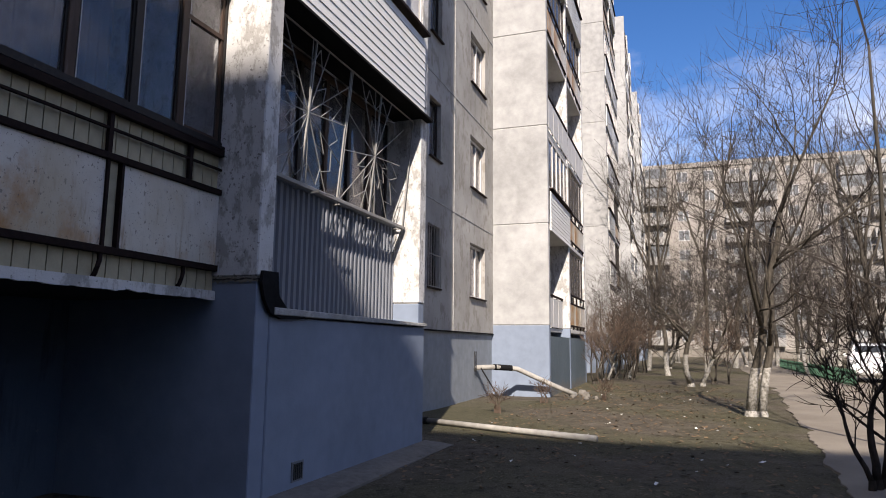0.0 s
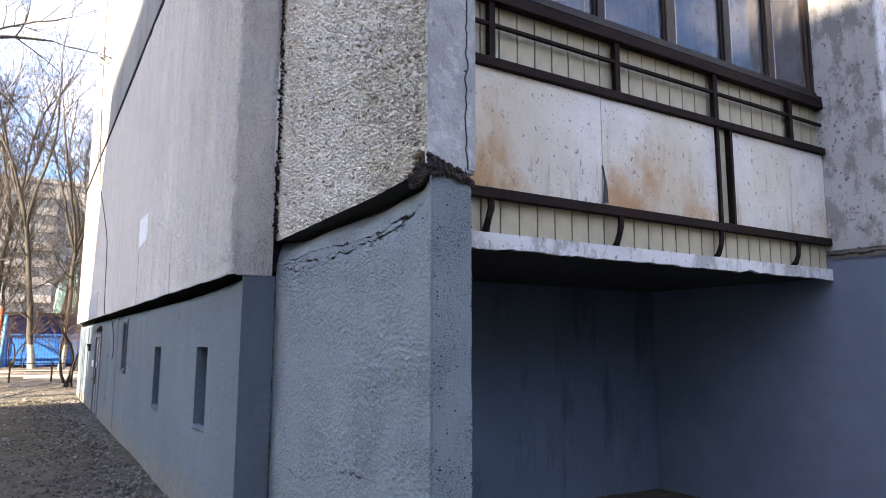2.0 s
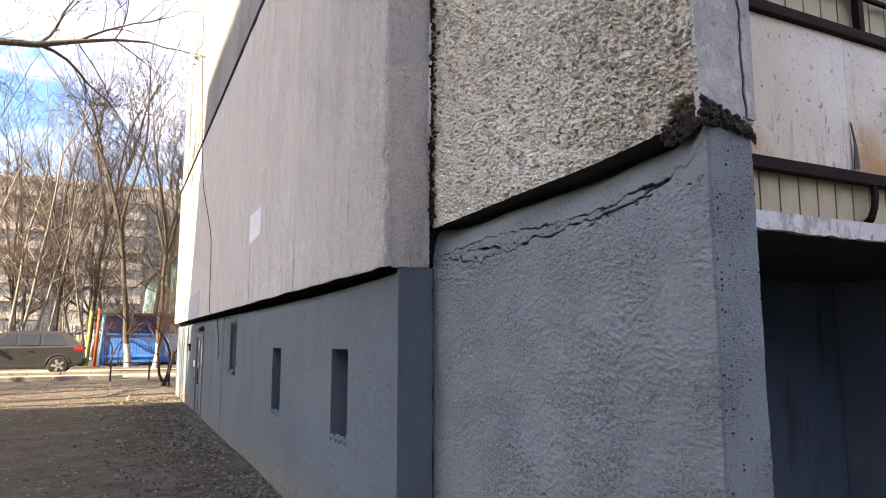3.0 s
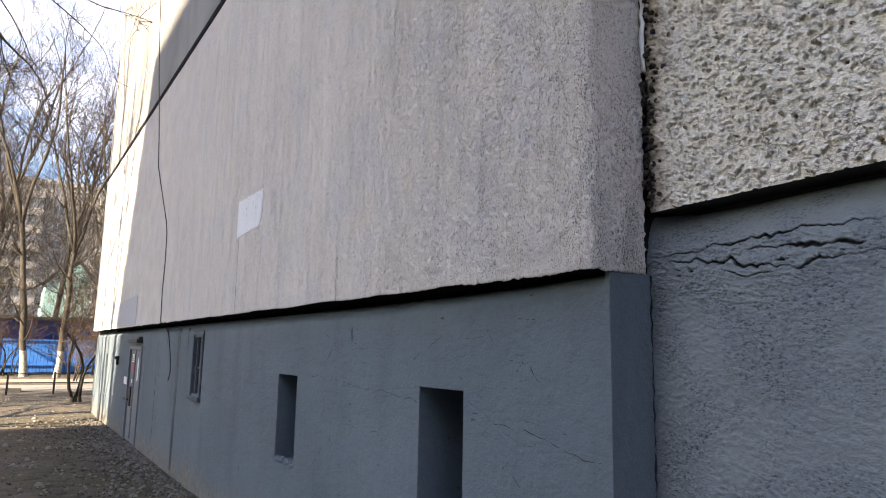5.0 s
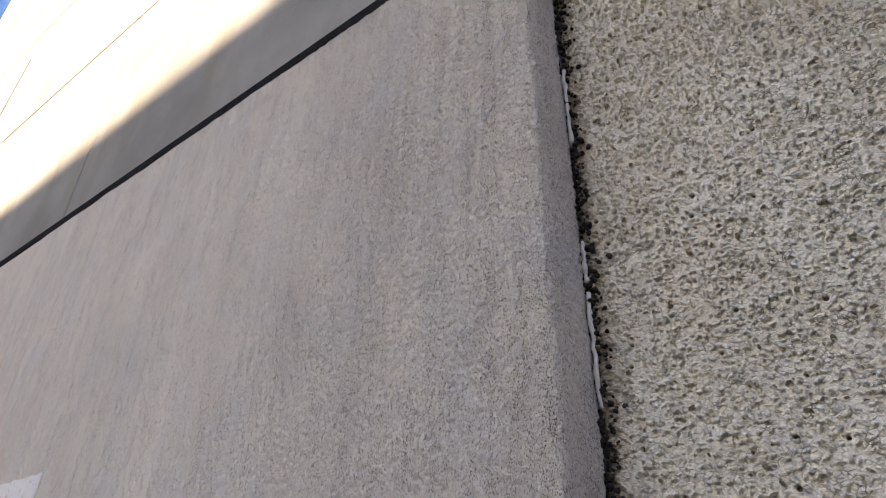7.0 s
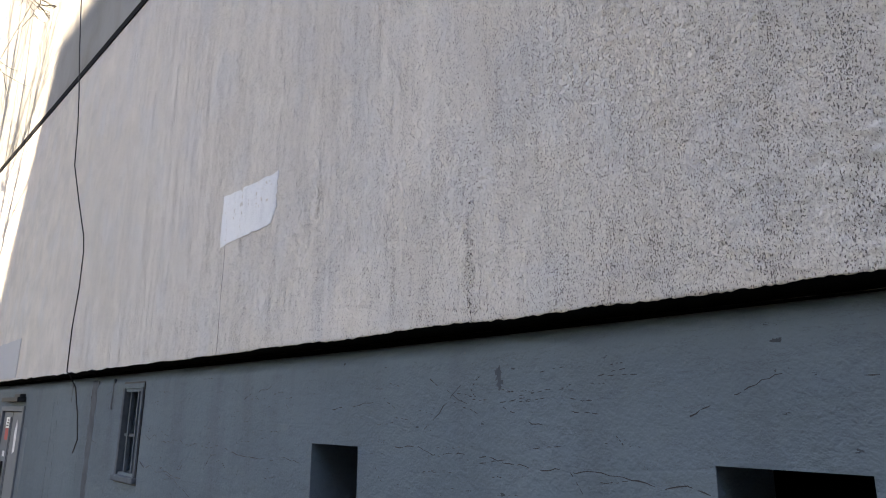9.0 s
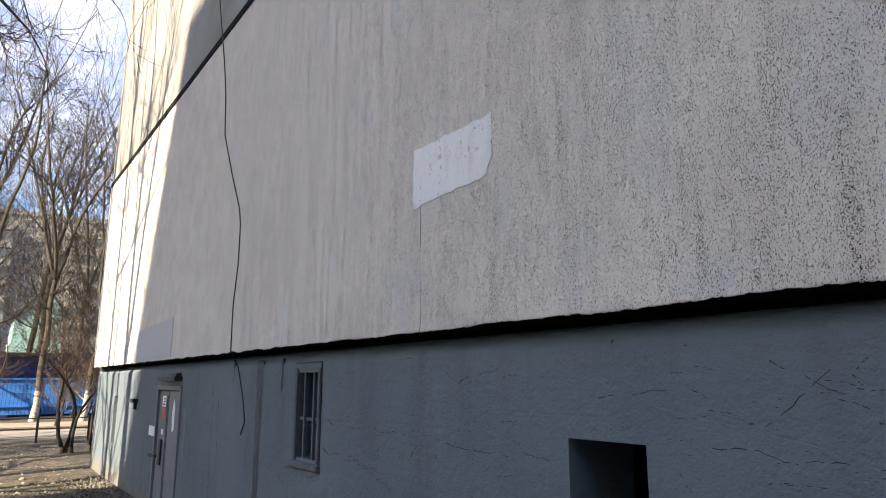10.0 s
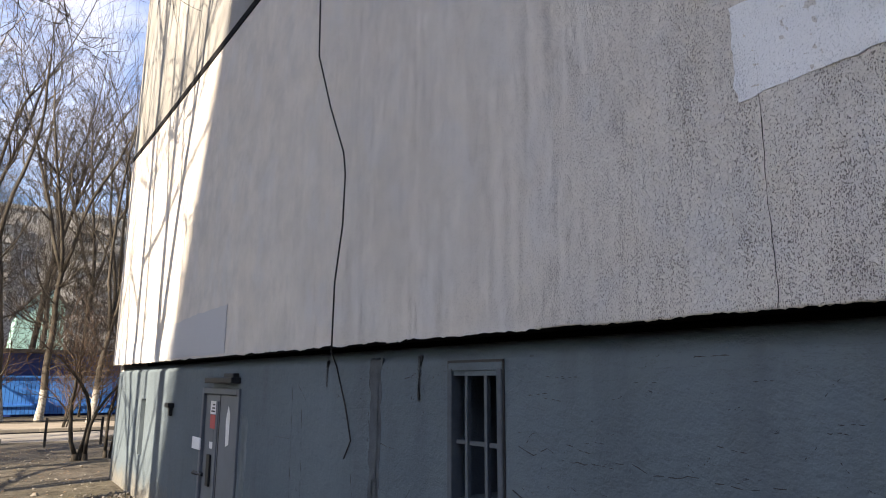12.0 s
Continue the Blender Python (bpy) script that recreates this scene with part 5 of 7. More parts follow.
def siding_balcony(at):
    b = thing("siding_balcony", "enclosed balcony clad in white horizontal siding", "balcony", at, "upper balconies")
    W = 3.47
    for i in range(10):
        z0 = -0.06 + i * 0.112
        part("siding_board", Build().prism([(-1.935, z0), (-1.926, z0 + 0.108), (-1.90, z0 + 0.108), (-1.90, z0)], 0, W, Matrix(((0, 1, 0, 0), (1, 0, 0, 0), (0, 0, 1, 0), (0, 0, 0, 1)))), "siding", b)
    part("cap_rail", Build().box(-0.02, W + 0.02, -2.0, -1.88, 1.12, 1.16), "dark_metal", b)
    part("slab", Build().box(0, W, -1.9, 0.2, -0.02, 0.08), "white_trim", b)
    part("window_frame", Build().box(0, W, -1.87, -1.81, 1.16, 1.24).box(0, W, -1.87, -1.81, 2.62, 2.72), "white_trim", b)
    for i in range(6):
        part("mullion", Build().box(max(0, W * i / 5 - 0.03), min(W, W * i / 5 + 0.03), -1.87, -1.81, 1.24, 2.62), "white_trim", b)
    for i in range(5):
        g = part("pane", Build().box(W * i / 5 + 0.03, W * (i + 1) / 5 - 0.03, -1.845, -1.84, 1.24, 2.62), "glass", b)
        g.visible_shadow = False
    return b


def rail_balcony(at):
    b = thing("rail_balcony", "weathered balcony with painted sheets and dark steel rails", "balcony", at, "upper balconies")
    W = BAL_W
    part("slab", Build().box(0, W, -1.5, 0.2, -0.02, 0.1), "white_trim", b, bevel=0.01)
    for z0, z1 in ((0.2, 0.25), (0.92, 0.97), (1.2, 1.26)):
        part("rail", Build().box(0, W, -1.53, -1.49, z0, z1), "dark_metal", b)
    for i in range(3):
        part("panel", Build().box(W * i / 3 + 0.02, W * (i + 1) / 3 - 0.02, -1.52, -1.505, 0.25, 0.92), "rust_panel", b)
    for i in range(5):
        part("post", Build().box(W * i / 4 * 0.98, W * i / 4 * 0.98 + 0.04, -1.5, -1.46, 0.1, 1.2), "dark_metal", b)
    for i in range(6):
        part("mullion", Build().box(max(0, W * i / 5 - 0.03), min(W, W * i / 5 + 0.03), -1.45, -1.39, 1.26, 2.72), "dark_wood", b)
    for i in range(5):
        g = part("pane", Build().box(W * i / 5 + 0.03, W * (i + 1) / 5 - 0.03, -1.425, -1.42, 1.26, 2.72), "glass", b)
        g.visible_shadow = False
    return b


def open_balcony(at):
    b = thing("open_balcony", "open balcony with pale sheets on dark steel posts", "balcony", at, "upper balconies")
    W = BAL_W
    part("slab", Build().box(0, W, -1.62, 0.2, -0.02, 0.1), "white_trim", b, bevel=0.01)
    for i in range(4):
        part("panel", Build().box(W * i / 4 + 0.02, W * (i + 1) / 4 - 0.02, -1.66, -1.64, 0.12, 0.98), "white_trim", b)
    part("rail", Build().box(0, W, -1.68, -1.63, 1.02, 1.08), "dark_metal", b)
    for i in range(5):
        part("post", Build().box(W * i / 4 * 0.98, W * i / 4 * 0.98 + 0.04, -1.64, -1.6, 0.1, 1.05), "dark_metal", b)
    part("door_leaf", Build().box(1.0, 1.8, 0.15, 0.2, 0.1, 2.2), "dark_wood", b)
    return b


random.seed(21)
protos = [siding_balcony((4.1, 0, 4.55)), rail_balcony((0.49, 0, 4.55)), open_balcony((17.49, 0, 1.72))]
tagged(protos[0], "balcony with white horizontal siding above the barred balcony")
for s in range(5):
    for c, dx in enumerate((0.49, 4.1)):
        for f in range(9):
            if s == 0 and f < 2 or (s == 1 and c == 0 and f == 0):
                continue
            kind = random.choice((0, 0, 0, 1, 2))
            copy_thing(protos[kind], pose(s * PERIOD + dx, (0.0, -0.36, -0.22)[kind], 1.72 + f * STOREY))

# ---- facade windows ----


def facade_window(w, at, bars=False):
    b = thing("window", "timber window in a deep concrete reveal", "window", at, "facade windows", "structure")
    h = 1.36
    k = Build()
    t = 0.06
    for q in ((0, t, 0, h), (w - t, w, 0, h), (t, w - t, 0, t), (t, w - t, h - t, h)):
        k.box(q[0], q[1], 0.10, 0.17, q[2], q[3])
    if w > 1:
        k.box(w * 0.6 - 0.03, w * 0.6 + 0.03, 0.10, 0.17, t, h - t)
    part("window_frame", k, "white_trim" if w > 1 else "dark_wood", b)
    part("window_sill", Build().box(-0.02, w + 0.02, -0.06, 0.1, -0.03, 0.0), "dark_metal", b)
    panes = ((t, w * 0.6 - 0.03), (w * 0.6 + 0.03, w - t)) if w > 1 else ((t, w - t),)
    for x0, x1 in panes:
        g = part("pane", Build().box(x0, x1, 0.135, 0.14, t, h - t), "glass", b)
        g.visible_shadow = False
        part("curtain", Build().box(x0, x1, 0.2, 0.21, t, h - t), "curtain", b)
    if bars:
        for i in range(5):
            part("bar", Build().tube([(w * (i + 0.5) / 5, 0.03, 0), (w * (i + 0.5) / 5, 0.03, h)], 0.012, 5), "grille", b)
        for zz in (0.4, 0.9):
            part("bar", Build().tube([(0, 0.03, zz), (w, 0.03, zz)], 0.012, 5), "grille", b)
    return b


wide = facade_window(1.38, (15.05, FACADE_Y, 2.48))
slim = facade_window(0.75, (12.05, FACADE_Y, 2.49))
for s in range(5):
    for f in range(9):
        if s or f:
            copy_thing(wide, pose(s * PERIOD + 15.05, FACADE_Y, 2.48 + f * STOREY))
            copy_thing(slim, pose(s * PERIOD + 12.05, FACADE_Y, 2.49 + f * STOREY))
bars = thing("window_grille", "white painted bars over a ground-floor window", "grille", (12.05, FACADE_Y - 0.03, 2.49))
for i in range(6):
    part("bar", Build().tube([(0.75 * i / 5, 0, 0), (0.75 * i / 5, 0, 1.36)], 0.011, 5), "grille", bars)
for zz in (0.02, 0.7, 1.34):
    part("bar", Build().tube([(0, 0, zz), (0.75, 0, zz)], 0.011, 5), "grille", bars)
for s in range(5):
    for f in range(9):
        for x0, x1 in ((7.82, 13.75), (13.79, PERIOD + 0.26)):
            structure("trim", Build().box(s * PERIOD + x0, s * PERIOD + x1, FACADE_Y - 0.012, FACADE_Y + 0.05, PLINTH + f * STOREY + STOREY - 0.05, PLINTH + f * STOREY + STOREY - 0.02), "grey_mortar", "thin horizontal panel joint", category="joint") if f < 8 else None
    structure("trim", Build().box(s * PERIOD + 13.74, s * PERIOD + 13.80, FACADE_Y - 0.014, FACADE_Y + 0.05, PLINTH + 0.01, z), "grey_mortar", "vertical panel joint", category="joint")
    structure("trim", Build().box(s * PERIOD + 7.82, s * PERIOD + PERIOD + 0.26, FACADE_Y - 0.02, FACADE_Y + 0.06, PLINTH - 0.02, PLINTH + 0.008), "felt_and_shade", "dark drip joint above the plinth", category="joint")

# ---- details of the gable ----
def jag(y0, z0, y1, z1, n, amp, seed):
    rs = random.Random(seed)
    w1, w2 = [rs.uniform(-1, 1) for _ in range(n // 3 + 3)], [rs.uniform(-1, 1) for _ in range(n + 1)]
    pts = []
    for i in range(n + 1):
        j, f = i // 3, (i % 3) / 3
        w = w1[j] * (1 - f) + w1[j + 1] * f
        pts.append((y0 + (y1 - y0) * i / n + 0.3 * amp * w2[i], z0 + (z1 - z0) * i / n + amp * w + 0.22 * amp * w2[i]))
    return pts


def crack(name, line, x, r, label, mat="black"):
    c = thing(name, label, "crack", (0, 0, 0), kind="structure")
    rs = random.Random(len(line))
    part("gap", Build().tube([(x, y, zz) for y, zz in line], [r * rs.uniform(0.1, 1.1) for _ in line], 5), mat, c)
    return c


for i, (a, amp) in enumerate((((-0.9, 0.62, -1.15, 0.60, 5), 0.01), ((0.62, 0.50, 0.66, 0.80, 4), 0.01), ((0.05, 0.98, 0.80, 1.09, 12), 0.012), ((1.2, 1.10, 2.5, 1.16, 18), 0.014), ((3.2, 1.06, 5.2, 1.12, 24), 0.02), ((1.0, 1.40, 1.25, 1.30, 5), 0.01), ((2.1, 1.32, 2.3, 1.42, 5), 0.01), ((4.4, 0.80, 4.9, 0.95, 8), 0.02), ((3.5, 1.42, 3.8, 1.36, 5), 0.01), ((7.4, 0.25, 7.45, 1.2, 10), 0.012), ((2.3, 0.75, 2.45, 0.62, 4), 0.01), ((6.5, 1.05, 6.5, 1.4, 5), 0.008), ((1.75, 1.25, 1.95, 1.32, 4), 0.008), ((2.65, 1.33, 2.95, 1.30, 5), 0.006), ((0.35, 1.22, 0.42, 1.30, 3), 0.006), ((1.6, 0.92, 1.8, 0.86, 4), 0.008))):
    crack("crack", jag(*a[:4], a[4] * 3, amp, i + 40), 0.0862, 0.0032, "thin crack in the painted plinth", "black")


crack("joint_crack", [(-0.002 + 0.004 * math.sin(i * 2.3), -0.06 + 1.66 * i / 60) for i in range(61)], 0.284, 0.0045, "dark ragged joint between plinth and side wall")
rs = random.Random(88)
for i in range(44):
    y, zz = rs.uniform(0.2, 8.4), rs.uniform(0.15, 1.46)
    if any(h[0] - 0.12 < y < h[1] + 0.12 for h in (HOLE_NEAR, HOLE_FAR, WINDOW)):
        continue
    a, ln = rs.choice((0.0, 0.1, -0.15, 0.6, -0.7, 1.4)), rs.uniform(0.05, 0.28)
    crack("crack", jag(y, zz, y + ln * math.cos(a), min(1.49, zz + ln * math.sin(a)), 9, 0.008, i + 300), 0.0862, rs.uniform(0.0016, 0.0034), "short scratch in the painted plinth")
for i in range(190):
    y, zz, ln = 0.25 + 4.9 * rs.random() ** 1.2, rs.choice((0.93, 1.02, 1.12, 1.21, 1.30, 1.36, 1.42)) + rs.gauss(0, 0.026), rs.uniform(0.03, 0.13)
    if any(h[0] - 0.12 < y < h[1] + 0.05 for h in (HOLE_NEAR, HOLE_FAR, WINDOW)):
        continue
    a = rs.gauss(0, 0.12) if rs.random() < 0.8 else rs.choice((0.9, -0.8))
    ln = ln if abs(a) < 0.5 else ln * 0.6
    crack("board_mark", jag(y, zz, y + ln * math.cos(a), min(1.49, zz + ln * math.sin(a)), 7, 0.004, i + 500), 0.0858, rs.uniform(0.0012, 0.0028), "short dark board mark in the painted plinth")


def clod(k, c, r, rs):
    """An angular lump."""
    ring = []
    base = len(k.v)
    for a in range(3):
        zz = (-0.6, 0.1, 0.65)[a] * r
        rr = (0.8, 1.0, 0.6)[a] * r
        for s in range(6):
            t = 2 * math.pi * s / 6 + rs.uniform(-0.3, 0.3)
            q = rr * rs.uniform(0.65, 1.2)
            k.v.append((c[0] + q * math.cos(t), c[1] + q * math.sin(t), c[2] + zz * rs.uniform(0.8, 1.3)))
    for a in range(2):
        for s in range(6):
            p, q = base + a * 6 + s, base + a * 6 + (s + 1) % 6
            k.f.append((p, q, q + 6, p + 6))
    k.f.append(tuple(base + s for s in range(5, -1, -1)))
    k.f.append(tuple(base + 12 + s for s in range(6)))


rs = random.Random(3)
k = Build()
for i in range(420):
    t = abs(rs.gauss(0, 0.5))
    if t > 1.3 or (t <= 0.1 and rs.random() < 0.93):
        continue
    y = END_Y + 0.008 + 0.15 * t
    zz = 1.872 - 0.03 * t + rs.gauss(0, 0.018)
    xx = 0.284 + rs.uniform(-0.006, 0.016) if t > 0.1 else 0.268 + rs.uniform(0, 0.22)
    clod(k, (xx, y - (0.012 if t <= 0.1 else 0), zz + 0.012 if t > 0.1 else 1.866 + rs.gauss(0, 0.012)), rs.uniform(0.004, 0.015), rs)
tagged(part("rubble", k, "rubble"), "dark crumbled concrete where the wall corner has broken", "rubble", kind="stuff")
k = Build()
for i in range(460):
    zz = rs.uniform(1.83, 4.6)
    clod(k, (0.263 + rs.uniform(-0.006, 0.012), -0.006 - abs(rs.gauss(0, 0.032)), zz), rs.uniform(0.004, 0.014), rs)
tagged(part("joint_dirt", k, "rubble"), "dark crumbs in the open joint beside the cladding", "rubble", kind="stuff")
k = Build()
for a, b in ((2.33, 2.76), (2.80, 2.98), (3.45, 3.9)):
    n = 14
    k.tube([(0.255 + rs.uniform(-0.004, 0.004), -0.018 + rs.uniform(-0.004, 0.004), a + (b - a) * i / n) for i in range(n + 1)], [rs.uniform(0.006, 0.012) for i in range(n + 1)], 7)
tagged(part("foam_bead", k, "foam", smooth=True), "white mounting foam squeezed out of the joint", "foam", kind="stuff")

# solid black lumps imitate the dark inside small air holes
k = Build()
for i in range(120):
    zz, r = rs.uniform(0.0, 1.8), rs.uniform(0.0016, 0.0052)
    x = 0.305 + min(0.16, abs(rs.gauss(0, 0.035))) if i % 3 else 0.31 + 0.16 * rs.random()
    clod(k, (x, END_Y + 0.004, zz), r, rs)
for i in range(26):
    clod(k, (0.474 + rs.uniform(-0.004, 0.002), END_Y + 0.005, rs.uniform(0.0, 1.8)), rs.uniform(0.002, 0.0055), rs)
tagged(part("air_holes", k, "black"), "black lumps standing in for dark air holes in the painted concrete edge", "hole", kind="stuff")
# peeling plaster strip along the inner edge of the end face
peel = thing("peeling_strip", "peeling strip of plaster along the concrete edge", "plaster", (0, 0, 0), kind="structure")
# the black ribbon draws the shadow line along the plaster's ragged edge
for part_name, mat, grow_by, yf in (("gap", "black", 0.0045, -0.0012), ("plaster", "grey_mortar", 0.0, -0.006)):
    k = Build()
    n = 150
    for i in range(n):
        e = []
        for q in (i, i + 1):
            zz = 1.885 + 2.73 * q / n
            xl = 0.450 + 0.018 * noise.noise(Vector((zz * 4, 2, 0))) + 0.014 * noise.noise(Vector((zz * 17, 5, 0))) + 0.004 * noise.noise(Vector((zz * 60, 5, 2))) - grow_by
            e.append((xl, zz))
        (xa, za), (xb, zb) = e
        y0 = END_Y + yf
        k.quad((xa, y0, za), (0.489, y0, za), (0.489, y0, zb), (xb, y0, zb))
        k.quad((xa, y0, za), (xb, y0, zb), (xb, END_Y + 0.002, zb), (xa, END_Y + 0.002, za))
    part(part_name, k, mat, peel, weld=0.0004)
# rubble surface stands proud; its dark colour imitates a shaded hollow
k = Build()
n, rows = 56, 12
for i in range(n + 1):
    f = i / n
    x = 0.266 + 0.219 * f
    lo = 1.852 - 0.045 * f ** 4
    hi = 1.876 + 0.062 * (1 - f) ** 1.7 - 0.03 * f ** 4 + 0.016 * abs(noise.noise(Vector((x * 30, 1, 0)))) + 0.006 * noise.noise(Vector((x * 90, 4, 0)))
    for r in range(rows + 1):
        u = r / rows
        zz = lo + (hi - lo) * u
        k.v.append((x, END_Y - 0.002 - math.sin(math.pi * u) * (0.004 + 0.012 * abs(noise.noise(Vector((x * 60, zz * 60, 3))))), zz))
w = rows + 1
k.f = [(i * w + r, (i + 1) * w + r, (i + 1) * w + r + 1, i * w + r + 1) for i in range(n) for r in range(rows)]
rr = random.Random(31)
for i in range(90):
    f = 0.84 * rr.random() ** 1.3
    top = 1.874 + 0.058 * (1 - f) ** 1.7 - 0.03 * f ** 4
    clod(k, (0.266 + 0.222 * f, END_Y - rr.uniform(0.0, 0.012), rr.uniform(1.848 - 0.04 * f ** 4, top)), rr.uniform(0.004, 0.013), rr)
part("broken_joint", k, "rubble", peel, weld=0.0004)
for wx in WALL_XS[1:2]:
    joint = thing("ragged_joint", "ragged mortar joint at the foot of the side wall", "joint", (0, 0, 0), kind="structure")
    for part_name, mat, big, off in (("mortar", "kerb", 1.0, 0.0015), ("crumbs", "rubble", 0.22, 0.0035)):
        k = Build()
        run = [(wx - off, -1.43 - 0.45 * i / 40) for i in range(41)] + [(wx - off + 0.235 * i / 24, END_Y - off) for i in range(25)]
        for i in range(len(run) - 1):
            e = []
            for x, y in (run[i], run[i + 1]):
                v = Vector((x * 9, y * 9, off * 900))
                mid = 1.83 + 0.016 * noise.noise(v)
                hh = big * (0.012 + 0.07 * abs(noise.noise(v * 2.3)) + 0.02 * abs(noise.noise(v * 7)))
                e.append((x, y, mid - hh, mid + hh * 0.8))
            (xa, ya, la, ha), (xb, yb, lb, hb) = e
            k.quad((xa, ya, la), (xb, yb, lb), (xb, yb, hb), (xa, ya, ha))
        p = part(part_name, k, mat, joint, weld=0.0004)
        p.modifiers.new("thickness", "SOLIDIFY").thickness = 0.002
# crumbling seam along the inner edge of the end face
k = Build()
for i in range(90):
    zz = 1.87 + 2.75 * rs.random()
    clod(k, (0.452 + 0.016 * noise.noise(Vector((zz * 3, 2, 0))) + rs.gauss(0, 0.004), END_Y + 0.002, zz), rs.uniform(0.002, 0.0065), rs)
tagged(part("edge_crumbs", k, "rubble"), "ragged crumbling seam along the concrete edge", "rubble", kind="stuff")


def patch(name, label, pts, x, mat, rough=0.008, steps=14):
    """A thin patch of paint with uneven edges; pts are y, z corners."""
    p = thing(name, label, "paint patch", (0, 0, 0), kind="structure")
    rr = random.Random(len(pts) + int(pts[0][0] * 100))
    ring = []
    for (ya, za), (yb, zb) in zip(pts, pts[1:] + pts[:1]):
        for i in range(steps):
            t = i / steps
            ring.append((ya + (yb - ya) * t + rr.uniform(-rough, rough), za + (zb - za) * t + rr.uniform(-rough, rough) * 0.9))
    kk = Build()
    n = len(ring)
    kk.v = [(x, y, zz) for y, zz in ring] + [(x + 0.012, y, zz) for y, zz in ring]
    kk.f = [tuple(range(n))] + [(i, (i + 1) % n, (i + 1) % n + n, i + n) for i in range(n)]
    part("paint", kk, mat, p)


patch("paint_patch", "pale painted rectangle covering old writing on the roughcast", [(4.075, 2.545), (4.07, 2.235), (3.47, 2.262), (3.43, 2.345), (3.42, 2.545)], -0.0082, "pale_patch")
patch("paint_patch", "grey-blue painted square near the wall's lower edge", [(14.35, 1.84), (12.3, 1.88), (11.2, 1.86), (10.9, 1.99), (9.9, 2.04), (8.97, 2.05), (8.97, 1.62), (14.35, 1.62)], -0.006, "blue_patch")
for y, w, z0, z1 in ((6.36, 0.13, 0.0, 1.515), (5.95, 0.03, 1.3, 1.515), (7.05, 0.02, 1.36, 1.51), (6.39, 0.06, 0.1, 0.85)):
    patch("damp_streak", "dark damp streak running down the plinth", [(y, z1), (y + w, z1), (y + w * 0.9, z0), (y + 0.01, z0)], 0.0835 - 0.0008 * (z1 < 1), "streak", 0.012, 40)
patch("worn_streak", "pale worn streak of paint on the plinth", [(8.50, 1.08), (8.66, 1.10), (8.64, 0.45), (8.54, 0.40)], 0.0836, "worn_blue", 0.014, 30)
patch("damp_spot", "dark chipped spot on the plinth", [(1.955, 1.44), (1.93, 1.45), (1.925, 1.385), (1.945, 1.37)], 0.0835, "streak")

# hanging cable
cable = thing("hanging_cable", "thin black cable hanging down the gable", "cable", (0, 0, 0))
hang = [(-0.30, 7.3, 8.4), (-0.30, 7.5, 7.2), (-0.30, 7.35, 6.2), (-0.30, 7.1, 5.3), (-0.30, 6.85, 4.6), (-0.29, 6.66, 4.05)] + [(-0.28, 6.591, 3.736), (-0.25, 6.641, 3.39), (-0.19, 6.576, 3.043), (-0.145, 6.468, 2.73), (-0.13, 6.466, 2.599), (-0.115, 6.511, 2.292), (-0.1, 6.622, 1.969), (-0.084, 6.664, 1.601)] + [(-0.02, 6.80, 1.57), (0.05, 6.86, 1.478), (0.066, 6.757, 1.24), (0.068, 6.68, 1.045), (0.066, 6.76, 0.937)]
part("sheath", Build().tube(hang, 0.0052, 6), "cable", cable, smooth=True)
seam = thing("render_seam", "thin vertical seam in the roughcast", "crack", (0, 0, 0), kind="structure")
part("gap", Build().tube([(-0.0075, 4.0 + rs.uniform(-.006, .006), 1.6 + 0.05 * i) for i in range(19)], [rs.uniform(0.0006, 0.0015) for i in range(19)], 4), "hole_shade", seam)
k = Build()
for i in range(120):
    zz = 1.6 + 0.75 * rs.random() ** 1.3
    clod(k, (-0.006, 1.99 + rs.gauss(0, 0.011) + 0.01 * noise.noise(Vector((zz * 6, 0, 0))), zz), rs.uniform(0.001, 0.0028), rs)
tagged(part("seam_crumbs", k, "rubble"), "dark crumbling vertical seam in the roughcast", "crack", kind="stuff")

crack("plinth_crack", jag(7.62, 1.36, 7.60, 0.15, 26, 0.012, 61), 0.0842, 0.0015, "fine upright crack in the plinth paint")
crack("plinth_crack", jag(5.24, 0.93, 4.55, 0.89, 22, 0.018, 62), 0.0835, 0.0032, "fine level crack beside the barred window")

# barred basement window
y0, y1, z0, z1 = WINDOW
win = thing("window_1", "narrow barred basement window with a weathered painted frame", "window", (0, 0, 0), kind="structure")
f = Build()
for q in ((y0 - 0.012, y0 + 0.022, z0 - 0.02, z1 + 0.02), (y1 - 0.022, y1 + 0.012, z0 - 0.02, z1 + 0.02)):
    f.box(0.07, 0.14, q[0], q[1], q[2], q[3])
part("window_frame", f, "frame_grey", win, "weathered grey timber frame", bevel=0.004)
part("lintel_board", Build().box(0.076, 0.14, y0 - 0.014, y1 + 0.014, z1 + 0.012, z1 + 0.05), "plinth", win, bevel=0.004)
part("window_sill", Build().box(0.05, 0.15, y0 - 0.03, y1 + 0.03, z0 - 0.06, z0 - 0.02), "frame_grey", win, bevel=0.005)
part("gap", Build().box(0.079, 0.084, y0 - 0.02, y1 + 0.02, z1 + 0.05, z1 + 0.062).box(0.079, 0.084, y0 - 0.022, y0 - 0.012, z0 - 0.06, z1 + 0.062).box(0.079, 0.084, y1 + 0.012, y1 + 0.019, z0 - 0.06, z1 + 0.05).box(0.079, 0.084, y0 - 0.03, y1 + 0.03, z0 - 0.072, z0 - 0.06), "black", win, "dark open joint round the frame")
for y in (5.43, 5.575):
    part("bar", Build().box(0.09, 0.11, y - 0.010, y + 0.010, z0 - 0.02, z1 + 0.01), "frame_grey", win)
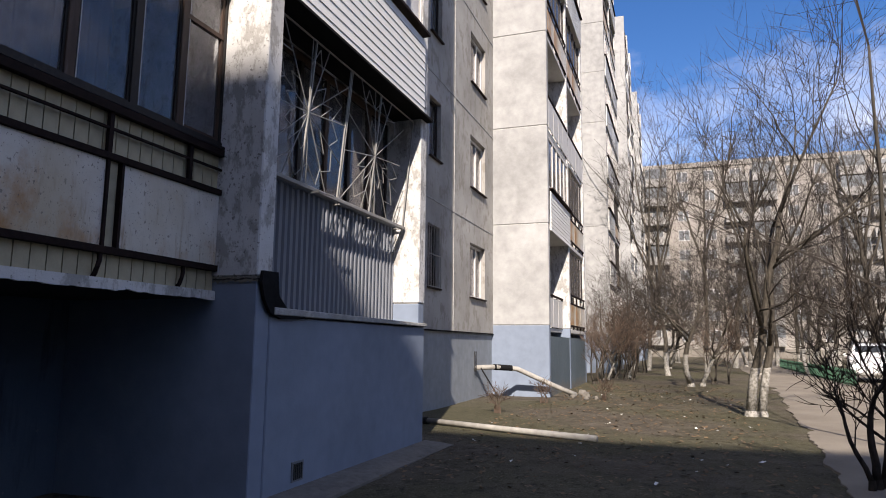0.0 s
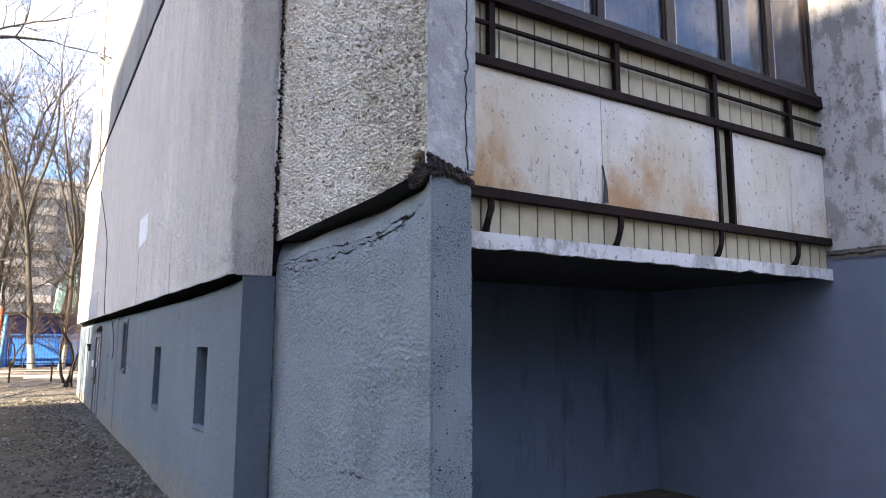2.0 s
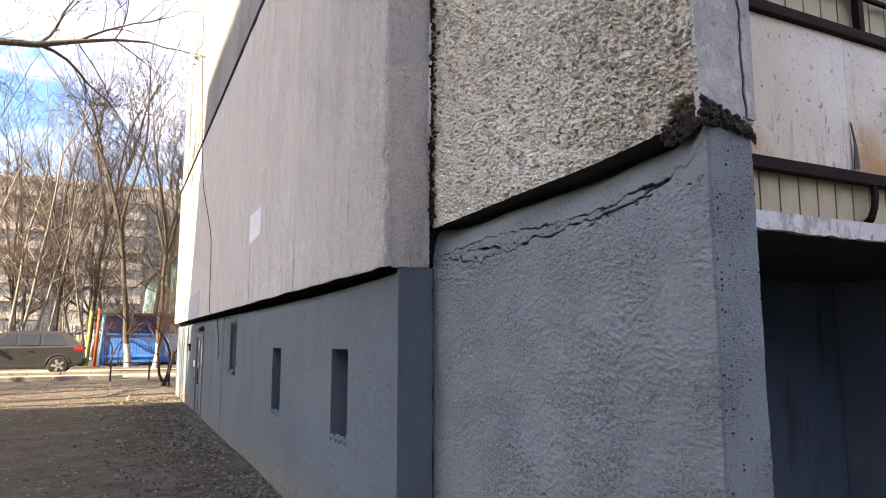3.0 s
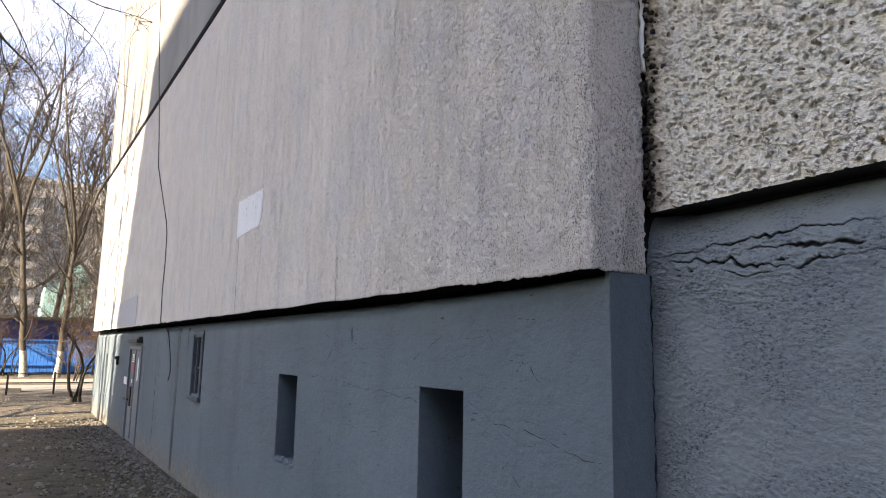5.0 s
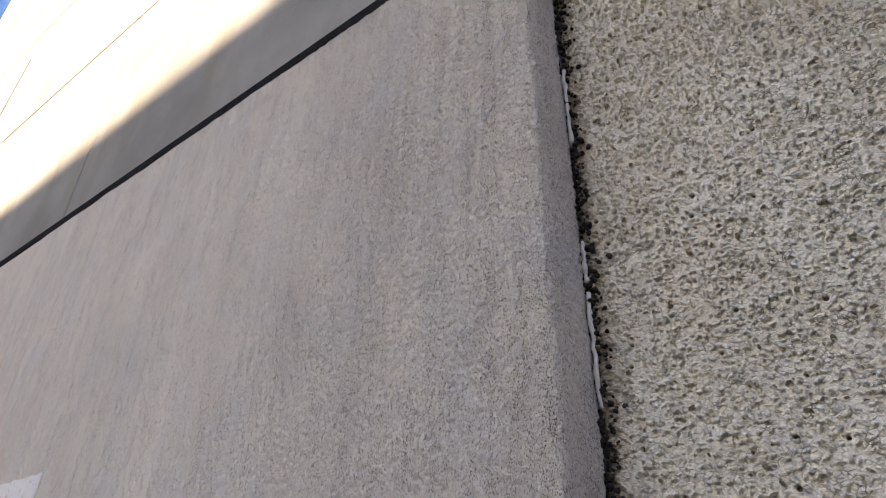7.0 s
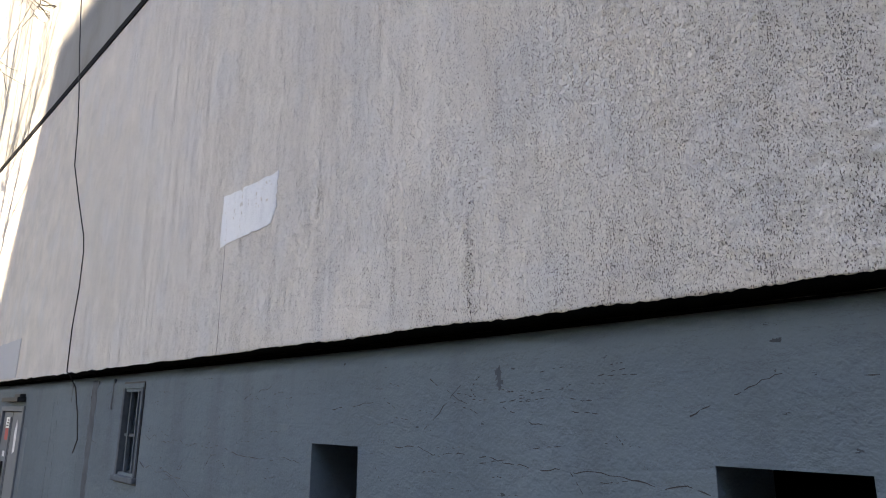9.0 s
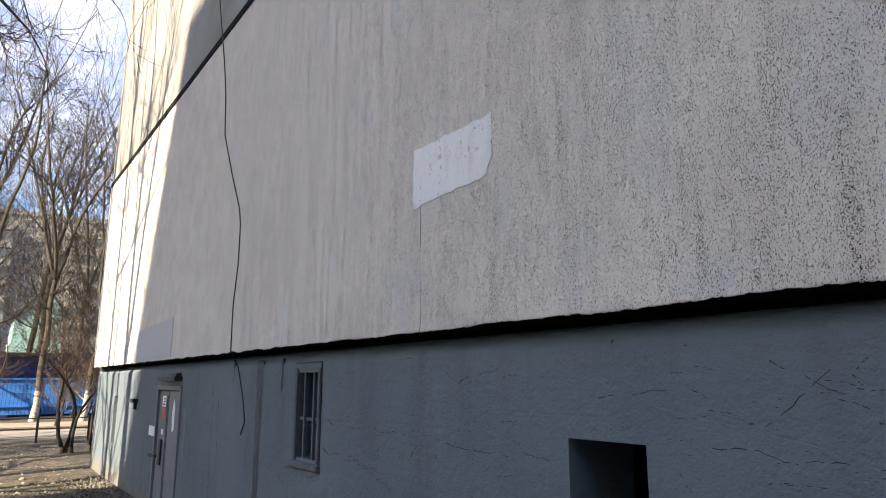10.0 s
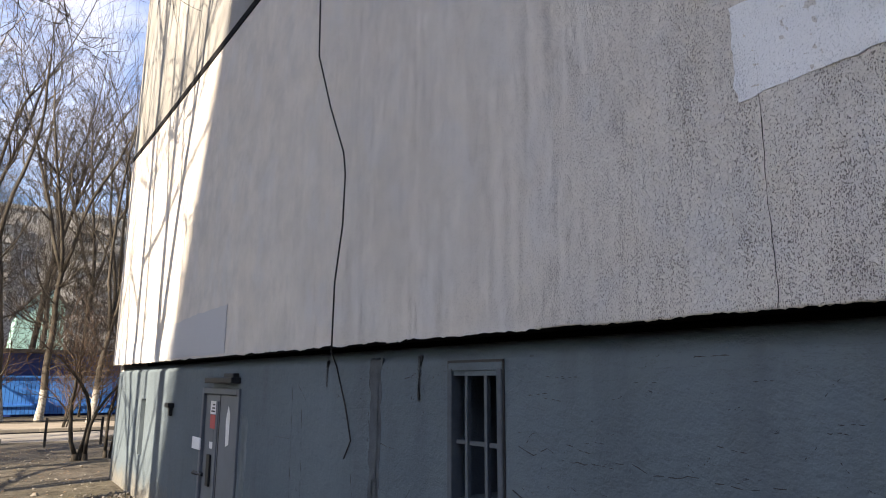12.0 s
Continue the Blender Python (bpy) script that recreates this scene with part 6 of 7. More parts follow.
part("cross_bar", Build().box(0.102, 0.114, y0 + 0.022, y1 - 0.022, 1.105, 1.125), "frame_grey", win)
# black sheet added behind the bars for the dark interior
part("pane", Build().box(0.38, 0.385, y0, y1, z0, z1), "hole_shade", win, "black sheet standing in for the dark window interior")
for h in (HOLE_NEAR, HOLE_FAR):
    s = thing("vent_sill", "rough cement sill of a plinth opening", "sill", (0, 0, 0), kind="structure")
    kk = Build()
    for i in range(7):
        clod(kk, (0.10 + 0.01 * (i % 2), h[0] + 0.03 + (h[1] - h[0] - 0.06) * i / 6, h[2] + 0.002), 0.03, rs)
    part("cement", kk, "plinth", s)

# steel door with notices
y0, y1, _, z1 = DOOR
door = thing("door_1", "grey painted double steel door with paper notices and a padlocked bar", "door", (0, 0, 0), kind="structure")
mid = 9.30
for a, b in ((y0 + 0.03, mid - 0.006), (mid + 0.006, y1 - 0.03)):
    lf = part("door_leaf", Build().box(0.095, 0.13, a, b, GROUND, z1 - 0.06), "grey_door", door, bevel=0.006)
    part("stiffener", Build().box(0.086, 0.096, a + 0.03, a + 0.07, GROUND + 0.05, z1 - 0.12), "grey_door", lf)
for q in ((y0 - 0.03, y0 + 0.03, GROUND, z1), (y1 - 0.03, y1 + 0.03, GROUND, z1), (y0 + 0.03, y1 - 0.03, z1 - 0.055, z1)):
    part("door_frame", Build().box(0.066, 0.15, *q), "grey_door", door, bevel=0.005)
part("hood", Build().box(0.0, 0.15, y0 + 0.0, y1 - 0.25, z1 + 0.045, z1 + 0.095).box(0.03, 0.12, y0 + 0.05, y0 + 0.3, z1 + 0.095, z1 + 0.13), "black", door, "dark rain hood", bevel=0.006)
part("gap", Build().box(0.092, 0.0945, mid - 0.006, mid + 0.006, GROUND, z1 - 0.06), "black", door)
part("lock_plate", Build().box(0.072, 0.092, 9.46, 9.55, 0.44, 0.72), "black", door, bevel=0.004)
part("door_handle", Build().tube([(0.085, 9.84, 0.50), (0.045, 9.84, 0.50), (0.045, 9.75, 0.50), (0.085, 9.75, 0.50)], 0.012, 6).tube([(0.09, 9.70, 0.52), (0.06, 9.9, 0.52)], 0.02, 6), "black", door)
for a, b, c, d, m in ((9.42, 9.58, 1.08, 1.20, "paper"), (9.42, 9.57, 0.95, 1.075, "red_paper"), (9.45, 9.56, 0.83, 0.94, "grey_door"), (9.46, 9.55, 0.77, 0.83, "paper")):
    part("notice", Build().box(0.0915, 0.0935, a, b, c, d), m, door, "faded notice")
for i in range(3):
    part("notice_line", Build().box(0.0905, 0.0912, 9.44, 9.55 - 0.02 * i, 1.10 + 0.03 * i, 1.113 + 0.03 * i), "black", door)
part("notice", Build().prism([(9.00, 0.84), (9.08, 0.82), (9.10, 1.05), (9.05, 1.17), (9.0, 1.1)], 0.0905, 0.0925, Matrix(((0, 1, 0, 0), (1, 0, 0, 0), (0, 0, 1, 0), (0, 0, 0, 1)))), "paper", door, "torn white notice")
part("name_plate", Build().box(0.05, 0.064, 9.72, 9.98, 0.74, 0.85), "paper", door, "blank white plate", bevel=0.003)
# small fittings at the far corner
fit = thing("wall_bracket", "small dark steel bracket on the plinth", "bracket", (0, 0, 0))
part("plate", Build().box(0.02, 0.085, 10.92, 11.08, 1.09, 1.14).box(0.05, 0.085, 10.97, 11.03, 1.0, 1.09), "black", fit)
slot = thing("slot_liner", "dark boarded slot in the plinth", "vent", (0, 0, 0), kind="structure")
part("board", Build().box(0.14, 0.16, SLOT[0], SLOT[1], SLOT[2], SLOT[3]), "grey_door", slot)
vent = thing("air_vent", "small rusty air vent low on the blue wall", "vent", (4.62, END_Y, 0.14))
part("vent_frame", Build().box(-0.10, 0.10, -0.012, 0, -0.09, 0.09), "grey_door", vent, bevel=0.004)
for i in range(5):
    part("slat", Build().box(-0.075 + i * 0.032, -0.06 + i * 0.032, -0.02, -0.012, -0.07, 0.07), "black", vent)

# ---- yard, roads and plants ----


def drive():
    """Asphalt drive, its edge broken and half buried in the earth."""
    k = Build()
    ctrl = [(3.0, -6.3), (7.4, -6.75), (24.0, -8.1), (90.0, -10.0)]
    xs = [3.0 + 0.12 * i for i in range(250)] + [33.0 + 3.0 * i for i in range(20)]
    edge = []
    for x in xs:
        (x0, y0), (x1, y1) = next((a, b) for a, b in zip(ctrl, ctrl[1:]) if x <= b[0])
        y = y0 + (y1 - y0) * (x - x0) / (x1 - x0)
        edge.append(y + 0.22 * noise.noise(Vector((x * 0.8, 1, 0))) + 0.09 * noise.noise(Vector((x * 3.1, 4, 0))) + 0.04 * noise.noise(Vector((x * 9, 7, 0))))
    for (xa, ya), (xb, yb) in zip(zip(xs, edge), list(zip(xs, edge))[1:]):
        fa, fb = -13.0 - 0.03 * xa, -13.0 - 0.03 * xb
        k.quad((xa, fa, GROUND + 0.03), (xb, fb, GROUND + 0.03), (xb, yb - 0.5, GROUND + 0.034), (xa, ya - 0.5, GROUND + 0.034))
        k.quad((xa, ya - 0.5, GROUND + 0.034), (xb, yb - 0.5, GROUND + 0.034), (xb, yb, GROUND + 0.02), (xa, ya, GROUND + 0.02))
        k.quad((xa, ya, GROUND + 0.02), (xb, yb, GROUND + 0.02), (xb, yb + 0.03, GROUND - 0.1), (xa, ya + 0.03, GROUND - 0.1))
    return structure("road", k, "asphalt", "worn dusty asphalt drive with a broken edge", category="road")


drive()
structure("pavement", Build().box(-40, 40, 21.4, 24.6, GROUND - 0.2, GROUND + 0.03), "path", "pale dusty concrete footpath", category="path")
structure("road_far", Build().box(-60, 60, 24.8, 29.5, GROUND - 0.2, GROUND + 0.01), "asphalt", "dusty asphalt lane with parked cars", category="road")
for y in (21.25, 24.65):
    x = -20.0
    while x < 12:
        if not (y < 22 and -1.8 < x < 0.5):
            structure("kerb", Build().box(x, x + 0.98, y, y + 0.14, GROUND - 0.2, GROUND + 0.13), "kerb", "weathered concrete kerb stone", bevel=0.012, category="kerb")
        x += 1.0
structure("apron", Build().prism([(0, 0.01), (0.2, 0.0), (0.40, -0.03), (0.42, -0.2), (0, -0.2)], 4.1, 7.9, Matrix(((0, 1, 0, 0), (-1, 0, 0, END_Y), (0, 0, 1, GROUND + 0.05), (0, 0, 0, 1)))), "stone", "cracked cement apron at the foot of the wall", category="path")


# bare trees
def grow(k, twigs, p, d, length, r, depth, rs, up, wild, kinks=4):
    """One limb as a tapered, crooked tube, then its side limbs."""
    pts, rad = [Vector(p)], [r]
    d = Vector(d).normalized()
    for i in range(kinks):
        d = (d + Vector((rs.uniform(-wild, wild), rs.uniform(-wild, wild), rs.uniform(-wild, wild) + up))).normalized()
        pts.append(pts[-1] + d * length / kinks)
        rad.append(r * (1 - 0.55 * (i + 1) / kinks))
    if depth <= 0:
        rad[-1] = r * 0.25
    (k if r > 0.022 else twigs).tube(pts, rad, 7 if r > 0.05 else (5 if r > 0.022 else 3), cap=r > 0.022)
    if depth <= 0:
        return
    tall = length > 6.5
    n = 11 if tall else (rs.randint(4, 6) if depth > 1 else rs.randint(4, 7))
    for i in range(n):
        t = rs.uniform(0.3 if tall else 0.25, 1.0) if i else 1.0
        j = min(kinks - 1, int(t * kinks))
        q = pts[j].lerp(pts[j + 1], t * kinks - j)
        axis = (pts[j + 1] - pts[j]).normalized()
        side = Vector((rs.uniform(-1, 1), rs.uniform(-1, 1), rs.uniform(-0.3, 0.7)))
        side = (side - axis * side.dot(axis)).normalized()
        a = rs.uniform(0.5, 1.05) if i else 0.25
        nd = axis * math.cos(a) + side * math.sin(a)
        rr = max(0.0055, rad[j] * rs.uniform(0.42, 0.62) * (1.25 if i == 0 else 1))
        grow(k, twigs, q, nd, length * (rs.uniform(0.2, 0.36) if tall and i else rs.uniform(0.5, 0.72)), rr, depth - 1, rs, up, max(wild * 1.15, 0.15), 4 if depth > 1 else 3)


def bare_tree(seed, stems, label, depth=4, up=0.06, wild=0.14, bark="bark", twig="twig", name="bare_tree", group="bare trees"):
    """stems: (foot, lean, length, radius) of each stem."""
    rs = random.Random(seed)
    b = thing(name, label, "tree" if name == "bare_tree" else "shrub", (0, 0, 0), group)
    twigs = Build()
    for foot, lean, length, r in stems:
        k = Build()
        f = Vector(foot)
        k.tube([f + Vector((0, 0, -0.25)), f + Vector((0, 0, 0.02)), f + Vector((0, 0, 0.12))], [r * 1.6, r * 1.35, r * 1.08], 8, cap=False)
        grow(k, twigs, f + Vector((0, 0, 0.1)), lean, length, r, depth, rs, up, wild, 6)
        part("trunk", k, bark, b, "whitewashed lower trunk" if bark == "bark_white" else "", smooth=True)
    part("crown", twigs, twig, b)
    return b


def yard_tree(seed, height, r, lean, leaders, label):
    """A crooked trunk that forks into ascending leaders; leaders: (lean x, lean y, length)."""
    rs = random.Random(seed)
    b = thing("bare_tree", label, "tree", (0, 0, 0), "bare trees")
    k, twigs = Build(), Build()
    pts, rad, n = [Vector((0, 0, -0.25)), Vector((0, 0, 0.03))], [r * 1.6, r * 1.35], 9
    for i in range(1, n + 1):
        z = height * i / n
        pts.append(Vector((lean[0] * z + 0.24 * noise.noise(Vector((z * 0.5, seed, 0))), lean[1] * z + 0.24 * noise.noise(Vector((z * 0.5, 0, seed))), z)))
        rad.append(r * (1.1 - 0.35 * i / n))
    k.tube(pts, rad, 9, cap=False)
    for a, c, length in leaders:
        grow(k, twigs, pts[-1] - Vector((0, 0, 0.05)), (a + lean[0], c + lean[1], 1), length, r * 0.62, 3, rs, 0.05, 0.15, 8)
    for i in range(11):
        j = rs.randint(3, n)
        a = rs.uniform(0, 2 * math.pi)
        grow(k, twigs, pts[j], (math.cos(a), math.sin(a), rs.uniform(0.3, 1.0)), rs.uniform(1.6, 3.2), r * rs.uniform(0.16, 0.26), 3, rs, 0.05, 0.2, 5)
    part("trunk", k, "bark_white", b, "trunk with whitewashed foot", smooth=True)
    part("crown", twigs, "twig", b)
    return b


t_main = bare_tree(4, [((0, 0, 0), (0.03, 0, 1), 4.6, 0.115), ((0.06, -0.24, 0), (-0.02, -0.05, 1), 4.3, 0.10)], "leafless twin-trunk tree with whitewashed trunks beside the drive", 4, 0.05, 0.16, "bark_white")
t_main.matrix_basis = pose(14.1, -6.5, GROUND) @ Matrix.Scale(0.88, 4)
t_bent = bare_tree(9, [((0, 0, 0), (-0.55, 0.35, 1), 3.0, 0.11), ((0.4, -0.4, 0), (0.25, -0.2, 1), 2.6, 0.08)], "crooked leafless fruit tree with whitewashed foot", 4, 0.03, 0.24, "bark_white")
t_bent.matrix_basis = pose(24.3, -5.5, GROUND)
t_tall = yard_tree(15, 5.2, 0.115, (0.03, 0.0), ((0.14, 0.05, 7.4), (-0.24, 0.1, 6.8), (0.02, -0.2, 6.6)), "leafless yard tree with whitewashed foot and ascending leaders")
t_tall.matrix_basis = pose(0.38, 30.4, GROUND)
t_tall_b = yard_tree(27, 6.4, 0.13, (-0.10, 0.02), ((-0.20, 0.05, 7.0), (0.24, -0.06, 7.2), (0.0, 0.2, 6.6)), "leafless yard tree with pale leaning trunk and two leaders")
t_tall_b.matrix_basis = pose(-0.75, 31.4, GROUND)
t_fork = yard_tree(33, 3.1, 0.11, (0.08, 0.0), ((-0.18, 0.0, 7.6), (0.22, 0.05, 7.0), (0.04, 0.2, 6.6)), "leafless yard tree forking low above a whitewashed foot")
t_fork.matrix_basis = pose(1.84, 29.3, GROUND)
shrub = bare_tree(41, [((0.0, 0.0, 0), (-0.30, -0.1, 1), 1.5, 0.045), ((0.08, 0.05, 0), (0.05, 0.1, 1), 1.7, 0.05), ((0.16, -0.05, 0), (0.14, -0.1, 1), 1.6, 0.04), ((0.55, 0.3, 0), (0.03, 0.1, 1), 1.8, 0.035), ((0.62, 0.15, 0), (-0.05, 0.0, 1), 1.6, 0.03)], "leafless gnarled shrub with crooked stems and reddish twigs", 3, 0.10, 0.24, "bark", "twig_red", "bare_shrub", "bare shrubs")
shrub.matrix_basis = pose(-0.05, 17.2, GROUND)
near_shrub = bare_tree(52, [((0, 0, 0), (0.05, 0.10, 1), 0.95, 0.042), ((0.1, -0.1, 0), (0.05, -0.22, 1), 1.1, 0.045), ((-0.08, 0.06, 0), (-0.1, 0.32, 1), 0.8, 0.028), ((0.05, -0.2, 0), (0.1, -0.1, 1), 0.9, 0.03)], "dark gnarled shrub with rough bare stems", 3, 0.08, 0.20, "bark_dark", "bark_dark", "bare_shrub", "bare shrubs")
near_shrub.matrix_basis = pose(6.75, -6.95, GROUND)
t_slim = bare_tree(61, [((0, 0, 0), (0.0, 0.10, 1), 5.5, 0.04)], "slender young leafless tree", 2, 0.10, 0.08, "bark")
t_slim.matrix_basis = pose(9.6, -8.05, GROUND)

def limb_tree():
    """A yard tree beside the wall, one heavy limb reaching level towards it."""
    rs = random.Random(93)
    b = thing("bare_tree", "leafless yard tree with a heavy level limb reaching towards the gable", "tree", (-6.1, 9.9, GROUND), "bare trees")
    k, twigs = Build(), Build()
    k.tube([(0, 0, -0.25), (0, 0, 0.05), (0.03, 0.02, 2.0), (-0.05, 0.05, 4.2), (0.02, 0.02, 6.0)], [0.26, 0.22, 0.17, 0.155, 0.13], 9, cap=False)
    grow(k, twigs, (0.02, 0.02, 5.95), (-0.05, 0.1, 1), 5.0, 0.10, 3, rs, 0.06, 0.12, 6)
    limb = [Vector(p) for p in ((0.0, 0.03, 5.7), (1.1, 0.08, 6.05), (2.3, 0.1, 6.36), (3.3, 0.1, 6.46), (3.9, 0.05, 6.62), (4.5, 0.12, 6.8), (5.1, 0.1, 6.86))]
    k.tube(limb, [0.10, 0.085, 0.072, 0.06, 0.045, 0.03, 0.018], 8)
    for i, d, length, r in ((3, (0.6, 0.1, 1.0), 1.7, 0.030), (3, (1.0, 0.2, -0.28), 1.5, 0.034), (4, (1.0, -0.2, 0.5), 1.6, 0.026), (5, (1.0, 0.1, -0.5), 1.1, 0.016), (6, (1.0, 0.0, 0.05), 0.9, 0.014), (2, (0.3, 0.3, 1.0), 1.5, 0.026), (5, (0.6, -0.3, 0.9), 1.2, 0.016), (2, (0.5, -0.4, -0.9), 1.2, 0.016), (4, (0.5, 0.3, -0.9), 1.3, 0.014)):
        grow(k, twigs, limb[i], d, length, r, 3 if i < 4 else 2, rs, 0.0, 0.24, 6)
    part("trunk", k, "bark_white", b, "trunk with whitewashed foot", smooth=True)
    part("crown", twigs, "twig", b)


limb_tree()
t_sparse = bare_tree(97, [((0, 0, 0), (0.02, 0.0, 1), 11.0, 0.11), ((0.3, 0.25, 0), (0.05, 0.06, 1), 9.5, 0.07)], "slender leafless yard tree with few upswept limbs", 2, 0.08, 0.09, "bark")
t_sparse.matrix_basis = pose(-6.6, 12.3, GROUND)
birch = bare_tree(105, [((0, 0, 0), (0.02, 0.0, 1), 10.0, 0.085), ((0.25, 0.1, 0), (0.13, 0.1, 1), 9.5, 0.075), ((-0.5, 0.1, 0), (-0.06, 0.1, 1), 10.0, 0.08), ((0.9, 0.5, 0), (0.10, 0.0, 1), 8.5, 0.06)], "leafless birch with pale stems and thin reddish twigs", 3, 0.03, 0.10, "birch_bark", "twig_red")
birch.matrix_basis = pose(-5.4, 33.6, GROUND)

random.seed(77)
for proto, x, y, a, s in ((t_sparse, -8.4, 11.0, 200, 1.25), (t_tall_b, -8.6, 14.2, 10, 1.1), (t_fork, -10.5, 16.4, 95, 1.2), (t_tall, -7.6, 17.6, 200, 1.0), (t_fork, -13.0, 18.2, 20, 1.3), (birch, -8.2, 36, 70, 1.0), (t_tall_b, -2.7, 35.8, 150, 1.05), (t_fork, -4.4, 38.6, 60, 1.15), (birch, -3.2, 43, 130, 1.05), (t_fork, 4.0, 37, 200, 1.2), (t_tall, 2.6, 40, 10, 1.15), (t_tall_b, 0.6, 44, 160, 1.2), (t_tall, -9, 33, 250, 1.0), (t_tall_b, -12, 41, 20, 1.1), (t_tall, 6.5, 45, 100, 1.2), (t_fork, -5, 50, 10, 1.4), (t_tall, -16, 52, 77, 1.4), (t_tall_b, 2, 56, 123, 1.4), (t_tall, 9, 60, 200, 1.5), (t_fork, -9, 62, 222, 1.6),
                           (t_main, -3, 46, 30, 1.7), (t_main, -7.5, 54, 220, 1.7), (t_fork, 33, -4.6, 30, 1.0), (t_bent, 30, -3.0, 140, 0.9), (t_tall, 38, -6.5, 220, 1.0), (t_bent, 44, -4.5, 60, 1.1), (t_tall_b, 48, -8.6, 80, 1.1), (t_fork, 40, -3.4, 260, 1.1), (t_main, 36, -8.9, 200, 1.0), (t_tall, 55, -12, 33, 1.2), (t_main, 60, -5, 120, 1.2), (t_tall_b, 52, -18, 310, 1.2), (t_fork, 62, -20, 20, 1.4), (t_main, 66, -11, 45, 1.4), (t_tall, 45, -16, 145, 1.1), (t_bent, 27, -2.2, 15, 0.7), (t_tall, 70, -26, 260, 1.4), (t_main, 72, -16, 275, 1.5), (t_bent, 36, -11.6, 100, 1.2), (t_fork, 44, -11.8, 150, 0.9), (t_main, 50, -13.5, 10, 1.2), (t_bent, 52, -9.6, 220, 1.3), (t_fork, 58, -14.5, 310, 1.0), (t_main, 42, -19, 85, 1.3), (t_bent, 60, -17, 190, 1.4), (t_main, 30, -17, 15, 1.1), (t_fork, 24, -16.5, 75, 1.1)):
    c = copy_thing(proto, pose(x, y, GROUND, 0, 0, a) @ Matrix.Scale(s, 4))
for x, y, a, s in ((27.5, -3.4, 20, 0.9), (29, -2.6, 90, 1.0), (31.5, -3.0, 160, 1.1), (26.5, -6.3, 250, 0.9), (34, -2.8, 30, 1.2), (0.6, 25.2, 60, 0.6), (-1.6, 33, 10, 0.9), (2.4, 32.5, 130, 0.9), (24, -2.2, 300, 0.8), (37, -2.9, 200, 1.2)):
    copy_thing(shrub, pose(x, y, GROUND, 0, 0, a) @ Matrix.Scale(s, 4))

# pipes and pegs by the facade
pipe = thing("fallen_pipe", "long pale pipe lying on the bare earth by the wall", "pipe", (0, 0, 0))
part("tube", Build().tube([(9.95, -1.15, 0.02), (9.5, -2.6, 0.0), (9.05, -4.05, -0.01)], 0.046, 12), "pipe", pipe, smooth=True)
part("flange", Build().tube([(9.99, -1.02, 0.02), (9.95, -1.14, 0.02)], 0.065, 12), "black", pipe)
drain = thing("drain_pipe", "bent grey pipe running from the plinth down to the earth", "pipe", (0, 0, 0))
part("tube", Build().tube([(15.6, -0.25, 0.72), (15.9, -0.75, 0.74), (16.55, -1.15, 0.68), (17.1, -2.0, 0.25), (17.4, -2.55, 0.0)], 0.065, 10), "pipe", drain, smooth=True)
part("wrap", Build().tube([(15.86, -0.7, 0.74), (16.35, -1.03, 0.705)], 0.078, 10), "felt_and_shade", drain)
part("strut", Build().tube([(15.55, -0.45, 0.72), (15.95, -0.8, -0.02)], 0.018, 6), "black", drain)
ladder = thing("pipe_bracket", "small dark steel bracket on the plinth", "bracket", (15.5, FACADE_Y, 0.85))
for x in (-0.06, 0.06):
    part("bar", Build().tube([(x, -0.02, -0.22), (x, -0.02, 0.28)], 0.014, 5), "black", ladder)
for zz in (-0.15, 0.0, 0.15):
    part("rung", Build().tube([(-0.06, -0.02, zz), (0.06, -0.02, zz)], 0.012, 5), "black", ladder)
rs = random.Random(8)
for i in range(8):
    k = Build()
    clod(k, (0, 0, 0), rs.uniform(0.05, 0.14), rs)
    o = part("stone", k, "stone")
    tagged(o, "grey broken stone lying on the earth", "stone", "stones by the wall")
    o.location = (17.3 + rs.uniform(-1.0, 1.2), -2.9 + rs.uniform(-0.7, 0.6), GROUND + 0.03)
dry = bare_tree(71, [((0.03 * i, 0.02 * i, 0), (0.5 * math.cos(i * 2.1), 0.5 * math.sin(i * 2.1), 0.8), 0.3, 0.01) for i in range(6)], "low tuft of dry reddish stalks", 2, 0.05, 0.3, "twig_red", "twig_red", "dry_tuft", "dry tufts")
dry.matrix_basis = pose(16.6, -3.4, GROUND)
copy_thing(dry, pose(15.2, -2.2, GROUND, 0, 0, 80))
copy_thing(dry, pose(12.6, -1.6, GROUND, 0, 0, 200))


def litter(name, label, mat, n, area, size, seed, kind_leaf=True):
    """Many small flat flakes strewn on the earth."""
    rr = random.Random(seed)
    k = Build()
    for i in range(n):
        x, y = rr.uniform(area[0], area[1]), rr.uniform(area[2], area[3])
        s, a = rr.uniform(*size), rr.uniform(0, 6.28)
        zz = ground_height(x, y) + 0.006
        u = Vector((math.cos(a), math.sin(a), rr.uniform(-0.35, 0.35)))
        v = Vector((-math.sin(a), math.cos(a), rr.uniform(-0.35, 0.35))) * rr.uniform(0.45, 0.8)
        c = Vector((x, y, zz + s * 0.25))
        k.quad(c - u * s, c - v * s * 0.7, c + u * s, c + v * s)
    tagged(part(name, k, mat), label, "litter", kind="stuff")


litter("dry_leaves", "dry brown leaves strewn over the earth", "leaf", 3400, (-6.0, 0.06, 0.0, 20.0), (0.012, 0.032), 5)
litter("dry_leaves", "dry brown leaves strewn beside the facade", "leaf", 3000, (5.5, 24.0, -6.6, -1.95), (0.015, 0.05), 6)
litter("pale_scraps", "small pale scraps and leaves on the ground", "paper", 60, (6.0, 22.0, -6.4, -2.0), (0.02, 0.05), 7)
k = Build()
rs = random.Random(19)
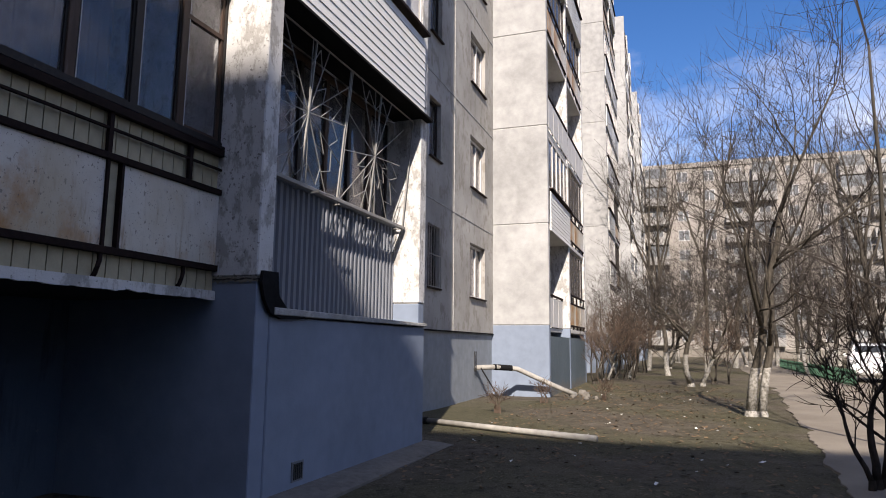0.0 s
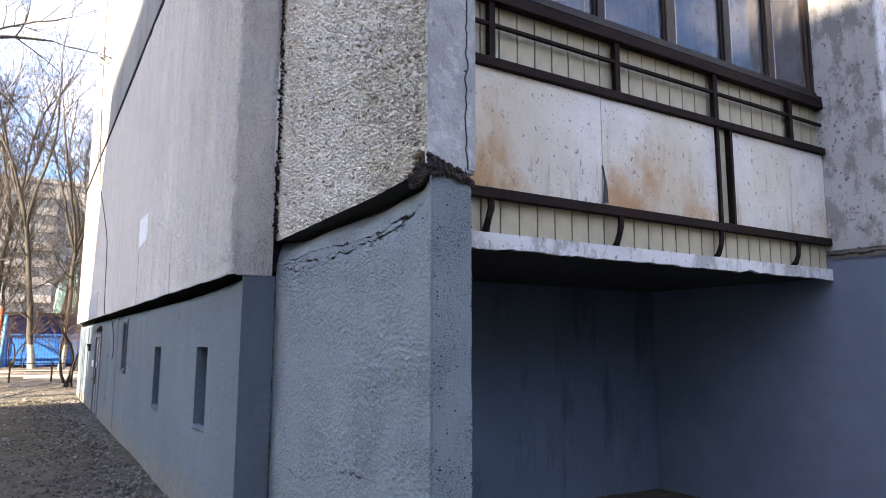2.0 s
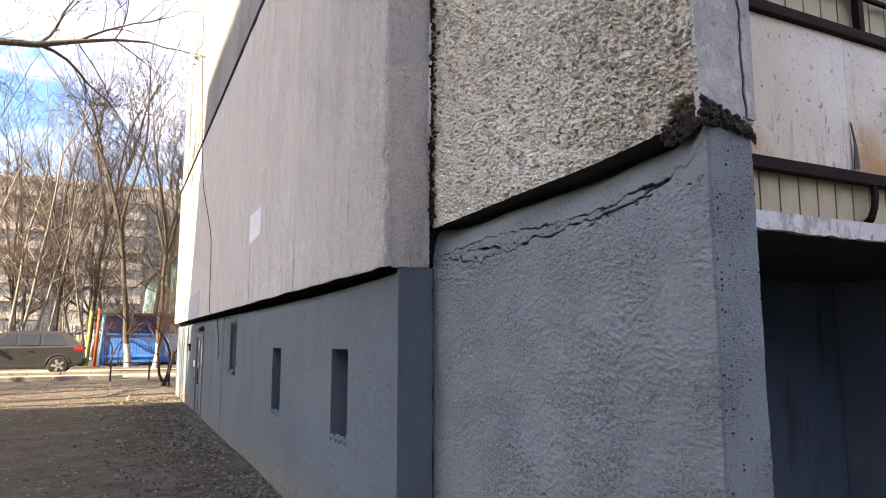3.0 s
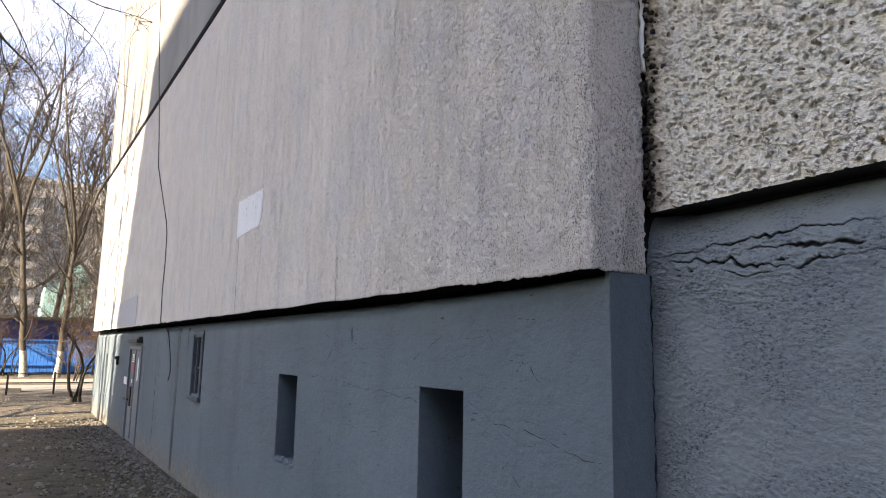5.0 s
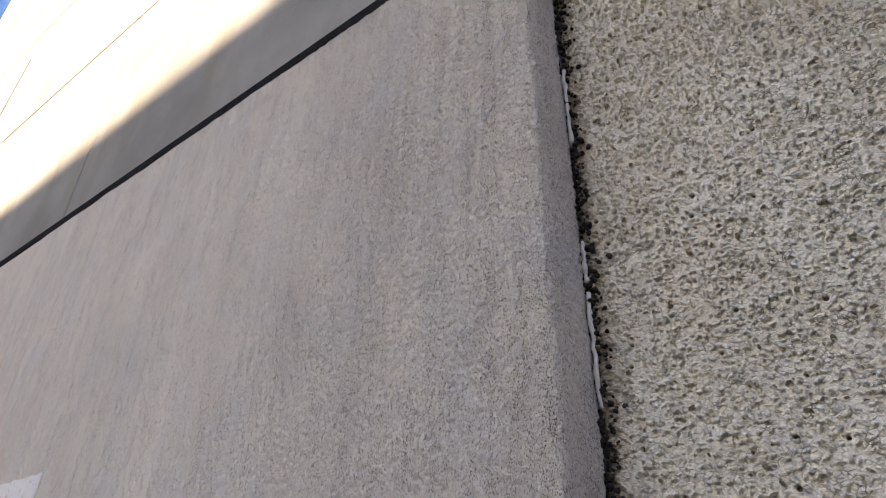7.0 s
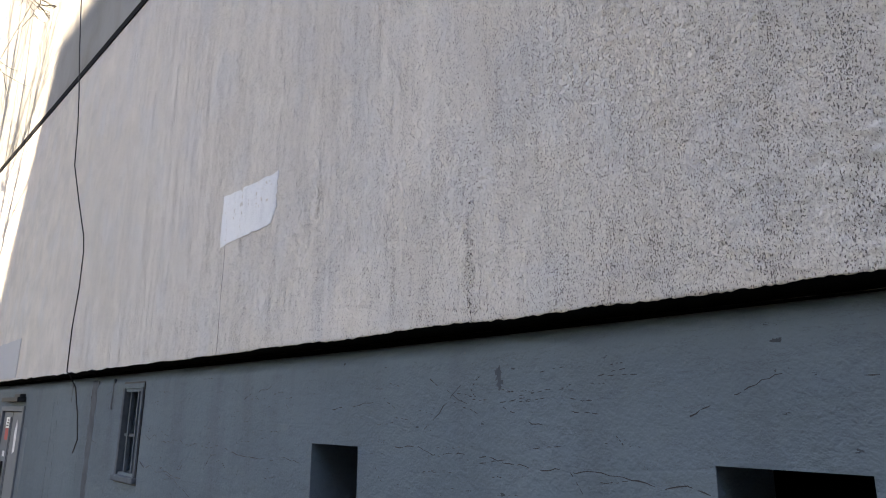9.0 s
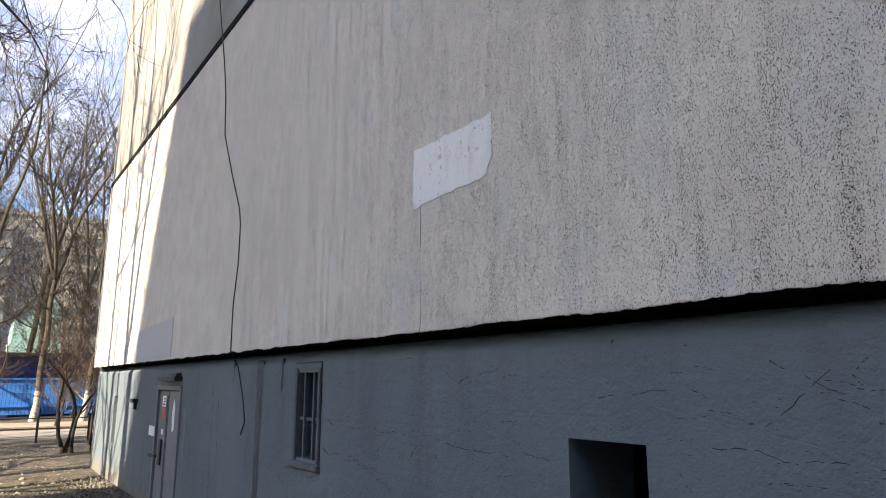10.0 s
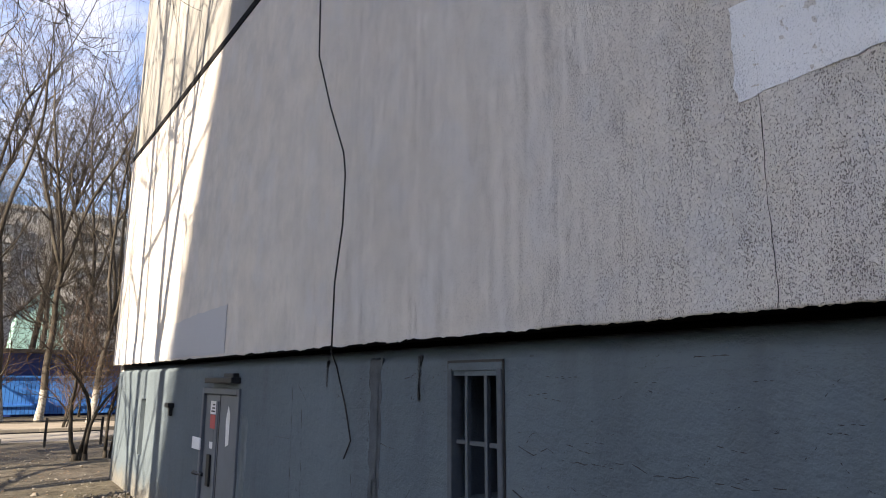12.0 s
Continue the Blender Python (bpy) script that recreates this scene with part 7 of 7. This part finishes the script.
for i in range(900):
    x, y = -abs(rs.gauss(0, 2.2)) - 0.05, rs.uniform(-0.5, 20)
    clod(k, (x, y, ground_height(x, y) + 0.002), rs.uniform(0.006, 0.022) * (1 if rs.random() < 0.93 else 2.2), rs)
tagged(part("pebbles", k, "kerb"), "scattered pale pebbles and crumbs on the trodden earth", "gravel", kind="stuff")
k = Build()
rs = random.Random(12)
for i in range(1500):
    y = rs.uniform(0.5, 13)
    clod(k, (0.07 - abs(rs.gauss(0, 0.35)), y, GROUND + rs.uniform(-0.004, 0.012)), rs.uniform(0.006, 0.026), rs)
tagged(part("gravel", k, "stone"), "loose gravel and crumbs along the foot of the plinth", "gravel", kind="stuff")

k = Build()
rs = random.Random(23)
for i in range(1900):
    x, y = -0.02 - abs(rs.gauss(0, 0.55)) - 0.25 * rs.random(), rs.uniform(0.3, 12.5)
    clod(k, (x, y, ground_height(x, y) + 0.002), rs.uniform(0.005, 0.014) * (1 if rs.random() < 0.95 else 1.8), rs)
tagged(part("soil_clods", k, "soil"), "dark damp clods of earth along the plinth", "soil", kind="stuff")

# ---- fences, pavilion, playground ----
pav = thing("blue_pavilion", "low blue sheet pavilion with a dark overhanging roof", "pavilion", (-2.0, 34.6, GROUND))
part("wall", Build().box(0, 14, 0, 0.2, 0, 2.45).box(0, 0.2, 0.2, 5, 0, 2.45), "blue_wall", pav)
part("roof", Build().prism([(-0.4, 2.45), (14.4, 2.45), (14.4, 2.6), (-0.4, 2.6)], -0.7, 5.2), "dark_roof", pav)
for i in range(4):
    part("post", Build().box(0.3 + i * 3.5, 0.42 + i * 3.5, -0.12, 0.0, 0, 2.45), "blue_wall", pav)
fence = thing("board_fence", "bright blue painted board fence in front of the pavilion", "fence", (-1.9, 34.1, GROUND))
board = Build().box(0, 0.125, 0, 0.025, 0.1, 1.55).mesh("board", MAT["blue_fence"])
for i in range(92):
    o = new("board", board)
    o.parent, o.location = fence, (i * 0.14, 0, 0)
for zz in (0.4, 1.5):
    part("rail", Build().box(-0.05, 13.0, -0.05, 0.0, zz, zz + 0.07), "blue_fence", fence)
for i in range(6):
    part("post", Build().box(i * 2.55, i * 2.55 + 0.09, -0.06, 0.05, 0, 1.65), "blue_wall", fence)
for x, m, h in ((-2.55, "lime_paint", 2.6), (-2.2, "red_paint", 2.7), (-2.0, "sky_paint", 2.4)):
    p = thing("playground_post", "brightly painted round playground post", "post", (x, 33.2, GROUND), "playground posts")
    part("pole", Build().tube([(0, 0, -0.2), (0.1, 0, h)], 0.075, 10), m, p, smooth=True)
    part("cap", Build().tube([(0.1, 0, h), (0.1, 0, h + 0.06)], 0.085, 10), m, p)
iron = thing("iron_fence", "dark iron picket fence along the far side of the lane", "fence", (-34, 31.2, GROUND))
picket = Build().box(0, 0.03, 0, 0.03, 0.1, 1.9).mesh("picket", MAT["black"])
for i in range(216):
    o = new("picket", picket)
    o.parent, o.location = iron, (i * 0.145, 0, 0)
for zz in (0.25, 1.5):
    part("rail", Build().box(0, 31.3, -0.02, 0.02, zz, zz + 0.05), "black", iron)
for i in range(11):
    part("post", Build().box(i * 2.9 - 0.04, i * 2.9 + 0.04, -0.04, 0.04, -0.2, 1.95), "black", iron)
green = thing("green_fence", "low green painted steel fence beside the parking lane", "fence", (26, -10.9, GROUND))
picket = Build().box(0, 0.03, 0, 0.02, 0.05, 0.62).mesh("picket", MAT["green_paint"])
for i in range(150):
    o = new("picket", picket)
    o.parent, o.location = green, (i * 0.16, -i * 0.004, 0)
for zz in (0.12, 0.52):
    part("rail", Build().tube([(0, 0, zz), (24, -0.6, zz)], 0.02, 5), "green_paint", green)
low = thing("low_rail", "low dark steel rail beside the footpath", "fence", (-1.4, 20.2, GROUND))
for i in range(3):
    part("post", Build().box(i * 1.1, i * 1.1 + 0.05, 0, 0.05, -0.2, 0.62), "black", low)
for zz in (0.32, 0.56):
    part("rail", Build().tube([(0, 0.02, zz), (2.25, 0.02, zz)], 0.014, 5), "black", low)


# ---- cars ----
def car(paint, label, at, turn, L=4.15, H=1.58):
    """A compact crossover, its nose towards +x."""
    c = thing("parked_car", label, "car", at, "parked cars", turn=turn)
    W = 0.88
    body = [(-L / 2, 0.42), (-L / 2 + 0.06, 0.98), (-L / 2 + 0.3, 1.06), (0.35, 1.02), (L / 2 - 0.95, 0.98), (L / 2 - 0.25, 0.84), (L / 2, 0.66), (L / 2 - 0.02, 0.34), (L / 2 - 0.42, 0.26), (-L / 2 + 0.4, 0.26)]
    part("body", Build().prism(body, -W, W), paint, c, bevel=0.06, smooth=False)
    top = [(-L / 2 + 0.14, 1.02), (-L / 2 + 0.42, H - 0.24), (-L / 2 + 0.62, H - 0.09), (-L / 2 + 1.0, H - 0.03), (-0.45, H), (0.0, H - 0.01), (0.42, H - 0.07), (0.72, H - 0.24), (1.12, 1.0)]
    k = Build()
    n = len(top)
    for s, w0 in ((-1, W - 0.04), (1, W - 0.04)):
        k.v += [(x, s * (w0 - 0.22 * (zz - 1.0) / (H - 1.0)), zz) for x, zz in top]
    k.f = [tuple(range(n)), tuple(reversed(range(n, 2 * n)))] + [(i, (i + 1) % n, (i + 1) % n + n, i + n) for i in range(n)]
    part("cabin", k, paint, c, bevel=0.03)
    for s in (-1, 1):
        for x0, x1, x2, x3 in ((-0.62, 0.02, 0.02, -0.62), (0.1, 0.86, 0.42, 0.1), (-1.5, -0.72, -0.72, -1.28)):
            k = Build()
            y0, y1 = s * (W - 0.035 - 0.22 * 0.08 + 0.006), s * (W - 0.035 - 0.22 * 0.80 + 0.006)
            k.quad((x0, y0, 1.06), (x1, y0, 1.06), (x2, y1, H - 0.12), (x3, y1, H - 0.12))
            w = part("side_window", k, "car_glass", c)
            w.modifiers.new("thickness", "SOLIDIFY").thickness = 0.01
        part("mirror", Build().box(0.78, 0.95, s * (W + 0.02), s * (W + 0.18), 1.0, 1.13), paint, c, bevel=0.03)
        part("tail_lamp", Build().box(-L / 2 + 0.02, -L / 2 + 0.34, s * (W - 0.16), s * (W + 0.012), 0.86, 1.0), "red_lamp", c, bevel=0.02)
        part("head_lamp", Build().box(L / 2 - 0.42, L / 2 - 0.1, s * (W - 0.24), s * (W + 0.008), 0.70, 0.82), "rim", c, bevel=0.02)
        part("sill_trim", Build().box(-0.85, 0.85, s * (W - 0.05), s * (W + 0.015), 0.24, 0.36), "tyre", c, bevel=0.01)
        for x in (-0.35, 0.5):
            part("door_handle", Build().box(x - 0.09, x + 0.09, s * (W - 0.01), s * (W + 0.025), 0.86, 0.89), paint, c)
        for x in (-L / 2 + 0.82, L / 2 - 0.82):
            m = Matrix.Translation((x, s * (W - 0.1), 0.335)) @ pose(0, 0, 0, -90 * s)
            arc = [math.radians(8 + 164 * i / 14) for i in range(15)]
            part("wheel_arch", Build().tube([(x + 0.395 * math.cos(a), s * (W - 0.012), 0.335 + 0.395 * math.sin(a)) for a in arc], 0.036, 6), "tyre", c, smooth=True)
            wh = part("wheel", Build().lathe([(0.335, -0.1), (0.335, 0.10), (0.30, 0.125), (0.225, 0.125)], m, 22), "tyre", c, smooth=False)
            rim = Build().lathe([(0.225, 0.11), (0.215, 0.122), (0.06, 0.10), (0.05, 0.125)], m, 20)
            part("rim", rim, "far_glass", wh)
            for i in range(5):
                a = 2 * math.pi * i / 5
                part("spoke", Build().box(0.03, 0.215, -0.045, 0.045, 0.115, 0.135, m @ pose(0, 0, 0, 0, 0, math.degrees(a))), "rim", wh)
    part("rear_window", Build().quad((-L / 2 + 0.17, -0.66, 1.08), (-L / 2 + 0.17, 0.66, 1.08), (-L / 2 + 0.45, 0.56, H - 0.14), (-L / 2 + 0.45, -0.56, H - 0.14)), "car_glass", c)
    part("windscreen", Build().quad((1.045, -0.70, 1.03), (1.045, 0.70, 1.03), (0.60, 0.58, H - 0.10), (0.60, -0.58, H - 0.10)), "car_glass", c)
    part("bumper", Build().box(-L / 2 - 0.03, -L / 2 + 0.2, -W + 0.04, W - 0.04, 0.3, 0.58), "tyre", c, bevel=0.04)
    return c


car("car_grey", "dark grey compact crossover parked on the lane", (-4.4, 25.9, GROUND + 0.01), 180)
car("car_white", "white hatchback parked beyond the green fence", (31.5, -12.7, GROUND + 0.03), 170, 4.3, 1.55)
car("car_black", "black saloon parked beyond the green fence", (29.0, -14.9, GROUND + 0.03), 172, 4.4, 1.5)


# ---- far blocks ----
def far_block(label, at, turn, length, floors, wall, cols, depth=12.0):
    """A panel apartment block whose front faces -y of its own."""
    b = thing("apartment_building", label, "building", at, "far blocks", turn=turn)
    h = 1.4 + floors * 2.8
    part("wall", Build().box(0, length, 0, depth, -1, h), wall, b)
    part("roof", Build().box(-0.2, length + 0.2, -0.2, depth + 0.2, h, h + 0.7), wall, b)
    part("plinth", Build().box(-0.05, length + 0.05, -0.06, 0, -1, 1.2), "kerb", b)
    pitch = length / cols
    frame_me = Build().box(-0.75, 0.75, -0.05, 0.02, -0.75, -0.68).box(-0.75, 0.75, -0.05, 0.02, 0.68, 0.75).box(-0.75, -0.68, -0.05, 0.02, -0.68, 0.68).box(0.68, 0.75, -0.05, 0.02, -0.68, 0.68).box(-0.04, 0.04, -0.05, 0.02, -0.68, 0.68).mesh("window_frame", MAT["white_trim"])
    pane_me = Build().box(-0.68, 0.68, -0.03, 0.01, -0.68, 0.68).mesh("pane", MAT["far_glass"])
    bal_me = Build().box(-1.5, 1.5, -1.1, 0, -1.35, -1.2).box(-1.5, 1.5, -1.1, -1.04, -1.2, -0.2).box(-1.5, -1.44, -1.04, 0, -1.2, -0.2).box(1.44, 1.5, -1.04, 0, -1.2, -0.2).mesh("balcony", MAT["far_wall_b"])
    gl_me = Build().box(-1.44, 1.44, -1.06, -1.02, -0.2, 1.25).mesh("balcony_glazing", MAT["far_glass"])
    rr = random.Random(int(length))
    joint = Build()
    for f in range(1, floors):
        joint.box(0, length, -0.02, 0, 1.36 + f * 2.8, 1.42 + f * 2.8)
    part("joint", joint, "kerb", b)
    for f in range(floors):
        for i in range(cols):
            x, zz = (i + 0.5) * pitch, 1.4 + f * 2.8 + 1.5
            if i % 4 in (1, 2):
                o = new("balcony", bal_me)
                o.parent, o.location = b, (x, 0, zz)
                if rr.random() < 0.6:
                    g = new("balcony_glazing", gl_me)
                    g.parent = o
            o = new("window", frame_me)
            o.parent, o.location = b, (x, 0, zz)
            g = new("pane", pane_me)
            g.parent = o
    return b


far_block("nine-storey panel block with glazed balconies far across the yard", (98, 6, GROUND), -90, 84, 9, "far_wall", 24)
far_block("pale nine-storey panel block far behind the trees", (-52, 120, GROUND), 0, 108, 9, "far_wall_b", 30)
far_block("nine-storey panel block across the yard, mirrored in the balcony panes", (62, -98, GROUND), 180, 86, 9, "far_wall", 24)
far_block("pale nine-storey panel block at the end of the drive", (96, -100, GROUND), -60, 60, 9, "far_wall_b", 16)
teal = thing("netted_building", "building wrapped in pale teal netting", "building", (0.8, 75, GROUND))
part("netting", Build().prism([(0, -0.5), (4.6, -0.5), (4.4, 8.0), (2.9, 10.2), (0.6, 7.2)], 0, 8), "teal", teal)
part("roof", Build().prism([(0.3, 7.2), (2.9, 10.2), (4.6, 8.0), (4.6, 8.2), (2.9, 10.45), (0.3, 7.4)], -0.2, 8.2), "dark_roof", teal)
